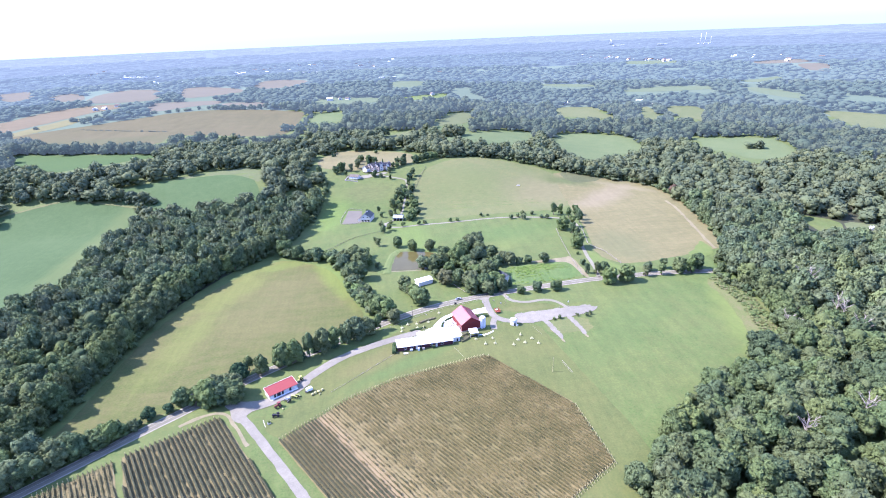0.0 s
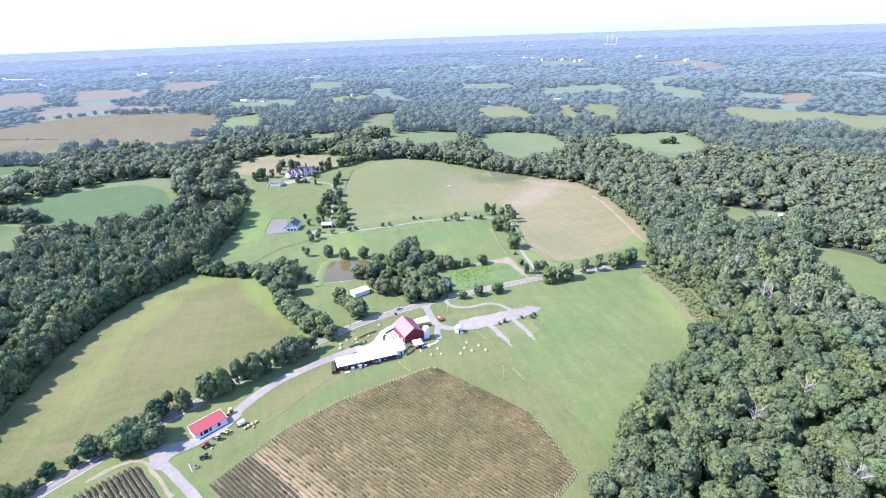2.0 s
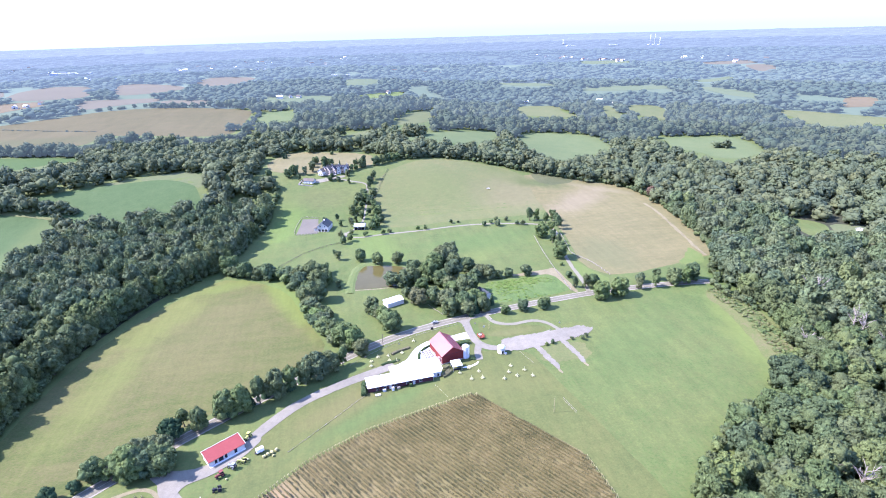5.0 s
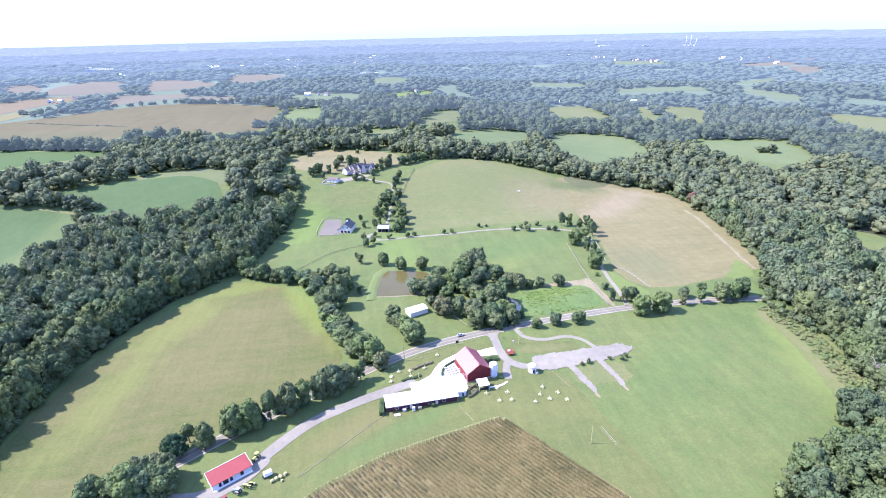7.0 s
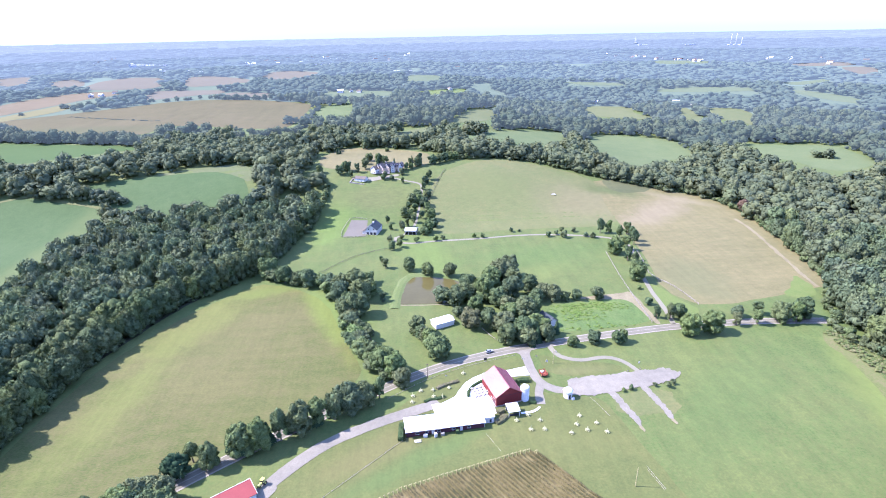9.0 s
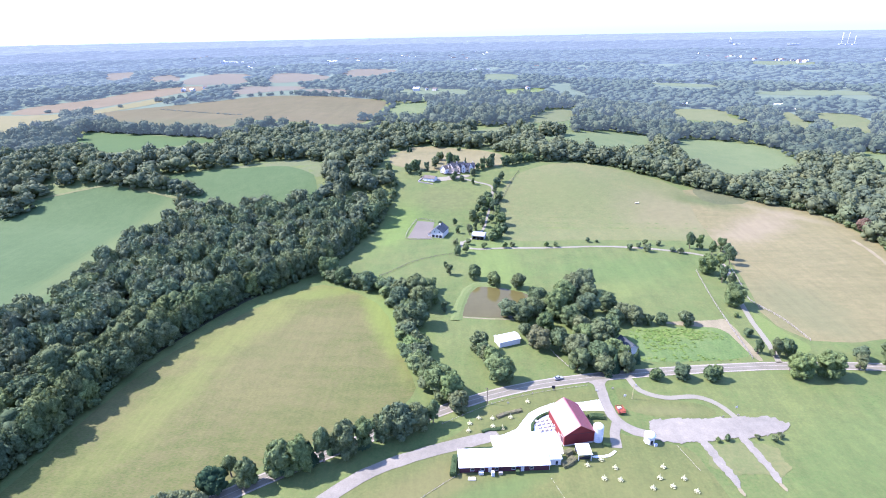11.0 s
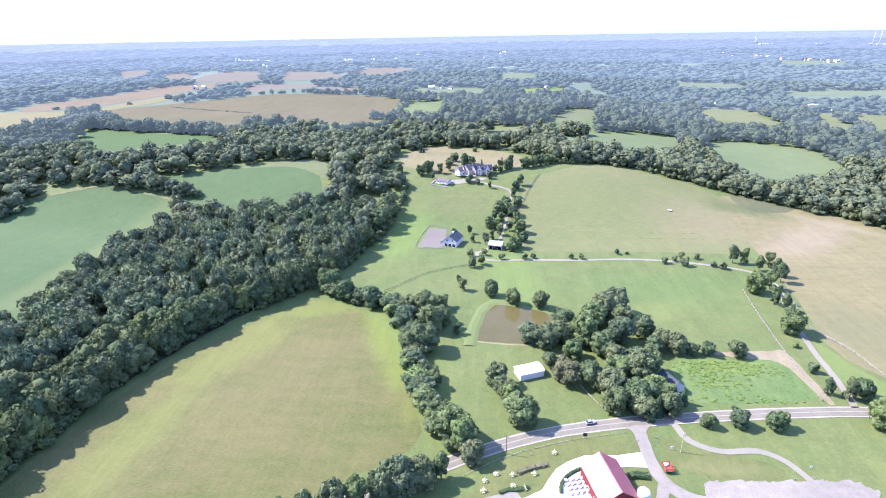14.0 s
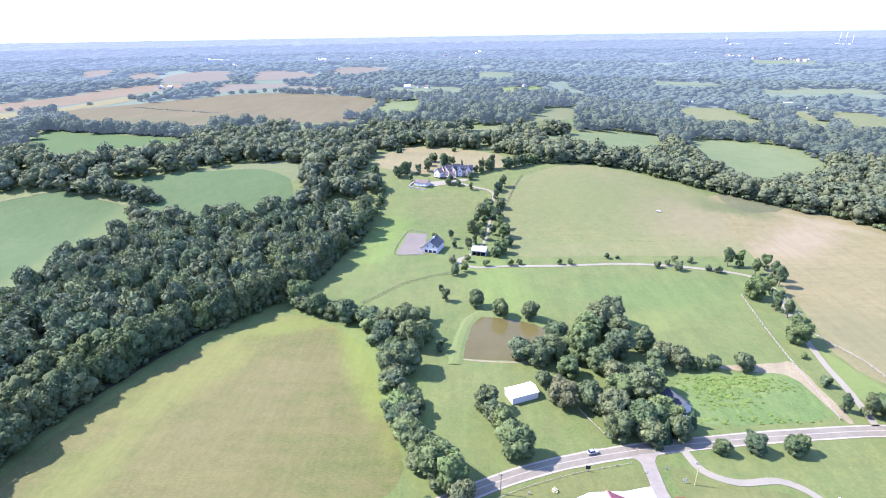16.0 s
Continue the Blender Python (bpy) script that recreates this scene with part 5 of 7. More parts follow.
for x, y, s in [(162, 347, .95), (176, 348, 1.0), (194, 353, .8), (207, 353, .85), (223, 355, 1.1), (230, 352, 1.0), (237, 357, 1.1), (152, 367, .62), (159, 364, .85), (166, 366, .7), (214, 364, .8), (200, 362, .6)]:
    plant(KINDS if rng.random() < 0.6 else TALLS, x, y, s * 0.82, "trees along the road", "", rng.uniform(1.0, 1.25))
for x, y, s in [(62, 515, .8), (69, 515, .8), (96, 526, .8), (103, 525, .6), (125, 510, .95), (133, 514, .75), (137, 506, 1.1), (139, 520, .8), (149, 518, .9), (156, 506, .8), (161, 502, 1.0), (29, 513, .9), (35, 515, .8), (12, 512, .9), (-10, 517, 1.0), (-2, 503, 1.2), (-8, 497, 1.2), (0, 520, 1.0), (155, 384, 1.0), (158, 405, .6), (127, 302, .55), (130.5, 303.5, .5), (121, 303, .45), (108, 301.5, .5), (104, 301, .42)]:
    plant(BUSHES, x, y, s * 0.82, "young trees along the lane", "", rng.uniform(1.3, 1.9))
for x, y, s in [(25, 622, .62), (18, 606, .6), (13, 597, .62), (8, 586, .6), (4, 573, .62), (1, 541, .72), (23, 592, .66), (26, 578, .66), (28, 564, .62), (20, 568, .6), (24, 535, .62), (20, 529, .5), (14, 582, .6), (9, 571, .6), (19, 597, .55), (28, 608, .55), (12, 560, .6), (6, 552, .55), (30, 548, .5)]:
    plant(KINDS if rng.random() < 0.65 else TALLS, x, y, s * rng.uniform(0.9, 1.1), "trees beside the stables", "", rng.uniform(1.0, 1.3))
for x, y, s in [(-12, 562, .32), (-9, 545, .30), (-24, 557, .3), (32, 641, .5), (4, 636, .3), (-50, 652, .35), (-44, 664, .5), (-36, 672, .55), (14, 672, .5), (9, 666, .42), (24, 680, .55), (-14, 648, .36)]:
    plant(TALLS, x, y, s * 1.45, "trees round the great house", "", rng.uniform(0.9, 1.2))
for x, y, s in [(-73, 750, .8), (-70, 752, .7), (-22, 688, 1.1), (16, 690, .9), (-4, 680, .9)]:
    plant(CEDARS, x, y, s, "evergreens round the great house", "dark evergreen beside the great house")
for x, y, s in [(-40, 776, .66), (-33, 706, .62), (-22, 698, .60), (-14, 694, .55), (-2, 768, .4), (-13, 755, .36), (-36, 690, .5), (39, 680, .6), (46, 683, .62), (53, 688, .6), (60, 694, .6), (66, 699, .6), (-84, 666, .6), (-62, 660, .62), (-56, 668, .6), (-7, 643, .32), (-16, 645, .36), (4, 654, .42), (28, 634, .5), (22, 676, .6), (14, 668, .42)]:
    plant(KINDS, x, y, s, "trees round the great house", "", rng.uniform(1.0, 1.3))


# ---------------------------------------------------------------- vineyards
POSTMAT = material("weathered_cream_wood", [(0.33, 0.285, 0.135), (0.42, 0.36, 0.180)], (0.5, 4), 0.9, 0.2, 6)
post_mesh = Geo().tube([(0, 0, -0.2), (0.1, 0, 2.0)], [0.14, 0.11], 6).tube([(-1.5, 0, -0.2), (0.05, 0, 1.75)], [0.12, 0.10], 5).mesh("post")
post_mesh.materials.append(POSTMAT)


def vine_row(p0, p1, wide, tall, gaps):
    """One row of trained vines: a lumpy core and many leaf sprays, with some gaps."""
    g = Geo()
    p0, p1 = np.array(p0), np.array(p1)
    length = np.hypot(*(p1 - p0))
    d = (p1 - p0) / length
    side = np.array((-d[1], d[0]))
    k = max(2, int(length / 2.2))
    u = np.linspace(0, length, k)
    h = tall * (0.78 + 0.12 * rng.random(k))
    h[rng.random(k) < gaps] *= 0.35
    w = wide * 0.36 * (0.8 + 0.4 * rng.random(k))
    base = p0[None] + u[:, None] * d
    v = np.concatenate([np.column_stack([base - side * w[:, None] * 1.1, np.full(k, 0.3)]), np.column_stack([base - side * w[:, None] * 0.7, h]), np.column_stack([base + side * w[:, None] * 0.7, h]), np.column_stack([base + side * w[:, None] * 1.1, np.full(k, 0.3)])])
    g.add(v, [(a * k + i, a * k + i + 1, (a + 1) * k + i + 1, (a + 1) * k + i) for a in range(3) for i in range(k - 1)])
    m = int(length * 5.5)
    t = rng.uniform(0, length, m)
    hh = np.interp(t, u, h)
    keep = (hh > tall * 0.45) | (rng.random(m) < 0.3)
    t, hh = t[keep], hh[keep]
    m = len(t)
    a = rng.uniform(-1.3, 1.3, m)
    c = np.column_stack([p0[None] + t[:, None] * d + side * (np.sin(a) * wide * 0.5)[:, None], 0.35 + (hh - 0.2) * (0.45 + 0.55 * np.cos(a)) * rng.uniform(0.8, 1.12, m)])
    n = np.column_stack([side[None] * np.sin(a)[:, None], np.cos(a) + 0.2]) + 0.5 * rng.normal(size=(m, 3))
    n /= np.linalg.norm(n, axis=1)[:, None]
    x = np.cross(n, rng.normal(size=(m, 3)))
    x /= np.linalg.norm(x, axis=1)[:, None]
    y = np.cross(n, x)
    s = rng.uniform(0.2, 0.38, (m, 1))
    q = np.stack([c + x * s, c + y * s * 0.8, c - x * s, c - y * s * 0.8], 1).reshape(-1, 3)
    g.add(q, np.arange(m * 4).reshape(m, 4))
    return g


def vineyard(label, outline, along, spacing, wide, tall, pick):
    """Rows clipped to an outline; every row and its end posts are parts."""
    root = thing("vineyard", Matrix(), label, "vineyard")
    d = np.array(along, float) / np.hypot(*along)
    n = np.array((-d[1], d[0]))
    o = np.asarray(outline, float)
    lo, hi = (o @ n).min(), (o @ n).max()
    for c in np.arange(lo + 1.0, hi - 0.5, spacing):
        t = np.linspace((o @ d).min() - 2, (o @ d).max() + 2, 400)
        p = n * c + t[:, None] * d
        hit = np.nonzero(inside(p[:, 0], p[:, 1], o))[0]
        if len(hit) < 12:
            continue
        a, b = p[hit[0]], p[hit[-1]]
        mat, gaps, girth = pick((c - lo) / (hi - lo))
        part("vine_hedge", vine_row(a, b, wide * girth, tall, gaps), mat, root)
        for e, turn in ((a, 1), (b, -1)):
            q = new("post", post_mesh)
            q.parent = root
            q.matrix_basis = pose(e[0] - turn * d[0] * 0.5, e[1] - turn * d[1] * 0.5, 0.1, 0, 0, math.degrees(math.atan2(turn * d[1], turn * d[0])) + rng.uniform(-8, 8))
    return root


MAINVINES = [(-63, 212), (-30, 239), (-4, 252), (20, 259), (51, 267), (87, 218), (91, 174), (71, 161), (25, 130), (-8, 132)]
patch("vineyard_soil", MAINVINES, STRAW, "straw-coloured ground between the vine rows", 0.06, 0.4, 0)
vineyard("wide vineyard of dry tan vine rows with pale end posts", MAINVINES, (0.565, -0.825), 1.8, 0.98, 1.6, lambda u: (VINEDARK, 0.06, 0.9) if u < 0.17 else (VINE, 0.80, 0.55) if u < 0.27 else (VINE, 0.25, 0.78) if u < 0.6 else (VINE, 0.10, 0.85))
SIDEVINES = [(-136, 213), (-98, 234.5), (-94, 232), (-58, 176), (-95, 160), (-124, 186)]
patch("vineyard_soil", SIDEVINES, STRAW, "straw-coloured ground between the vine rows", 0.06, 0.4, 0)
vineyard("vineyard of dark clipped vine rows with pale end posts", SIDEVINES, (0.52, -0.855), 2.15, 1.15, 1.8, lambda u: (VINEDARK, 0.05, 1.0))
YOUNGVINES = [(-166, 193), (-139, 210), (-127, 187), (-150, 168)]
patch("vineyard_soil", YOUNGVINES, STRAW, "straw-coloured ground between the vine rows", 0.06, 0.4, 0)
vineyard("vineyard of thin pale vine rows beside the road", YOUNGVINES, (0.52, -0.855), 1.9, 1.1, 1.2, lambda u: (VINE, 0.2, 1.0))
tagged(part("track", ribbon([(-116, 231), (-108.4, 236.3), (-102.9, 238.2), (-97.1, 238.6), (-93, 236.2), (-88.6, 229.4), (-83, 220.6), (-77.5, 211)], 2.0, 0.10, 0, 0.8), BARESOIL), "bare tan wheel track round the vineyard corner", "track", "", "structure")


# ---------------------------------------------------------------- buildings
REDMETAL = material("red_metal_roof", [(0.205, 0.022, 0.014), (0.245, 0.028, 0.018), (0.285, 0.038, 0.024)], (0.15, 1.5), 0.5, spec=0.8)
REDMETAL.node_tree.nodes["Principled BSDF"].inputs["Coat Weight"].default_value = 0.62
REDMETAL.node_tree.nodes["Principled BSDF"].inputs["Coat Roughness"].default_value = 0.55
REDMETAL.node_tree.nodes["Principled BSDF"].inputs["Coat IOR"].default_value = 2.4
REDMETAL.node_tree.nodes["Principled BSDF"].inputs["Coat Tint"].default_value = (1.0, 0.88, 0.78, 1)
BRIGHTRED = material("faded_red_roof", [(0.197, 0.037, 0.031), (0.235, 0.049, 0.039)], (0.15, 1.5), 0.6)
BARNRED = material("barn_red_boards", [(0.120, 0.016, 0.014), (0.150, 0.022, 0.018), (0.172, 0.028, 0.023)], (0.4, 3.0), 0.85)
DARKRED = material("dark_red_siding", [(0.057, 0.019, 0.024), (0.076, 0.026, 0.032)], (0.4, 3.0), 0.85)
WHITEROOF = material("white_metal_roof", [(0.66, 0.66, 0.67), (0.78, 0.78, 0.79)], (0.2, 2.0), 0.5)
GREYMETAL = material("pale_grey_metal_roof", [(0.26, 0.27, 0.29), (0.34, 0.35, 0.37)], (0.2, 2.0), 0.5)
WHITEWALL = material("white_painted_siding", [(0.50, 0.475, 0.43), (0.60, 0.57, 0.52)], (0.3, 3.0), 0.75, 0.05, 8)
# white far walls, greyed in the base colour to imitate haze
HAZEWALL = material("greyed_pale_cladding", [(0.40, 0.41, 0.42), (0.48, 0.49, 0.50)], (0.05, 0.5), 0.85)
GREYROOF = material("grey_brown_slate_roof", [(0.110, 0.092, 0.074), (0.155, 0.130, 0.104)], (0.4, 3.0), 0.95, 0.15, 8, spec=0.05)
PINKWALL = material("pale_cream_stone", [(0.44, 0.34, 0.25), (0.56, 0.45, 0.34)], (0.4, 2.0), 0.9, 0.2, 6)
SLATEROOF = material("dark_slate_roof", [(0.040, 0.040, 0.048), (0.062, 0.062, 0.072)], (0.4, 3.0), 0.85, 0.15, 8, spec=0.15)
BLUEROOF = material("slate_grey_roof", [(0.046, 0.054, 0.056), (0.066, 0.075, 0.078)], (0.4, 3.0), 0.85, 0.1, 8, spec=0.1)
STONE = material("pale_stone_wall", [(0.274, 0.228, 0.198), (0.380, 0.334, 0.304)], (0.4, 2.0), 0.9, 0.2, 5)
BROWNROOF = material("brown_tile_roof", [(0.152, 0.091, 0.076), (0.213, 0.137, 0.114)], (0.4, 2.0), 0.9, 0.2, 5)
# black parts; also put into doorways and floors for the shade inside
DARK = material("dark_interior", [(0.015, 0.015, 0.018), (0.03, 0.03, 0.034)], (0.5, 3.0), 0.8)
CREAM = material("cream_paint", [(0.471, 0.433, 0.334), (0.547, 0.509, 0.403)], (0.5, 3.0), 0.7)
GLASS = material("dark_window_glass", [(0.02, 0.025, 0.03), (0.035, 0.04, 0.05)], (0.5, 3.0), 0.1, spec=0.5)
STEEL = material("galvanised_steel", [(0.45, 0.46, 0.48), (0.60, 0.61, 0.63)], (0.4, 3.0), 0.4, metal=0.6)
RUBBER = material("black_rubber", [(0.015, 0.015, 0.015), (0.03, 0.03, 0.03)], (1.0, 6.0), 0.9)
REDPAINT = material("dull_red_machine_paint", [(0.150, 0.040, 0.034), (0.200, 0.058, 0.046)], (0.5, 4.0), 0.5)
WAGONRED = material("faded_red_wagon_paint", [(0.20, 0.050, 0.026), (0.27, 0.070, 0.036)], (0.5, 4.0), 0.6)
GREENPAINT = material("yellow_green_machine_paint", [(0.380, 0.380, 0.076), (0.456, 0.441, 0.137)], (0.5, 4.0), 0.45)
SILVER = material("silver_car_paint", [(0.319, 0.327, 0.334), (0.380, 0.388, 0.395)], (0.5, 4.0), 0.3, metal=0.4)
CANVAS = material("cream_canvas", [(0.38, 0.37, 0.185), (0.46, 0.44, 0.235)], (0.8, 5.0), 0.9)
HAY = material("golden_hay", [(0.319, 0.289, 0.122), (0.426, 0.380, 0.182)], (0.8, 6.0), 0.95, 0.4, 10)
PLANK = material("weathered_planks", [(0.228, 0.198, 0.152), (0.319, 0.281, 0.228)], (0.6, 5.0), 0.9, 0.2, 8)
FENCEWOOD = material("dark_fence_wood", [(0.06, 0.05, 0.04), (0.10, 0.085, 0.07)], (0.6, 5.0), 0.9)
HEDGELEAF = material("clipped_hedge_leaves", [(0.028, 0.05, 0.02), (0.045, 0.072, 0.028), (0.07, 0.095, 0.038)], (0.3, 1.5), 0.9, per_island=0.15, spec=0.05)
DRYPLANT = material("dry_garden_plants", [(0.070, 0.078, 0.030), (0.110, 0.104, 0.044), (0.170, 0.146, 0.080)], (0.3, 1.5), 0.9, per_island=0.35)


def gable_walls(w, l, eave, peak):
    """Solid body of a gabled house: ridge along y, centre at the origin."""
    a, b = w / 2, l / 2
    v = [(-a, y, z) for y in (-b, b) for z in (0, eave)] + [(a, y, z) for y in (-b, b) for z in (0, eave)] + [(0, -b, peak), (0, b, peak)]
    return Geo().add(v, [(0, 4, 5, 1), (6, 2, 3, 7), (2, 0, 1, 3), (4, 6, 7, 5)], [(1, 5, 8), (7, 3, 9)])


def gable_slope(w, l, eave, peak, side, over=0.45, thick=0.16):
    """One roof slope, with eaves and verge overhang."""
    a, b = w / 2, l / 2 + over
    k = (peak - eave) / a
    x1, z1 = side * (a + over), eave - over * k + thick * 1.2
    top = peak + thick * 1.2
    c = [(0, -b, top), (0, b, top), (x1, b, z1), (x1, -b, z1)]
    return Geo().slab(c if side < 0 else c[::-1], thick)


def rib_lines(w, l, eave, peak, side, step, over=0.45):
    """Standing seams down one roof slope."""
    g = Geo()
    a = w / 2
    k = (peak - eave) / a
    for y in np.arange(-l / 2 - over + 0.1, l / 2 + over, step):
        z0, z1 = peak + 0.21, eave - over * k + 0.21
        x1 = side * (a + over)
        v = [(0, y, z0), (0, y + 0.06, z0), (x1, y + 0.06, z1), (x1, y, z1), (0, y, z0 + 0.07), (0, y + 0.06, z0 + 0.07), (x1, y + 0.06, z1 + 0.07), (x1, y, z1 + 0.07)]
        g.add(v, [(4, 5, 6, 7), (0, 3, 7, 4), (1, 5, 6, 2), (3, 2, 6, 7)])
    return g


def opening(parent, x, y, z, w, h, facing, frame_mat=None, fill=None, name="window", depth=0.12):
    """A framed window or door leaf on a wall; facing: degrees, 0 looks to -y."""
    root = part(name, Geo().box(-w / 2, w / 2, -0.05, 0.02, 0, h), fill or GLASS, parent)
    root.matrix_basis = pose(x, y, z, 0, 0, facing)
    t = 0.09
    g = Geo()
    for b in ((-w / 2 - t, w / 2 + t, -depth, 0.0, h, h + t), (-w / 2 - t, w / 2 + t, -depth - 0.03, 0.0, -t, 0), (-w / 2 - t, -w / 2, -depth, 0.0, 0, h), (w / 2, w / 2 + t, -depth, 0.0, 0, h)):
        g.box(*b)
    part("frame", g, frame_mat or WHITEWALL, root)
    return root


def roof_on(root, w, l, eave, peak, mat, seams=0.0, label=""):
    for side in (-1, 1):
        r = part("roof_slope", gable_slope(w, l, eave, peak, side), mat, root, label)
        if seams:
            part("seams", rib_lines(w, l, eave, peak, side, seams), mat, r)
    part("ridge_cap", Geo().box(-0.22, 0.22, -l / 2 - 0.5, l / 2 + 0.5, peak + 0.14, peak + 0.27), mat, root)


# red barn
barn = thing("barn", pose(44.9, 306.4, 0.1, 0, 0, 13), "red board barn with a red metal gable roof", "barn")
part("wall", gable_walls(13, 17.6, 5.4, 9.6), BARNRED, barn)
roof_on(barn, 13, 17.6, 5.4, 9.6, REDMETAL, 0.6, "red standing-seam metal")
part("foundation", Geo().box(-6.6, 6.6, -8.9, 8.9, -0.3, 0.5), STONE, barn, "pale stone footing")
for y in (-3.5, 1.5):
    opening(barn, -6.5, y, 0.5, 1.4, 1.5, -90, CREAM)
opening(barn, -6.5, -6.5, 0.3, 2.4, 3.0, -90, CREAM, DARKRED, "door")
opening(barn, 6.5, 3.0, 0.3, 3.0, 3.2, 90, CREAM, DARKRED, "door")
part("gable_trim", Geo().box(-6.6, 6.6, -8.86, -8.78, 5.25, 5.45), DARKRED, barn)
part("gutter", Geo().tube([(6.95, -9, 5.12), (6.95, 9, 5.12)], [0.11, 0.11], 6), STEEL, barn)

# silo
silo = thing("silo", pose(55.0, 300.6, 0.1) @ Matrix.Diagonal((1.05, 1.05, 0.8, 1)), "white domed feed silo beside the barn", "silo")
part("wall", Geo().tube([(0, 0, 0), (0, 0, 8.6)], [2.0, 2.0], 24), WHITEROOF, silo, "", False)
dome = [(2.05 * math.cos(a), 8.6 + 1.5 * math.sin(a)) for a in np.linspace(0, 1.5, 7)]
part("dome", Geo().tube([(0, 0, z) for _, z in dome], [r for r, _ in dome], 24), WHITEROOF, silo, "rounded white cap", True)
for z in np.arange(0.9, 8.5, 1.25):
    part("hoop", Geo().tube([(0, 0, z), (0, 0, z + 0.09)], [2.06, 2.06], 24), STEEL, silo, "steel band")
part("ladder", Geo().box(-0.25, -0.18, -2.15, -2.05, 0.3, 8.6).box(0.18, 0.25, -2.15, -2.05, 0.3, 8.6), STEEL, silo)

# small open shelter before the barn
shelter = thing("shelter", pose(47.3, 291.2, 0.1, 0, 0, 4), "small open shelter with a flat white roof", "shelter")
part("roof", Geo().slab([(-2.8, -2.9, 3.3), (2.8, -2.9, 3.3), (2.8, 2.9, 3.7), (-2.8, 2.9, 3.7)], 0.2), WHITEROOF, shelter)
for x in (-2.5, 2.5):
    for y in (-2.6, 2.6):
        part("post", Geo().box(x - 0.1, x + 0.1, y - 0.1, y + 0.1, 0, 3.3), WHITEWALL, shelter)
# back wall and counter coloured dark for the shade under the roof
part("back_wall", Geo().box(-2.5, 2.5, 2.35, 2.45, 0, 3.3), DARK, shelter, "back wall coloured dark for the shade inside")
part("counter", Geo().box(-2.3, 2.3, -1.8, -1.3, 0, 1.0), DARK, shelter)

# white annex between shed and barn
annex = thing("annex", pose(35.4, 288.6, 0.1, 0, 0, 4.5), "white flat-roofed annex beside the long shed", "annex")
part("wall", Geo().box(-2.2, 2.2, -2.6, 2.6, 0, 3.2), WHITEWALL, annex)
part("roof", Geo().slab([(-2.5, -2.9, 3.3), (2.5, -2.9, 3.3), (2.5, 2.9, 3.6), (-2.5, 2.9, 3.6)], 0.2), WHITEROOF, annex)
opening(annex, 0.5, -2.6, 0.1, 1.0, 2.05, 0, WHITEWALL, DARK, "door")

# long shed
longshed = thing("long_shed", pose(15.2, 286.3, 0.1, 0, 0, 4.4), "long low dark red shed with a white metal roof", "shed")
part("wall", Geo().box(-17.3, 17.3, -4.2, 4.2, 0, 3.1), DARKRED, longshed)
part("roof_slope", Geo().slab([(-17.8, -5.0, 3.2), (17.8, -5.0, 3.2), (17.8, 0.2, 4.1), (-17.8, 0.2, 4.1)], 0.14), WHITEROOF, longshed)
part("roof_slope", Geo().slab([(-17.8, 0.2, 4.1), (17.8, 0.2, 4.1), (17.8, 5.0, 3.2), (-17.8, 5.0, 3.2)], 0.14), WHITEROOF, longshed)
for e in (-17.3, 17.3):
    part("gable", Geo().add([(e, -4.2, 3.1), (e, 4.2, 3.1), (e, 0.2, 3.95), (e - np.sign(e) * 0.15, -4.2, 3.1), (e - np.sign(e) * 0.15, 4.2, 3.1), (e - np.sign(e) * 0.15, 0.2, 3.95)], [(0, 1, 2), (5, 4, 3)]), DARKRED, longshed)
for x in (-12.5, -8.5, -3.0, 3.5, 10.5):
    opening(longshed, x, -4.2, 0.9, 1.3, 1.2, 0, WHITEWALL)
for x in (-5.6, 7.0):
    opening(longshed, x, -4.2, 0.05, 1.1, 2.05, 0, WHITEWALL, WHITEWALL, "door")
part("downpipe", Geo().tube([(17.45, -4.3, 0), (17.45, -4.3, 3.1)], [0.06, 0.06], 6), WHITEWALL, longshed)

# red-roofed farm shop
shop = thing("farm_shop", pose(-67.9, 252.6, 0.1, 0, 0, 33.0), "white farm shop with a bright red pitched roof", "shop")
L, D = 16.2, 6.4
part("back_wall", Geo().box(-L / 2, L / 2, D / 2 - 0.2, D / 2, 0, 4.0), WHITEWALL, shop)
for e in (-1, 1):
    x = e * L / 2
    part("side_wall", Geo().add([(x, -D / 2, 0), (x, D / 2, 0), (x, D / 2, 4.0), (x, -D / 2, 2.9), (x - e * 0.2, -D / 2, 0), (x - e * 0.2, D / 2, 0), (x - e * 0.2, D / 2, 4.0), (x - e * 0.2, -D / 2, 2.9)], [(0, 1, 2, 3), (7, 6, 5, 4), (3, 2, 6, 7), (0, 3, 7, 4)]), WHITEWALL, shop)
x = -L / 2
for w, solid in ((2.6, 1), (1.0, 0), (0.7, 1), (2.1, 0), (0.7, 1), (1.1, 0), (3.2, 1), (1.3, 0), (3.5, 1)):
    if solid:
        part("front_wall", Geo().box(x + 0.01, x + w - 0.01, -D / 2, -D / 2 + 0.18, 0, 2.75), WHITEWALL, shop)
    else:
        # near-black panel set in the gap as the shade inside
        part("door_leaf", Geo().box(x + 0.05, x + w - 0.05, -D / 2 + 0.5, -D / 2 + 0.56, 0, 2.4), DARK, shop, "dark panel for the unlit inside")
    x += w
part("lintel", Geo().box(-L / 2, L / 2, -D / 2 + 0.0, -D / 2 + 0.16, 2.752, 2.92), WHITEWALL, shop)
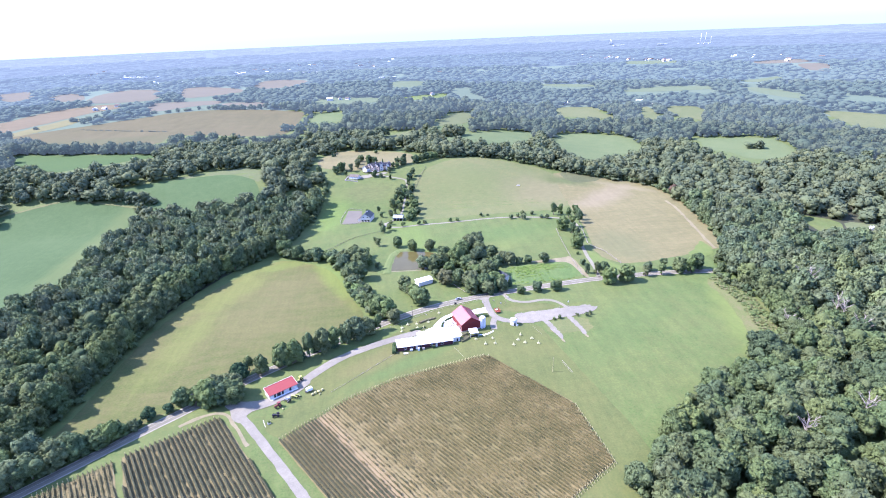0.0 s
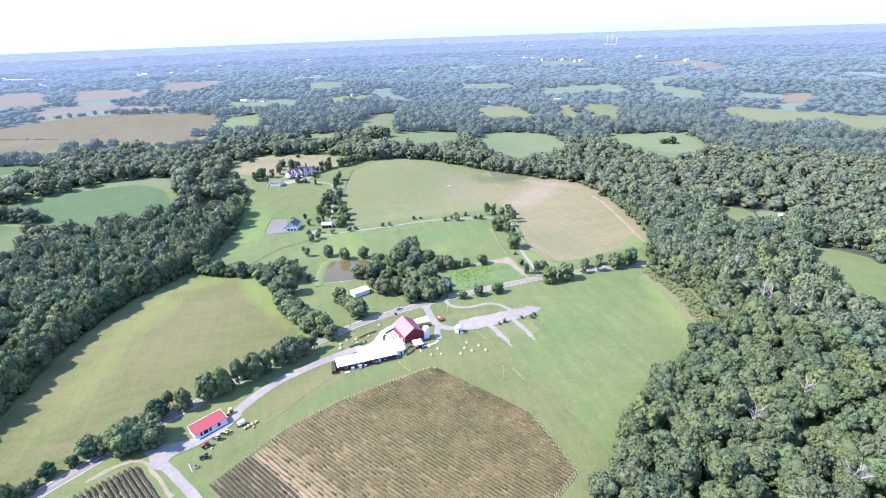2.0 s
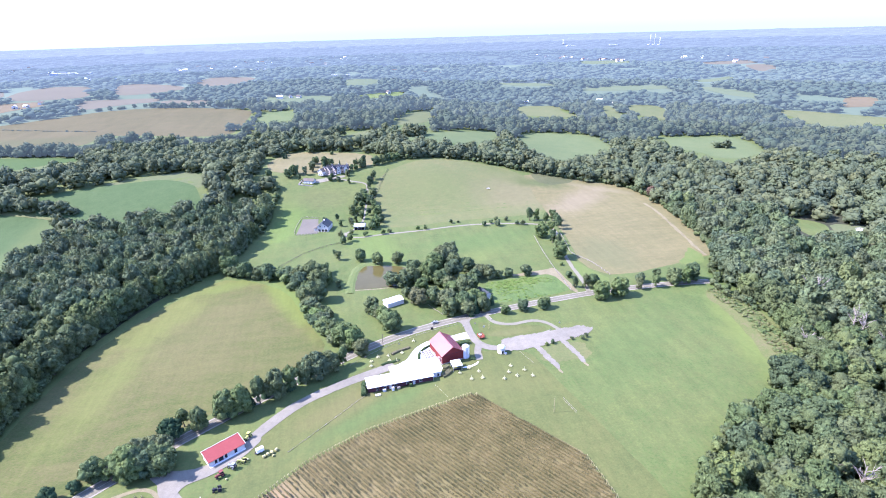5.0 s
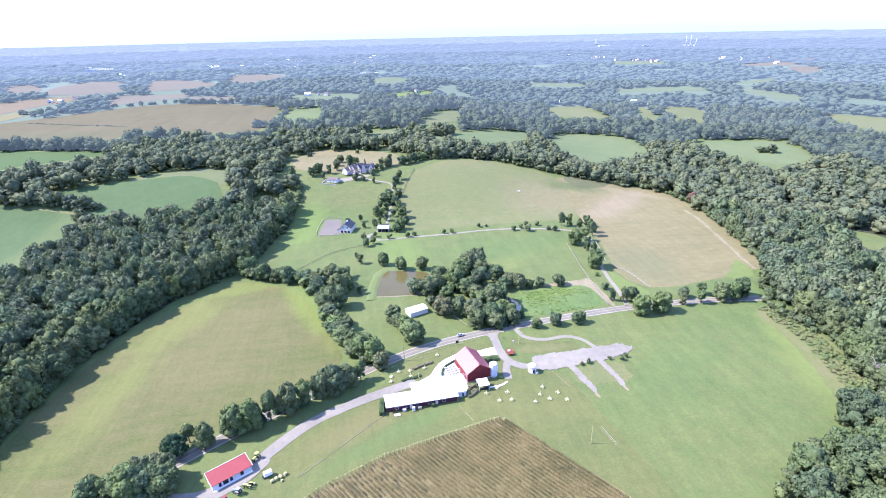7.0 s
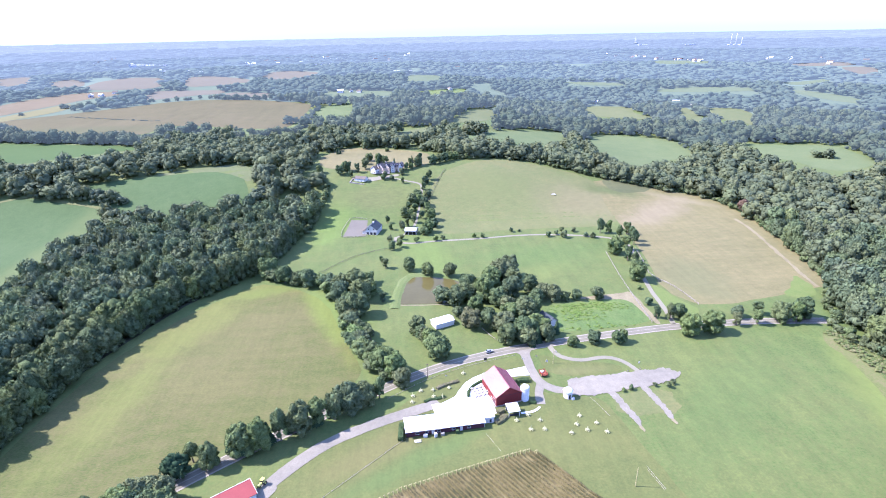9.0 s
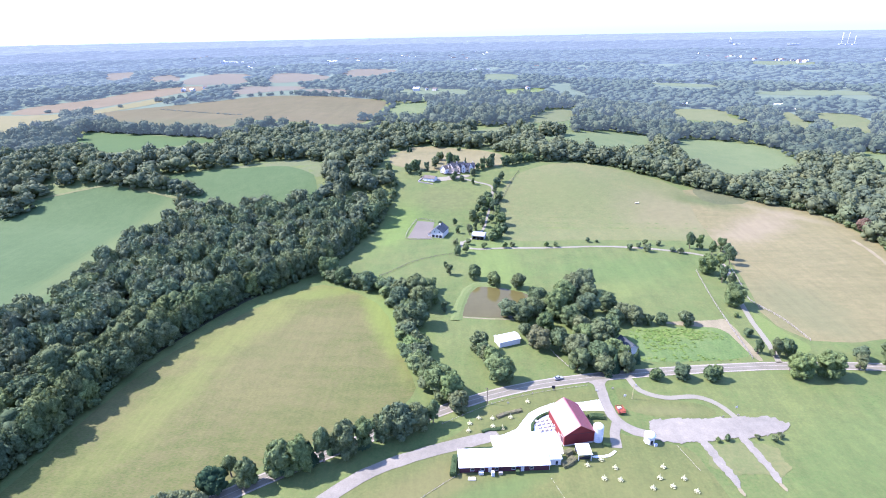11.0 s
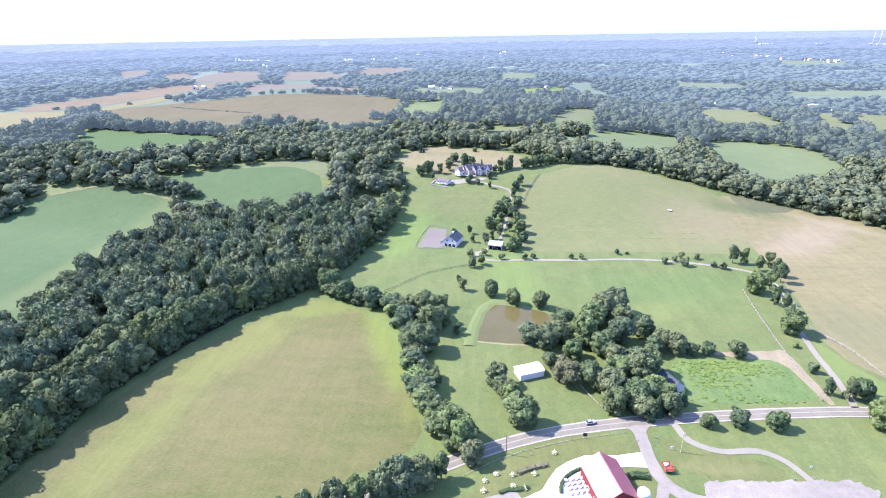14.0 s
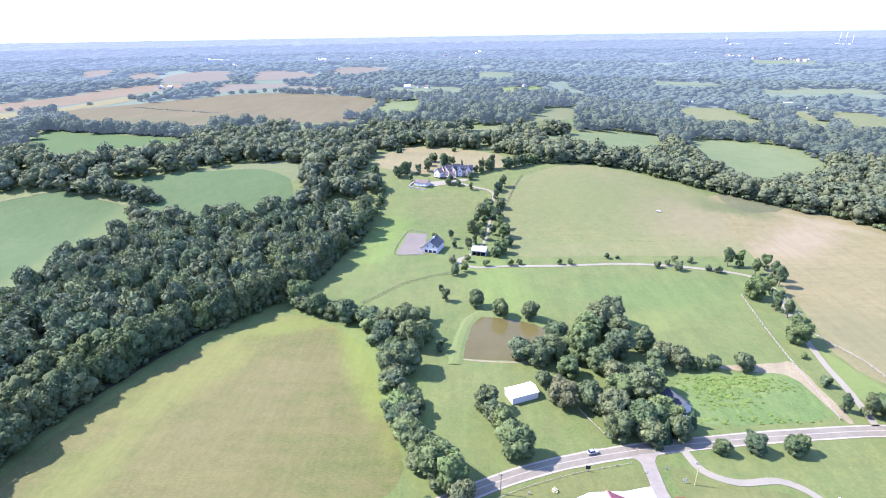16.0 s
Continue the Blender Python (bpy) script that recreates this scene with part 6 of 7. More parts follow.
part("roof", Geo().slab([(-L / 2 - 0.3, -D / 2 - 0.7, 2.85), (L / 2 + 0.3, -D / 2 - 0.7, 2.85), (L / 2 + 0.3, D / 2 + 0.3, 4.3), (-L / 2 - 0.3, D / 2 + 0.3, 4.3)], 0.16), BRIGHTRED, shop)
part("ridge_trim", Geo().box(-L / 2 - 0.35, L / 2 + 0.35, D / 2 + 0.2, D / 2 + 0.42, 4.25, 4.45), CREAM, shop, "cream trim board")
for e in (-1, 1):
    x = e * (L / 2 + 0.38)
    part("verge_trim", Geo().slab([(x - 0.1, -D / 2 - 0.75, 2.93), (x + 0.1, -D / 2 - 0.75, 2.93), (x + 0.1, D / 2 + 0.35, 4.40), (x - 0.1, D / 2 + 0.35, 4.40)], 0.26), CREAM, shop, "cream trim board")
part("porch_step", Geo().box(-L / 2, L / 2, -D / 2 - 1.1, -D / 2 - 0.02, -0.1, 0.12), CONCRETE, shop)
# floor coloured dark as if unlit
part("floor", Geo().box(-L / 2 + 0.2, L / 2 - 0.2, -D / 2 + 0.2, D / 2 - 0.2, -0.1, 0.1), DARK, shop)

# white metal shed near the pond
mshed = thing("metal_shed", pose(22.3, 374.6, 0.1, 0, 0, 22.5), "plain white metal shed on the grass", "shed")
part("wall", gable_walls(7.2, 12.2, 3.2, 4.2), WHITEWALL, mshed).matrix_basis = pose(0, 0, 0, 0, 0, 90)
for side in (-1, 1):
    r = part("roof_slope", gable_slope(7.2, 12.2, 3.2, 4.2, side, 0.25), WHITEROOF, mshed)
    r.matrix_basis = pose(0, 0, 0, 0, 0, 90)
opening(mshed, 6.1, 0.6, 0.05, 3.0, 2.8, 90, WHITEWALL, WHITEROOF, "door")

# stable with arena
stable = thing("stable", pose(-24.0, 541.5, float(height(-24, 541)) + 0.1, 0, 0, -17), "white stable with a dark slate roof", "stable")
part("wall", gable_walls(10.5, 14, 4.8, 8.6), WHITEWALL, stable)
roof_on(stable, 10.5, 14, 4.8, 8.6, BLUEROOF)
# stall openings: dark panels painted for the shade behind them
for x in (-3.2, 0, 3.2):
    opening(stable, x, -7.0, 0.05, 2.2, 2.3, 0, WHITEWALL, DARK, "door")
for x in (-2.2, 2.2):
    opening(stable, x, -7.0, 4.4, 1.0, 1.3, 0, WHITEWALL)
part("lean_to", Geo().slab([(-9.0, -6.0, 2.6), (-5.2, -6.0, 3.9), (-5.2, 6.0, 3.9), (-9.0, 6.0, 2.6)], 0.16), GREYROOF, stable)
part("lean_to_wall", Geo().box(-8.7, -5.27, -5.7, 5.7, 0, 2.4), WHITEWALL, stable)
part("cupola", Geo().box(-0.6, 0.6, -0.6, 0.6, 8.5, 9.9), WHITEWALL, stable)

# open machine shed beside the lane
mach = thing("open_shed", pose(9.0, 534.5, float(height(9, 535)) + 0.1, 0, 0, -14), "open-fronted shed with a pale metal roof", "shed")
part("back_wall", Geo().box(-5, 5, 4.3, 4.5, 0, 3.6), WHITEWALL, mach)
for x in (-5, 4.8):
    part("side_wall", Geo().box(x, x + 0.2, -4.5, 4.3, 0, 3.6), WHITEWALL, mach)
part("header", Geo().box(-5, 5, -4.5, -4.3, 2.8, 3.6), WHITEWALL, mach)
for x in (-1.7, 1.6):
    part("post", Geo().box(x, x + 0.2, -4.5, -4.3, 0, 2.8), WHITEWALL, mach)
# dark floor colour puts shade into the open front
part("floor", Geo().box(-4.8, 4.8, -4.3, 4.3, -0.1, 0.06), DARK, mach)
for y in (-1, 1):
    c = [(-5.4, 0, 5.1), (5.4, 0, 5.1), (5.4, y * 5.0, 3.6), (-5.4, y * 5.0, 3.6)]
    part("roof_slope", Geo().slab(c if y > 0 else c[::-1], 0.15), GREYMETAL, mach)

# great house on the hill
gh = float(height(-10, 664))
house = thing("great_house", pose(-10, 664, gh - 0.2, 0, 0, -14) @ Matrix.Diagonal((0.84, 0.84, 0.9, 1)), "large pale gabled country house with dark slate roofs", "house")


def wing(x, y, w, l, eave, peak, turn, wall, roof, parent, windows):
    m = pose(x, y, 0, 0, 0, turn)
    b = part("wing", gable_walls(w, l, eave, peak), wall, parent)
    b.matrix_basis = m
    for side in (-1, 1):
        part("roof_slope", gable_slope(w, l, eave, peak, side), roof, b)
    for wx in windows:
        for z in (0.9, 3.9):
            if z + 1.5 < eave:
                opening(b, wx, -l / 2, z, 1.1, 1.5, 0)
    for k in range(3):
        opening(b, w / 2, -l / 2 + l * (k + 1) / 4, 0.9, 1.1, 1.5, 90)
        opening(b, -w / 2, -l / 2 + l * (k + 1) / 4, 0.9, 1.1, 1.5, -90)
    return b


wing(-6, -2, 8.5, 13, 5.8, 9.9, -26, PINKWALL, GREYROOF, house, (-2.4, 2.4))
wing(-15, -8, 8.0, 11, 5.0, 8.4, -26, WHITEWALL, GREYROOF, house, (-2.0, 2.0))
wing(0.5, 1, 7.5, 12, 5.8, 9.4, -20, PINKWALL, SLATEROOF, house, (-2.0, 2.0))
wing(9, 4, 9, 18, 5.6, 9.6, 106, PINKWALL, SLATEROOF, house, ())
wing(-10.5, -4, 5.0, 9, 6.4, 10.4, -26, PINKWALL, GREYROOF, house, (0,))
wing(5.5, -1.5, 4.4, 7, 6.2, 9.8, 16, WHITEWALL, SLATEROOF, house, (0,))
wing(14.5, 1.2, 4.4, 7, 6.2, 9.8, 16, WHITEWALL, SLATEROOF, house, (0,))
for gx0, gy0, gw, gl, ge, gp, turn in ((-6, -2, 8.5, 13, 5.8, 9.9, -26), (-15, -8, 8.0, 11, 5.0, 8.4, -26), (0.5, 1, 7.5, 12, 5.8, 9.4, -20), (-10.5, -4, 5.0, 9, 6.4, 10.4, -26), (5.5, -1.5, 4.4, 7, 6.2, 9.8, 16), (14.5, 1.2, 4.4, 7, 6.2, 9.8, 16)):
    for e in (-1, 1):
        y0 = -gl / 2 - 0.5
        b = part("bargeboard", Geo().add([(0, y0, gp + 0.05), (0, y0, gp + 0.45), (e * (gw / 2 + 0.5), y0, ge - 0.05), (e * (gw / 2 + 0.5), y0, ge - 0.45), (0, y0 - 0.12, gp + 0.05), (0, y0 - 0.12, gp + 0.45), (e * (gw / 2 + 0.5), y0 - 0.12, ge - 0.05), (e * (gw / 2 + 0.5), y0 - 0.12, ge - 0.45)], [(0, 1, 2, 3), (7, 6, 5, 4), (1, 5, 6, 2), (0, 3, 7, 4)]), WHITEWALL, house, "white gable trim")
        b.matrix_basis = pose(gx0, gy0, 0, 0, 0, turn)
for k in range(4):
    d = part("dormer", gable_walls(2.0, 3.0, 1.6, 2.8), WHITEWALL, house)
    d.matrix_basis = pose(3.2 + 3.8 * k, 0.6 + 1.05 * k, 6.2, 0, 0, 16)
    for side in (-1, 1):
        part("roof_slope", gable_slope(2.0, 3.0, 1.6, 2.8, side, 0.2, 0.1), SLATEROOF, d)
    opening(d, 0, -1.5, 0.3, 0.9, 1.1, 0)
for x, y in ((-4, 2), (5, 4), (16, 5)):
    part("chimney", Geo().box(x - 0.6, x + 0.6, y - 0.5, y + 0.5, 6, 11.4), STONE, house)
part("porch", Geo().box(-13, 4, -12.2, -9.6, 0, 0.6), STONE, house, "pale stone terrace")
garage = thing("garage", pose(-39, 645, float(height(-39, 645)) - 0.2, 0, 0, -24), "low white garage with a pale roof", "garage")
part("wall", gable_walls(7, 12, 2.8, 4.8), WHITEWALL, garage).matrix_basis = pose(0, 0, 0, 0, 0, 90)
for side in (-1, 1):
    part("roof_slope", gable_slope(7, 12, 2.8, 4.8, side), GREYROOF, garage).matrix_basis = pose(0, 0, 0, 0, 0, 90)
for x in (-3.5, 0, 3.5):
    opening(garage, x, -3.5, 0.05, 2.4, 2.1, 0, WHITEWALL, WHITEROOF, "door")
for p0, p1 in (((-51, 641), (-47, 650)), ((-51, 641), (-36, 636))):
    d = np.array(p1, float) - p0
    w = part("garden_wall", Geo().box(0, float(np.hypot(*d)), -0.25, 0.25, -0.4, 0.8).box(-0.1, float(np.hypot(*d)) + 0.1, -0.32, 0.32, 0.8, 0.92), STONE)
    w.matrix_basis = pose(*p0, float(height(*p0)), 0, math.degrees(math.atan2(float(height(*p0)) - float(height(*p1)), float(np.hypot(*d)))), math.degrees(math.atan2(d[1], d[0])))
    tagged(w, "low pale stone garden wall beside the great house", "wall", "garden walls")
patch("forecourt", [(-48, 644), (-30, 642), (-14, 646), (2, 652), (0, 656), (-16, 652), (-34, 650), (-46, 650)], PALEGRAVEL, "pale gravel forecourt of the great house", 0.1, 0.4, 1, "forecourt")

# white domed booth by the car park
booth = thing("booth", pose(75.9, 300.0, 0.15, 0, 0, 10) @ Matrix.Diagonal((1.0, 1.0, 1.1, 1)), "white eight-sided booth with a rounded roof", "booth")
oct8 = [(2.1 * math.cos(math.pi / 8 + k * math.pi / 4), 2.1 * math.sin(math.pi / 8 + k * math.pi / 4)) for k in range(8)]
part("wall", Geo().prism(oct8, 0, 3.2), WHITEWALL, booth)
part("roof", Geo().tube([(0, 0, 3.18), (0, 0, 3.35), (0, 0, 3.95), (0, 0, 4.4), (0, 0, 4.55)], [2.35, 2.4, 1.9, 1.0, 0.15], 20), WHITEROOF, booth, "rounded white roof", True)
opening(booth, 0, -1.94, 0.05, 1.0, 2.05, 0, WHITEWALL, DARK, "door")
part("step", Geo().box(0.9, 2.2, -2.9, -2.05, -0.1, 0.8), WHITEWALL, booth)

# ---------------------------------------------------------------- furniture, vehicles and small things
def picnic_set(m, label):
    """A round table with a bench ring, a mast and a folded canvas parasol."""
    root = thing("picnic_table", m, label, "picnic table", "parasol tables on the lawn")
    part("tabletop", Geo().tube([(0, 0, 0.70), (0, 0, 0.76)], [0.85, 0.85], 8), CANVAS, root, "pale yellow boards")
    part("pedestal", Geo().tube([(0, 0, 0), (0, 0, 0.7)], [0.22, 0.10], 8), PLANK, root)
    for k in range(4):
        a = k * 90 + 45
        b = part("bench", Geo().box(-0.62, 0.62, -0.17, 0.17, 0.40, 0.46).box(-0.5, -0.42, -0.1, 0.1, 0, 0.4).box(0.42, 0.5, -0.1, 0.1, 0, 0.4), CANVAS, root)
        b.matrix_basis = pose(1.12 * math.cos(radians(a)), 1.12 * math.sin(radians(a)), 0, 0, 0, a + 90)
    part("mast", Geo().tube([(0, 0, 0.7), (0, 0, 2.9)], [0.035, 0.03], 6), STEEL, root)
    part("canopy", Geo().tube([(0, 0, 1.15), (0, 0, 1.35), (0, 0, 2.1), (0, 0, 2.75)], [0.30, 0.34, 0.22, 0.04], 8), CANVAS, root, "folded pale yellow canvas")
    return root


SETS = [(2, 308.5), (1.5, 304), (6, 312), (12, 312), (12, 307), (16, 306), (20, 313), (28.5, 324), (48, 286), (53, 279.5), (58.5, 285), (59, 279), (54, 289), (70, 275.5), (74, 280.5), (77.5, 276.5), (83, 280.5), (85.5, 274.5), (77, 286)]
first = None
for x, y in SETS:
    m = pose(x, y, 0.15, 0, 0, rng.uniform(0, 90))
    if first is None:
        first = picnic_set(m @ Matrix.Diagonal((0.8, 0.8, 0.8, 1)), "pale yellow picnic table with a folded parasol on the lawn")
    else:
        copy_thing(first, m)


def patio_set(m):
    root = thing("patio_table", m, "white square patio table with four chairs", "patio table", "tables on the patio")
    part("tabletop", Geo().box(-0.55, 0.55, -0.55, 0.55, 0.71, 0.76), WHITEWALL, root)
    for x in (-0.45, 0.45):
        for y in (-0.45, 0.45):
            part("leg", Geo().box(x - 0.03, x + 0.03, y - 0.03, y + 0.03, 0, 0.71), WHITEWALL, root)
    for a in (0, 90, 180, 270):
        c = part("chair", Geo().box(-0.22, 0.22, -0.22, 0.22, 0.42, 0.46).box(-0.22, 0.22, 0.18, 0.22, 0.46, 0.88).box(-0.2, -0.16, -0.2, 0.2, 0, 0.42).box(0.16, 0.2, -0.2, 0.2, 0, 0.42), STONE, root)
        c.matrix_basis = pose(0.85 * math.sin(radians(-a)), 0.85 * math.cos(radians(a)), 0, 0, 0, a)
    return root


first = None
for i in range(4):
    for j in range(4):
        x, y = 32.0 + 1.95 * i - 0.35 * j, 304.6 + 0.5 * i + 1.9 * j
        m = pose(x, y, 0.34, 0, 0, 14)
        if first is None:
            first = patio_set(m)
        else:
            copy_thing(first, m)


def leafy_strip(pts, wide, tall, density=9, size=0.34):
    """A hedge or planted bed along plan points."""
    c = curve_points(pts, 1.0)
    d = np.gradient(c, axis=0)
    d /= np.linalg.norm(d, axis=1)[:, None] + 1e-9
    s = np.column_stack([-d[:, 1], d[:, 0]])
    k = len(c)
    h = tall * (0.75 + 0.2 * rng.random(k))
    g = Geo()
    v = np.concatenate([np.column_stack([c + s * (w * wide)[:, None] if hasattr(w, "shape") else c + s * w * wide, z]) for w, z in ((-0.48, np.full(k, 0.05)), (-0.36, h), (0.36, h), (0.48, np.full(k, 0.05)))])
    g.add(v, [(a * k + i, a * k + i + 1, (a + 1) * k + i + 1, (a + 1) * k + i) for a in range(3) for i in range(k - 1)], [(0, k, 2 * k, 3 * k), (4 * k - 1, 3 * k - 1, 2 * k - 1, k - 1)])
    m = int(k * density * wide)
    i = rng.integers(k, size=m)
    a = rng.uniform(-1.4, 1.4, m)
    p = np.column_stack([c[i] + s[i] * (np.sin(a) * wide * 0.5)[:, None] + d[i] * rng.uniform(-0.6, 0.6, (m, 1)), 0.1 + h[i] * (0.3 + 0.72 * np.cos(a)) * rng.uniform(0.75, 1.15, m)])
    n = np.column_stack([s[i] * np.sin(a)[:, None], np.cos(a) + 0.1]) + 0.5 * rng.normal(size=(m, 3))
    n /= np.linalg.norm(n, axis=1)[:, None]
    x = np.cross(n, rng.normal(size=(m, 3)))
    x /= np.linalg.norm(x, axis=1)[:, None]
    y = np.cross(n, x)
    q = size * rng.uniform(0.6, 1.3, (m, 1))
    g.add(np.stack([p + x * q, p + y * q * 0.8, p - x * q, p - y * q * 0.8], 1).reshape(-1, 3), np.arange(m * 4).reshape(m, 4))
    return g


for pts, w, h, mat, label, cat in [
    ([(-4.2, 278.8), (-4.0, 283), (-3.6, 287.5)], 2.8, 3.2, HEDGELEAF, "tall dark clipped hedge at the shed's end", "hedge"),
    ([(0.5, 293.2), (5, 293.5), (11, 294.0)], 1.2, 1.0, HEDGELEAF, "low dark hedge behind the shed", "hedge"),
    ([(28.6, 304.6), (29.2, 308.5), (31.5, 312.3), (35, 315.2), (39.3, 317.3)], 1.4, 1.2, HEDGELEAF, "curved low hedge round the patio", "hedge"),
    ([(14, 313), (17, 314.8), (21, 316.4), (25, 317.8)], 2.0, 1.1, DRYPLANT, "long bed of dry yellowish flowers on the lawn", "flower bed"),
    ([(7.5, 303.5), (10, 305), (13, 305.2), (17, 306.5)], 1.7, 0.9, HEDGELEAF, "bed of dark shrubs on the lawn", "flower bed"),
    ([(38.4, 285.5), (41, 287), (43.5, 289.5)], 3.4, 1.3, DRYPLANT, "bed of dry tan ornamental grasses", "flower bed"),
    ([(40.5, 291.5), (43, 293.0)], 2.6, 2.0, DRYPLANT, "brown shrubs against the barn", "shrub"),
    ([(54.5, 314), (56.5, 314.5), (60.5, 314.2)], 3.0, 1.8, HEDGELEAF, "dark shrubs behind the barn", "shrub"),
    ([(57.0, 297.6), (59.5, 297.0)], 1.8, 1.2, HEDGELEAF, "green shrubs beside the silo", "shrub"),
]:
    tagged(part(cat.replace(" ", "_"), leafy_strip(pts, w, h, 22, 0.22), mat), label, cat)


def wheel(parent, x, y, r, w, hub=STEEL):
    t = part("wheel", Geo().tube([(x - w / 2, y, r), (x + w / 2, y, r)], [r, r], 16), RUBBER, parent)
    part("rim", Geo().tube([(x - w / 2 - 0.02, y, r), (x + w / 2 + 0.02, y, r)], [r * 0.5, r * 0.5], 12), hub, t)
    return t


def tractor(x, y, turn, paint, label, cab=True):
    root = thing("tractor", pose(x, y, 0.3, 0, 0, turn), label, "tractor", "tractors in the yard")
    part("hood", Geo().prism([(-0.42, 0.3), (0.42, 0.3), (0.36, 2.2), (-0.36, 2.2)], 0.9, 1.65), paint, root)
    part("chassis", Geo().box(-0.3, 0.3, -1.2, 2.1, 0.55, 0.92), DARK, root)
    for e in (-1, 1):
        wheel(root, e * 0.85, -0.7, 0.8, 0.45, paint)
        wheel(root, e * 0.7, 1.7, 0.48, 0.28, paint)
        part("fender", Geo().box(e * 0.85 - 0.26, e * 0.85 + 0.26, -1.4, 0.1, 1.62, 1.72), paint, root)
    part("seat", Geo().box(-0.25, 0.25, -0.9, -0.45, 1.2, 1.35).box(-0.25, 0.25, -1.0, -0.9, 1.3, 1.8), DARK, root)
    part("exhaust", Geo().tube([(0.2, 1.4, 1.6), (0.2, 1.4, 2.4)], [0.05, 0.05], 6), DARK, root)
    if cab:
        part("cab_roof", Geo().box(-0.75, 0.75, -1.3, 0.3, 2.55, 2.7), paint, root)
        for px, py in ((-0.65, -1.2), (0.65, -1.2), (-0.65, 0.2), (0.65, 0.2)):
            part("cab_post", Geo().box(px - 0.05, px + 0.05, py - 0.05, py + 0.05, 0.9, 2.55), DARK, root)
    return root


tractor(-58.6, 260.5, 150, GREENPAINT, "tall yellow-green tractor parked beside the shop")
tractor(-62.8, 242.6, 60, SILVER, "grey and white tractor parked on the grass")
tractor(-59.0, 245.0, 80, GREENPAINT, "small yellow tractor beside the gravel yard", False)
tractor(-67.2, 238.8, 125, REDPAINT, "dark red tractor parked on the grass")
tractor(-66.8, 231.0, 100, DARK, "old black tractor on the grass", False)

trailer = thing("trailer", pose(-52.2, 249.8, 0.3, 0, 0, 118) @ Matrix.Diagonal((0.85, 0.85, 0.9, 1)), "small white box trailer beside the drive", "trailer")
part("box", Geo().box(-1.0, 1.0, -1.9, 1.9, 0.55, 2.5), WHITEROOF, trailer)
part("chassis", Geo().box(-0.9, 0.9, -1.8, 2.9, 0.42, 0.55), DARK, trailer)
for e in (-1, 1):
    wheel(trailer, e * 1.05, 0, 0.36, 0.22)

for x, y, s in [(-50.2, 246.2, 1), (-48.6, 247.2, 1), (-47.0, 248.1, 1.05), (-45.2, 249.2, 1), (-46.2, 246.0, .7), (-57.2, 246.2, .7), (-64.5, 236.5, .6)]:
    b = thing("hay_bale", pose(x, y, 0.1, 0, 0, rng.uniform(0, 180)), "round golden hay bale on the grass", "hay bale", "hay bales by the drive")
    part("bale", Geo().tube([(-0.65 * s, 0, 0.62 * s), (-0.6 * s, 0, 0.62 * s), (0.6 * s, 0, 0.62 * s), (0.65 * s, 0, 0.62 * s)], [0.55 * s, 0.64 * s, 0.64 * s, 0.55 * s], 14), HAY, b)
crate = thing("planter_box", pose(-69.8, 226.0, 0.15, 0, 0, 20), "cream wooden planter box on the grass", "planter")
part("box", Geo().box(-0.9, 0.9, -0.6, 0.6, 0, 0.8), CREAM, crate)
part("plants", leafy_strip([(-0.6, 0), (0, 0), (0.6, 0)], 0.8, 0.5, 14, 0.2), GARDEN, crate).matrix_basis = pose(0, 0, 0.75)
for p0, p1, r, mat, label in (((-73.6, 229.5), (-71.2, 223.6), 0.15, CREAM, "pale timber lying on the grass"), ((94.0, 254.1), (96.2, 242.2), 0.07, PLANK, "weathered timber lying on the grass"), ((93.4, 252.5), (95.5, 241.6), 0.045, PLANK, "pale thin timber lying on the grass"), ((86.5, 298.5), (90.8, 284.5), 0.05, PLANK, "weathered rail lying along the lawn edge"), ((33.0, 279.5), (37.5, 268.0), 0.025, CREAM, "pale hose lying across the lawn")):
    tagged(part("ground_timber", Geo().tube([(*p0, 0.2), (*p1, 0.2)], [r, r], 6), mat), label, "timber")

# red hay wagon with white load
wagon = thing("hay_wagon", pose(68.9, 318.4, 0.2, 0, 0, 8) @ Matrix.Diagonal((0.95, 0.95, 1.0, 1)), "red flat farm wagon with slatted sides", "wagon")
part("bed", Geo().box(-1.7, 1.7, -2.2, 2.2, 0.85, 1.0), WAGONRED, wagon)
for e in (-1, 1):
    for z in (1.25, 1.6, 1.95):
        part("rail", Geo().box(e * 1.65 - 0.04, e * 1.65 + 0.04, -2.2, 2.2, z, z + 0.14), WAGONRED, wagon)
        part("rail", Geo().box(-1.6, 1.6, e * 2.15 - 0.04, e * 2.15 + 0.04, z, z + 0.14), WAGONRED, wagon)
    for y in (-2.15, 0, 2.15):
        part("stake", Geo().box(e * 1.65 - 0.06, e * 1.65 + 0.06, y - 0.05, y + 0.05, 1.0, 2.2), WAGONRED, wagon)
    for y in (-1.4, 1.4):
        wheel(wagon, e * 1.3, y, 0.45, 0.24, WAGONRED)
part("load", Geo().box(-0.9, 0.1, 0.4, 1.9, 1.0, 1.6).box(0.3, 0.9, 0.9, 1.7, 1.0, 1.5), WHITEWALL, wagon, "white boxes")
part("drawbar", Geo().tube([(0, 2.2, 0.9), (0.6, 4.8, 0.5)], [0.07, 0.06], 6), WAGONRED, wagon)


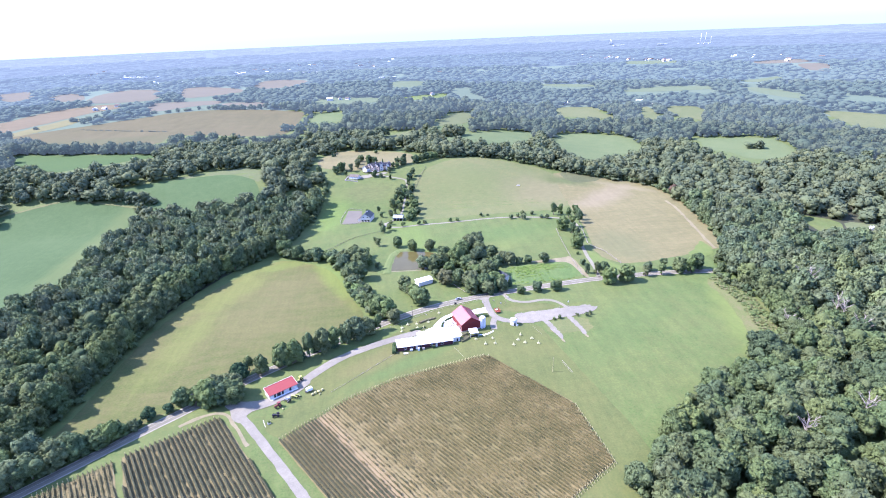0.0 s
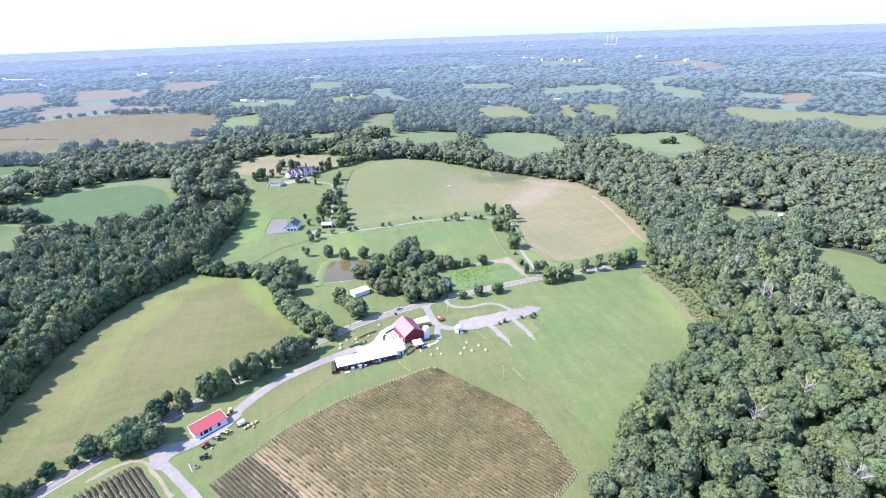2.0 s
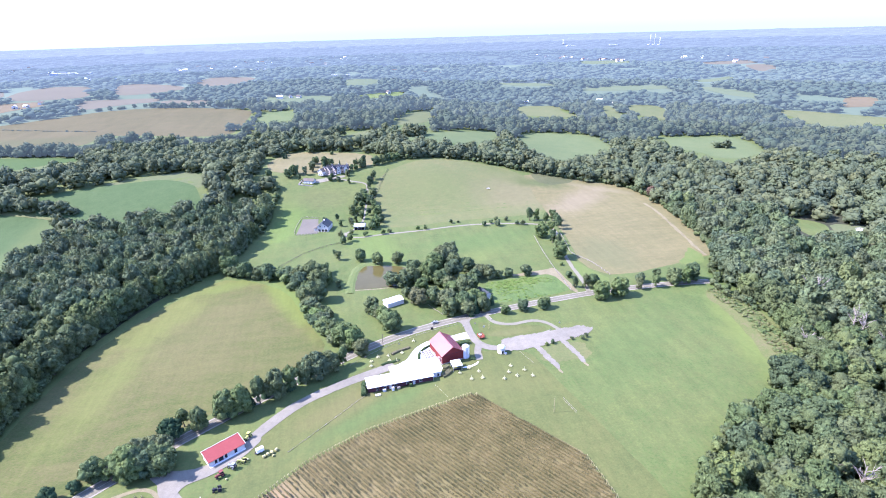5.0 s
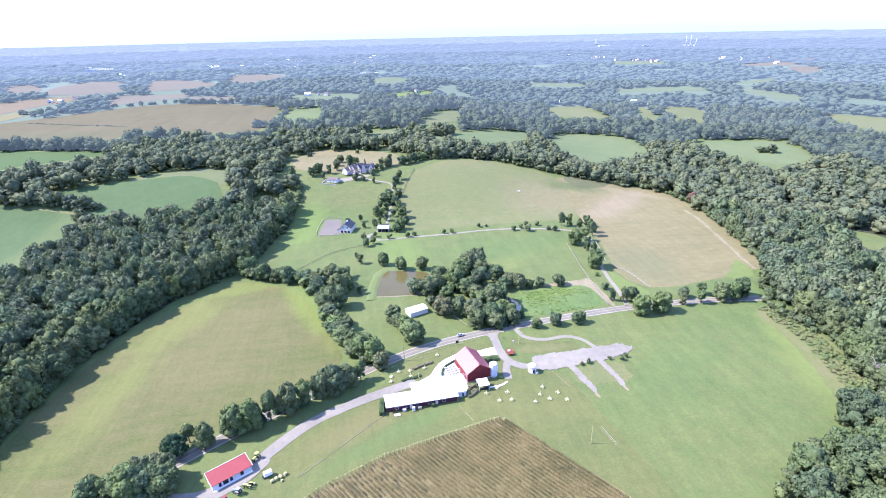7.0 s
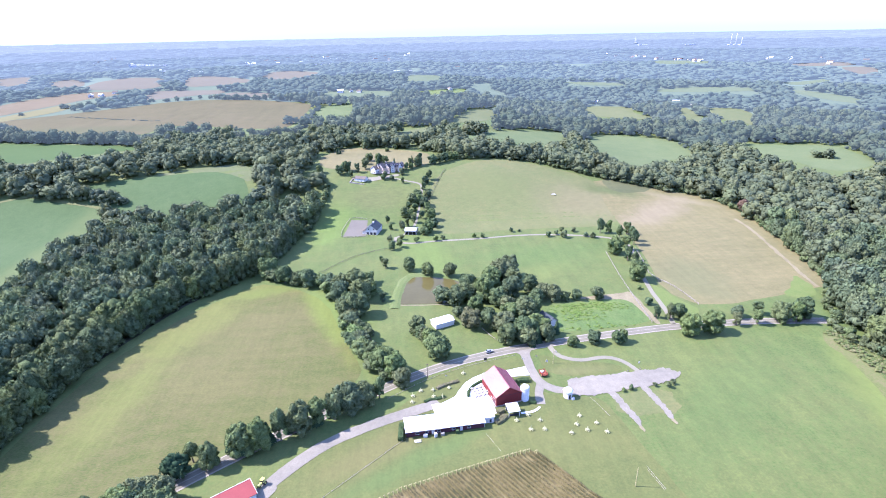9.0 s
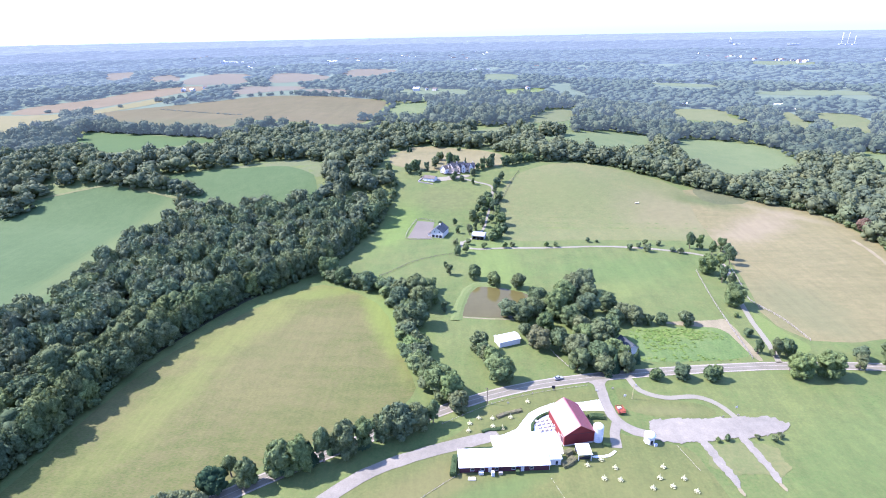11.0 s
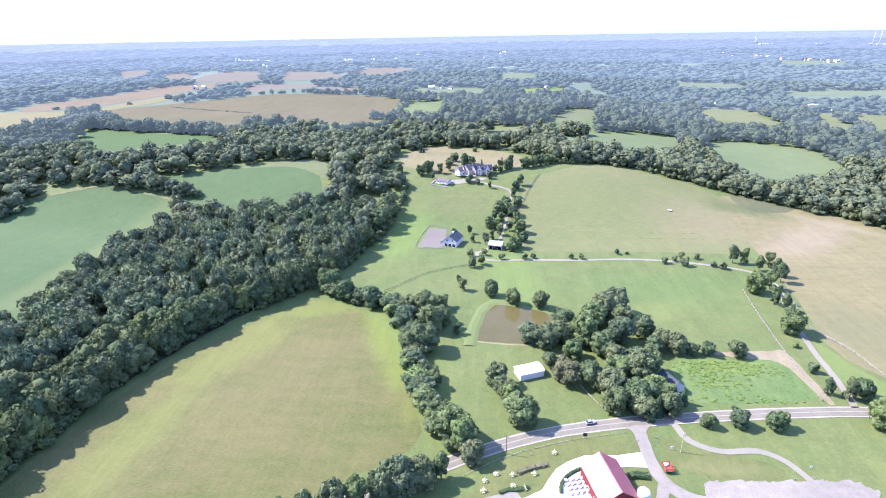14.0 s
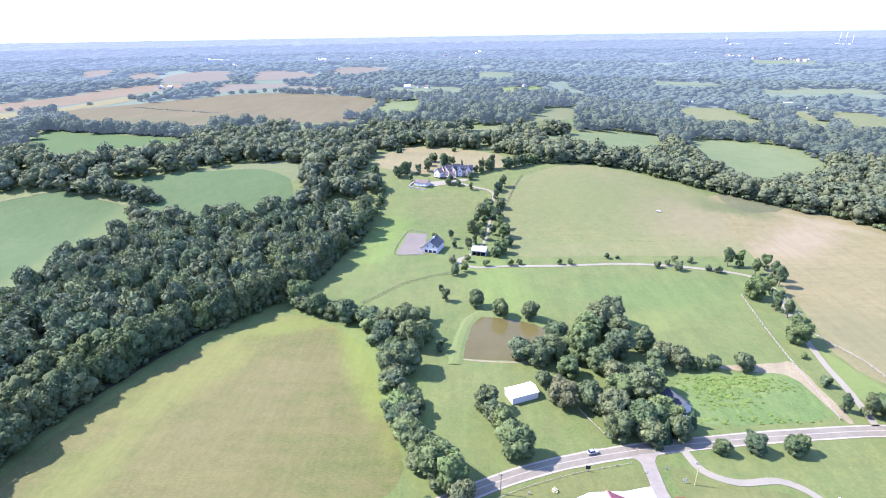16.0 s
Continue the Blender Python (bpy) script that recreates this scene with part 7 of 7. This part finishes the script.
def pole(x, y, h, label, mat=POSTMAT, arm=True):
    root = thing("utility_pole", pose(x, y, float(height(x, y)) - 0.1, 0, 0, rng.uniform(-20, 20)), label, "pole", "utility poles")
    part("shaft", Geo().tube([(0, 0, -0.3), (0, 0, h)], [0.17, 0.11], 8), mat, root)
    if arm:
        part("crossarm", Geo().box(-1.0, 1.0, -0.06, 0.06, h - 0.7, h - 0.55), mat, root)
    return root


pole(85.2, 244.7, 9.5, "pale wooden pole standing in the meadow", POSTMAT, False)
pole(76.7, 327.7, 8.5, "pale wooden pole beside the entrance drive", POSTMAT, False)
pole(82.0, 352.5, 9.5, "grey wooden utility pole beside the road", STEEL)
pole(-112, 246.5, 9.0, "brown wooden utility pole beside the road", BARK)
pole(160, 352, 9.0, "brown wooden utility pole beside the road", BARK)
pole(10, 322.5, 9.0, "brown wooden utility pole beside the road", BARK)


def fence(label, pts, mat, gap=3.0, tall=1.3, rails=3):
    root = thing("fence", Matrix(), label, "fence")
    c = curve_points(pts, gap)
    post = Geo().box(-0.08, 0.08, -0.08, 0.08, -0.2, tall).mesh("fence_post")
    post.materials.append(mat)
    z = height(c[:, 0], c[:, 1]) + 0.1
    for (x, y), h in zip(c, z):
        q = new("fence_post", post)
        q.parent = root
        q.matrix_basis = pose(x, y, h)
    for k in range(rails):
        part("rail", Geo().tube(np.column_stack([c, z + tall * (0.35 + 0.28 * k)]), [0.055] * len(c), 4), mat, root)
    return root


fence("low post-and-wire fence across the lawn", [(-40, 247), (-34, 252), (-8, 275), (-2, 280)], PLANK, 4.5, 0.7, 1)
fence("dark post and rail fence across the pasture", [(-62, 458), (-57, 463), (-41, 483), (-23, 495), (-10, 500)], FENCEWOOD, 3.5)
fence("dark post and rail fence up the hill", [(20, 579), (33, 614), (42, 640), (51, 663)], FENCEWOOD, 3.5)
fence("pale post and rail fence beside the paddock", [(160, 470), (154, 430), (151, 405), (149, 385), (147, 362)], PLANK, 3.5)
fence("pale post and rail fence along the stubble field", [(186, 474), (180, 445), (176, 425), (183, 405), (186, 380)], PLANK, 3.5)
fence("pale post and rail fence round the riding arena", [(-29.5, 530.5), (-51.6, 532.7), (-47.0, 572.6), (-31, 571.2)], PLANK, 3.0)
fence("thin wire fence along the road lawn", [(-10, 308), (12, 322), (36, 331.5), (58, 337)], PLANK, 5.0, 1.0, 1)
fence("pale log fence below the grove", [(45, 367), (48, 360), (52, 352)], PLANK, 2.5, 0.9, 2)

# small signs, barrels and posts along the drives
for x, y, h, w, mat, label in [(61.5, 332.5, 1.3, 1.0, CREAM, "cream sign board beside the entrance"), (69.5, 334.5, 1.1, 1.0, PLANK, "brown sign board beside the entrance"), (81, 337, 1.3, 0.8, CREAM, "small cream sign beside the drive"), (112.5, 316, 0.9, 0.8, PLANK, "low brown post at the car park"), (119.5, 317.2, 0.9, 0.8, PLANK, "low brown post at the car park"), (121, 322, 1.5, 0.7, WHITEWALL, "small white sign at the car park"), (41.5, 333, 2.6, 1.6, DARK, "tall dark notice board behind the barn"), (73.5, 328.5, 1.8, 1.1, WHITEWALL, "white notice board on the lawn"), (19.5, 322.5, 1.0, 0.9, CREAM, "small cream sign near the road")]:
    root = thing("sign", pose(x, y, 0.1, 0, 0, rng.uniform(-30, 30)), label, "sign", "small signs")
    part("board", Geo().box(-w / 2, w / 2, -0.05, 0.05, h * 0.4, h), mat, root)
    for e in (-1, 1):
        part("post", Geo().box(e * w * 0.4 - 0.05, e * w * 0.4 + 0.05, 0.06, 0.14, -0.1, h * 0.95), PLANK, root)
for x, y, w, d, h, mat, label in [(6.5, 280.3, 1.8, 1.0, 1.3, WHITEWALL, "white garden cabinet before the shed"), (11.0, 279.9, 1.2, 1.2, 1.9, WHITEWALL, "white stacked boxes before the shed"), (14.0, 280.6, 1.6, 1.0, 1.2, PLANK, "wooden bench table before the shed"), (3.0, 277.8, 2.8, 1.6, 0.35, CREAM, "low cream pallet on the grass"), (20.5, 281.2, 1.4, 1.4, 1.7, HEDGELEAF, "dark potted shrub before the shed")]:
    root = thing(label.split(" before")[0].split(" on")[0].split(" ", 1)[1].replace(" ", "_"), pose(x, y, 0.1, 0, 0, 4), label, "yard clutter")
    part("body", Geo().box(-w / 2, w / 2, -d / 2, d / 2, 0.08, h), mat, root)
    part("foot", Geo().box(-w / 2 + 0.1, w / 2 - 0.1, -d / 2 + 0.1, d / 2 - 0.1, -0.05, 0.08), DARK, root)

# car on the road
car = thing("car", pose(45.0, 341.6, 0.42, 0, 0, -74), "silver car on the country road", "car")
part("body", Geo().prism([(-0.8, -2.1), (0.8, -2.1), (0.88, -1.6), (0.88, 1.5), (0.75, 2.1), (-0.75, 2.1), (-0.88, 1.5), (-0.88, -1.6)], 0.35, 0.9), SILVER, car)
part("cabin", Geo().add([(-0.78, -1.6, 0.9), (0.78, -1.6, 0.9), (0.78, 1.0, 0.9), (-0.78, 1.0, 0.9), (-0.62, -1.1, 1.42), (0.62, -1.1, 1.42), (0.62, 0.35, 1.42), (-0.62, 0.35, 1.42)], [(0, 1, 5, 4), (1, 2, 6, 5), (2, 3, 7, 6), (3, 0, 4, 7)]), GLASS, car, "dark windows")
part("roof", Geo().box(-0.62, 0.62, -1.1, 0.35, 1.42, 1.47), SILVER, car)
for e in (-1, 1):
    for y in (-1.35, 1.35):
        wheel(car, e * 0.78, y, 0.33, 0.2)
    part("headlight", Geo().box(e * 0.6 - 0.15, e * 0.6 + 0.15, 2.06, 2.12, 0.62, 0.78), WHITEWALL, car)

# house half hidden in the grove
cot = thing("cottage", pose(85, 369, 0.1, 0, 0, 24), "small slate-roofed house half hidden in the grove", "house")
part("wall", gable_walls(7, 10, 3.2, 5.8), WHITEWALL, cot)
roof_on(cot, 7, 10, 3.2, 5.8, BLUEROOF)
for y in (-2.5, 2.5):
    opening(cot, 3.5, y, 0.9, 1.0, 1.3, 90)

# dead trees
def dead_tree(x, y, h):
    root = thing("dead_tree", pose(x, y, float(height(x, y)), 0, 0, rng.uniform(0, 360)), "bare bleached dead tree among the woods", "tree", "dead trees")
    part("trunk", Geo().tube([(0, 0, -0.3), (0.3, 0.2, h * 0.5), (0.1, 0.4, h * 0.92)], [0.55, 0.38, 0.14], 7), DEADWOOD, root)
    for k in range(12):
        a, z0, e = rng.uniform(0, 6.28), h * rng.uniform(0.45, 0.84), h * rng.uniform(0.18, 0.36)
        p1 = np.array((e * 0.45 * math.cos(a), e * 0.45 * math.sin(a), z0 + e * 0.45))
        p2 = np.array((e * 0.8 * math.cos(a + 0.3), e * 0.8 * math.sin(a + 0.3), z0 + e * 0.95))
        limb = part("limb", Geo().tube([(0.2, 0.2, z0), p1, p2], [0.24, 0.16, 0.06], 5), DEADWOOD, root)
        twigs = Geo()
        for j in range(3):
            c = a + rng.uniform(-0.9, 0.9)
            twigs.tube([p1 + (p2 - p1) * 0.3 * j, p1 + (p2 - p1) * 0.3 * j + np.array((math.cos(c), math.sin(c), 0.9)) * e * 0.32], [0.09, 0.03], 4, False)
        part("twig_spray", twigs, DEADWOOD, limb)
    return root


for x, y, h in [(186, 129, 19), (213, 176, 19), (179, 170, 18), (237, 258, 15), (240, 255, 13), (276, 265, 20), (273, 257, 20), (270, 240, 20), (282, 302, 21), (285, 300, 20), (296, 305, 20)]:
    dead_tree(x, y, h)

cart = thing("field_trailer", pose(157, 606, float(height(157, 606)) + 0.25, 0, 0, 70) @ Matrix.Diagonal((0.65, 0.65, 0.65, 1)), "small white trailer standing in the hay field", "trailer")
part("bed", Geo().box(-1.1, 1.1, -2.6, 2.6, 0.6, 1.5), WHITEWALL, cart)
part("drawbar", Geo().tube([(0, 2.6, 0.7), (0, 5.0, 0.4)], [0.09, 0.07], 6), STEEL, cart)
for e in (-1, 1):
    wheel(cart, e * 1.0, 0, 0.4, 0.25)

# ---------------------------------------------------------------- far buildings
def far_house(x, y, w, l, h, turn, wall, roof, label, group):
    root = thing("far_house", pose(x, y, float(height(x, y)) + 0.4, 0, 0, turn), label, "house", group)
    part("wall", gable_walls(w, l, h, h * 1.6), wall, root)
    for side in (-1, 1):
        part("roof_slope", gable_slope(w, l, h, h * 1.6, side), roof, root)
    opening(root, 0, -l / 2, 0.8, w * 0.3, h * 0.5, 0)
    return root


for x, y, s, turn, roof in [(-717, 1462, 1.3, 20, WHITEROOF), (-700, 1475, 1.0, 70, WHITEROOF), (-688, 1523, 1.2, 80, GREYROOF), (-130, 1440, 1.3, 80, WHITEROOF), (-105, 1450, 1.0, 10, GREYROOF), (-85, 1440, 1.0, 60, GREYROOF), (140, 1480, 1.2, 15, GREYROOF), (460, 1321, 1.2, 60, WHITEROOF), (628, 1268, 1.4, 80, WHITEROOF), (654, 1250, .9, 20, WHITEROOF), (18, 1413, 1.0, 40, GREYROOF), (633, 1440, 1.2, 80, GREYROOF), (437, 404, .55, 70, WHITEROOF)]:
    far_house(x, y, 7.5 * s, 11 * s, 4 * s, turn, WHITEWALL, roof, "small white farmhouse among far fields", "far farmhouses")
for k in range(34):
    u = k / 33
    x, y = 1000 + 240 * u + rng.normal() * 14, 2640 - 440 * u + rng.normal() * 30
    far_house(x, y, rng.uniform(8, 12), rng.uniform(10, 17), rng.uniform(4, 6), rng.uniform(0, 180), WHITEWALL, (WHITEROOF, BROWNROOF, GREYROOF)[k % 3], "small pale house of a far village", "houses of the far village")
for k in range(84):
    x, y = [(-620, 2560), (-560, 2700), (-760, 2250), (-1330, 2800), (-1230, 2650), (-420, 2900), (-330, 2750), (-60, 2780), (60, 2950), (330, 2180), (1480, 2120), (1640, 1980)][k % 12]
    x, y = x + rng.normal() * 55, y + rng.normal() * 90
    far_house(x, y, rng.uniform(8, 11), rng.uniform(10, 20), rng.uniform(4, 6), rng.uniform(0, 180), WHITEWALL, (WHITEROOF, GREYROOF)[k % 2], "lone pale house in the hazy distance", "scattered far houses")
for x, y, w, l in [(-1051, 2541, 30, 90), (-990, 2500, 20, 120), (-283, 2378, 14, 60), (30, 1950, 12, 60), (1403, 3155, 30, 60), (1606, 3032, 20, 50)]:
    root = thing("far_warehouse", pose(x, y, float(height(x, y)) + 0.4, 0, 0, 82), "long white warehouse in the distance", "warehouse", "far warehouses")
    part("wall", Geo().box(-w / 2, w / 2, -l / 2, l / 2, 0, 8), HAZEWALL, root)
    part("roof", Geo().box(-w / 2 - 1, w / 2 + 1, -l / 2 - 1, l / 2 + 1, 8, 9), HAZEWALL, root)
for x, y, h in [(1432, 3345, 34), (1440, 3350, 26), (1768, 2925, 60), (1790, 2915, 62), (1812, 2900, 44), (1776, 2935, 40)]:
    root = thing("chimney_stack", pose(x, y, float(height(x, y)) - 1), "tall pale chimney stack on the horizon", "chimney", "far chimney stacks")
    part("shaft", Geo().tube([(0, 0, 0), (0, 0, h * 0.6), (0, 0, h)], [2.1, 1.6, 1.3], 14), HAZEWALL, root, "", True)
    part("base", Geo().box(-12, 12, -8, 8, 0, 9), HAZEWALL, root)
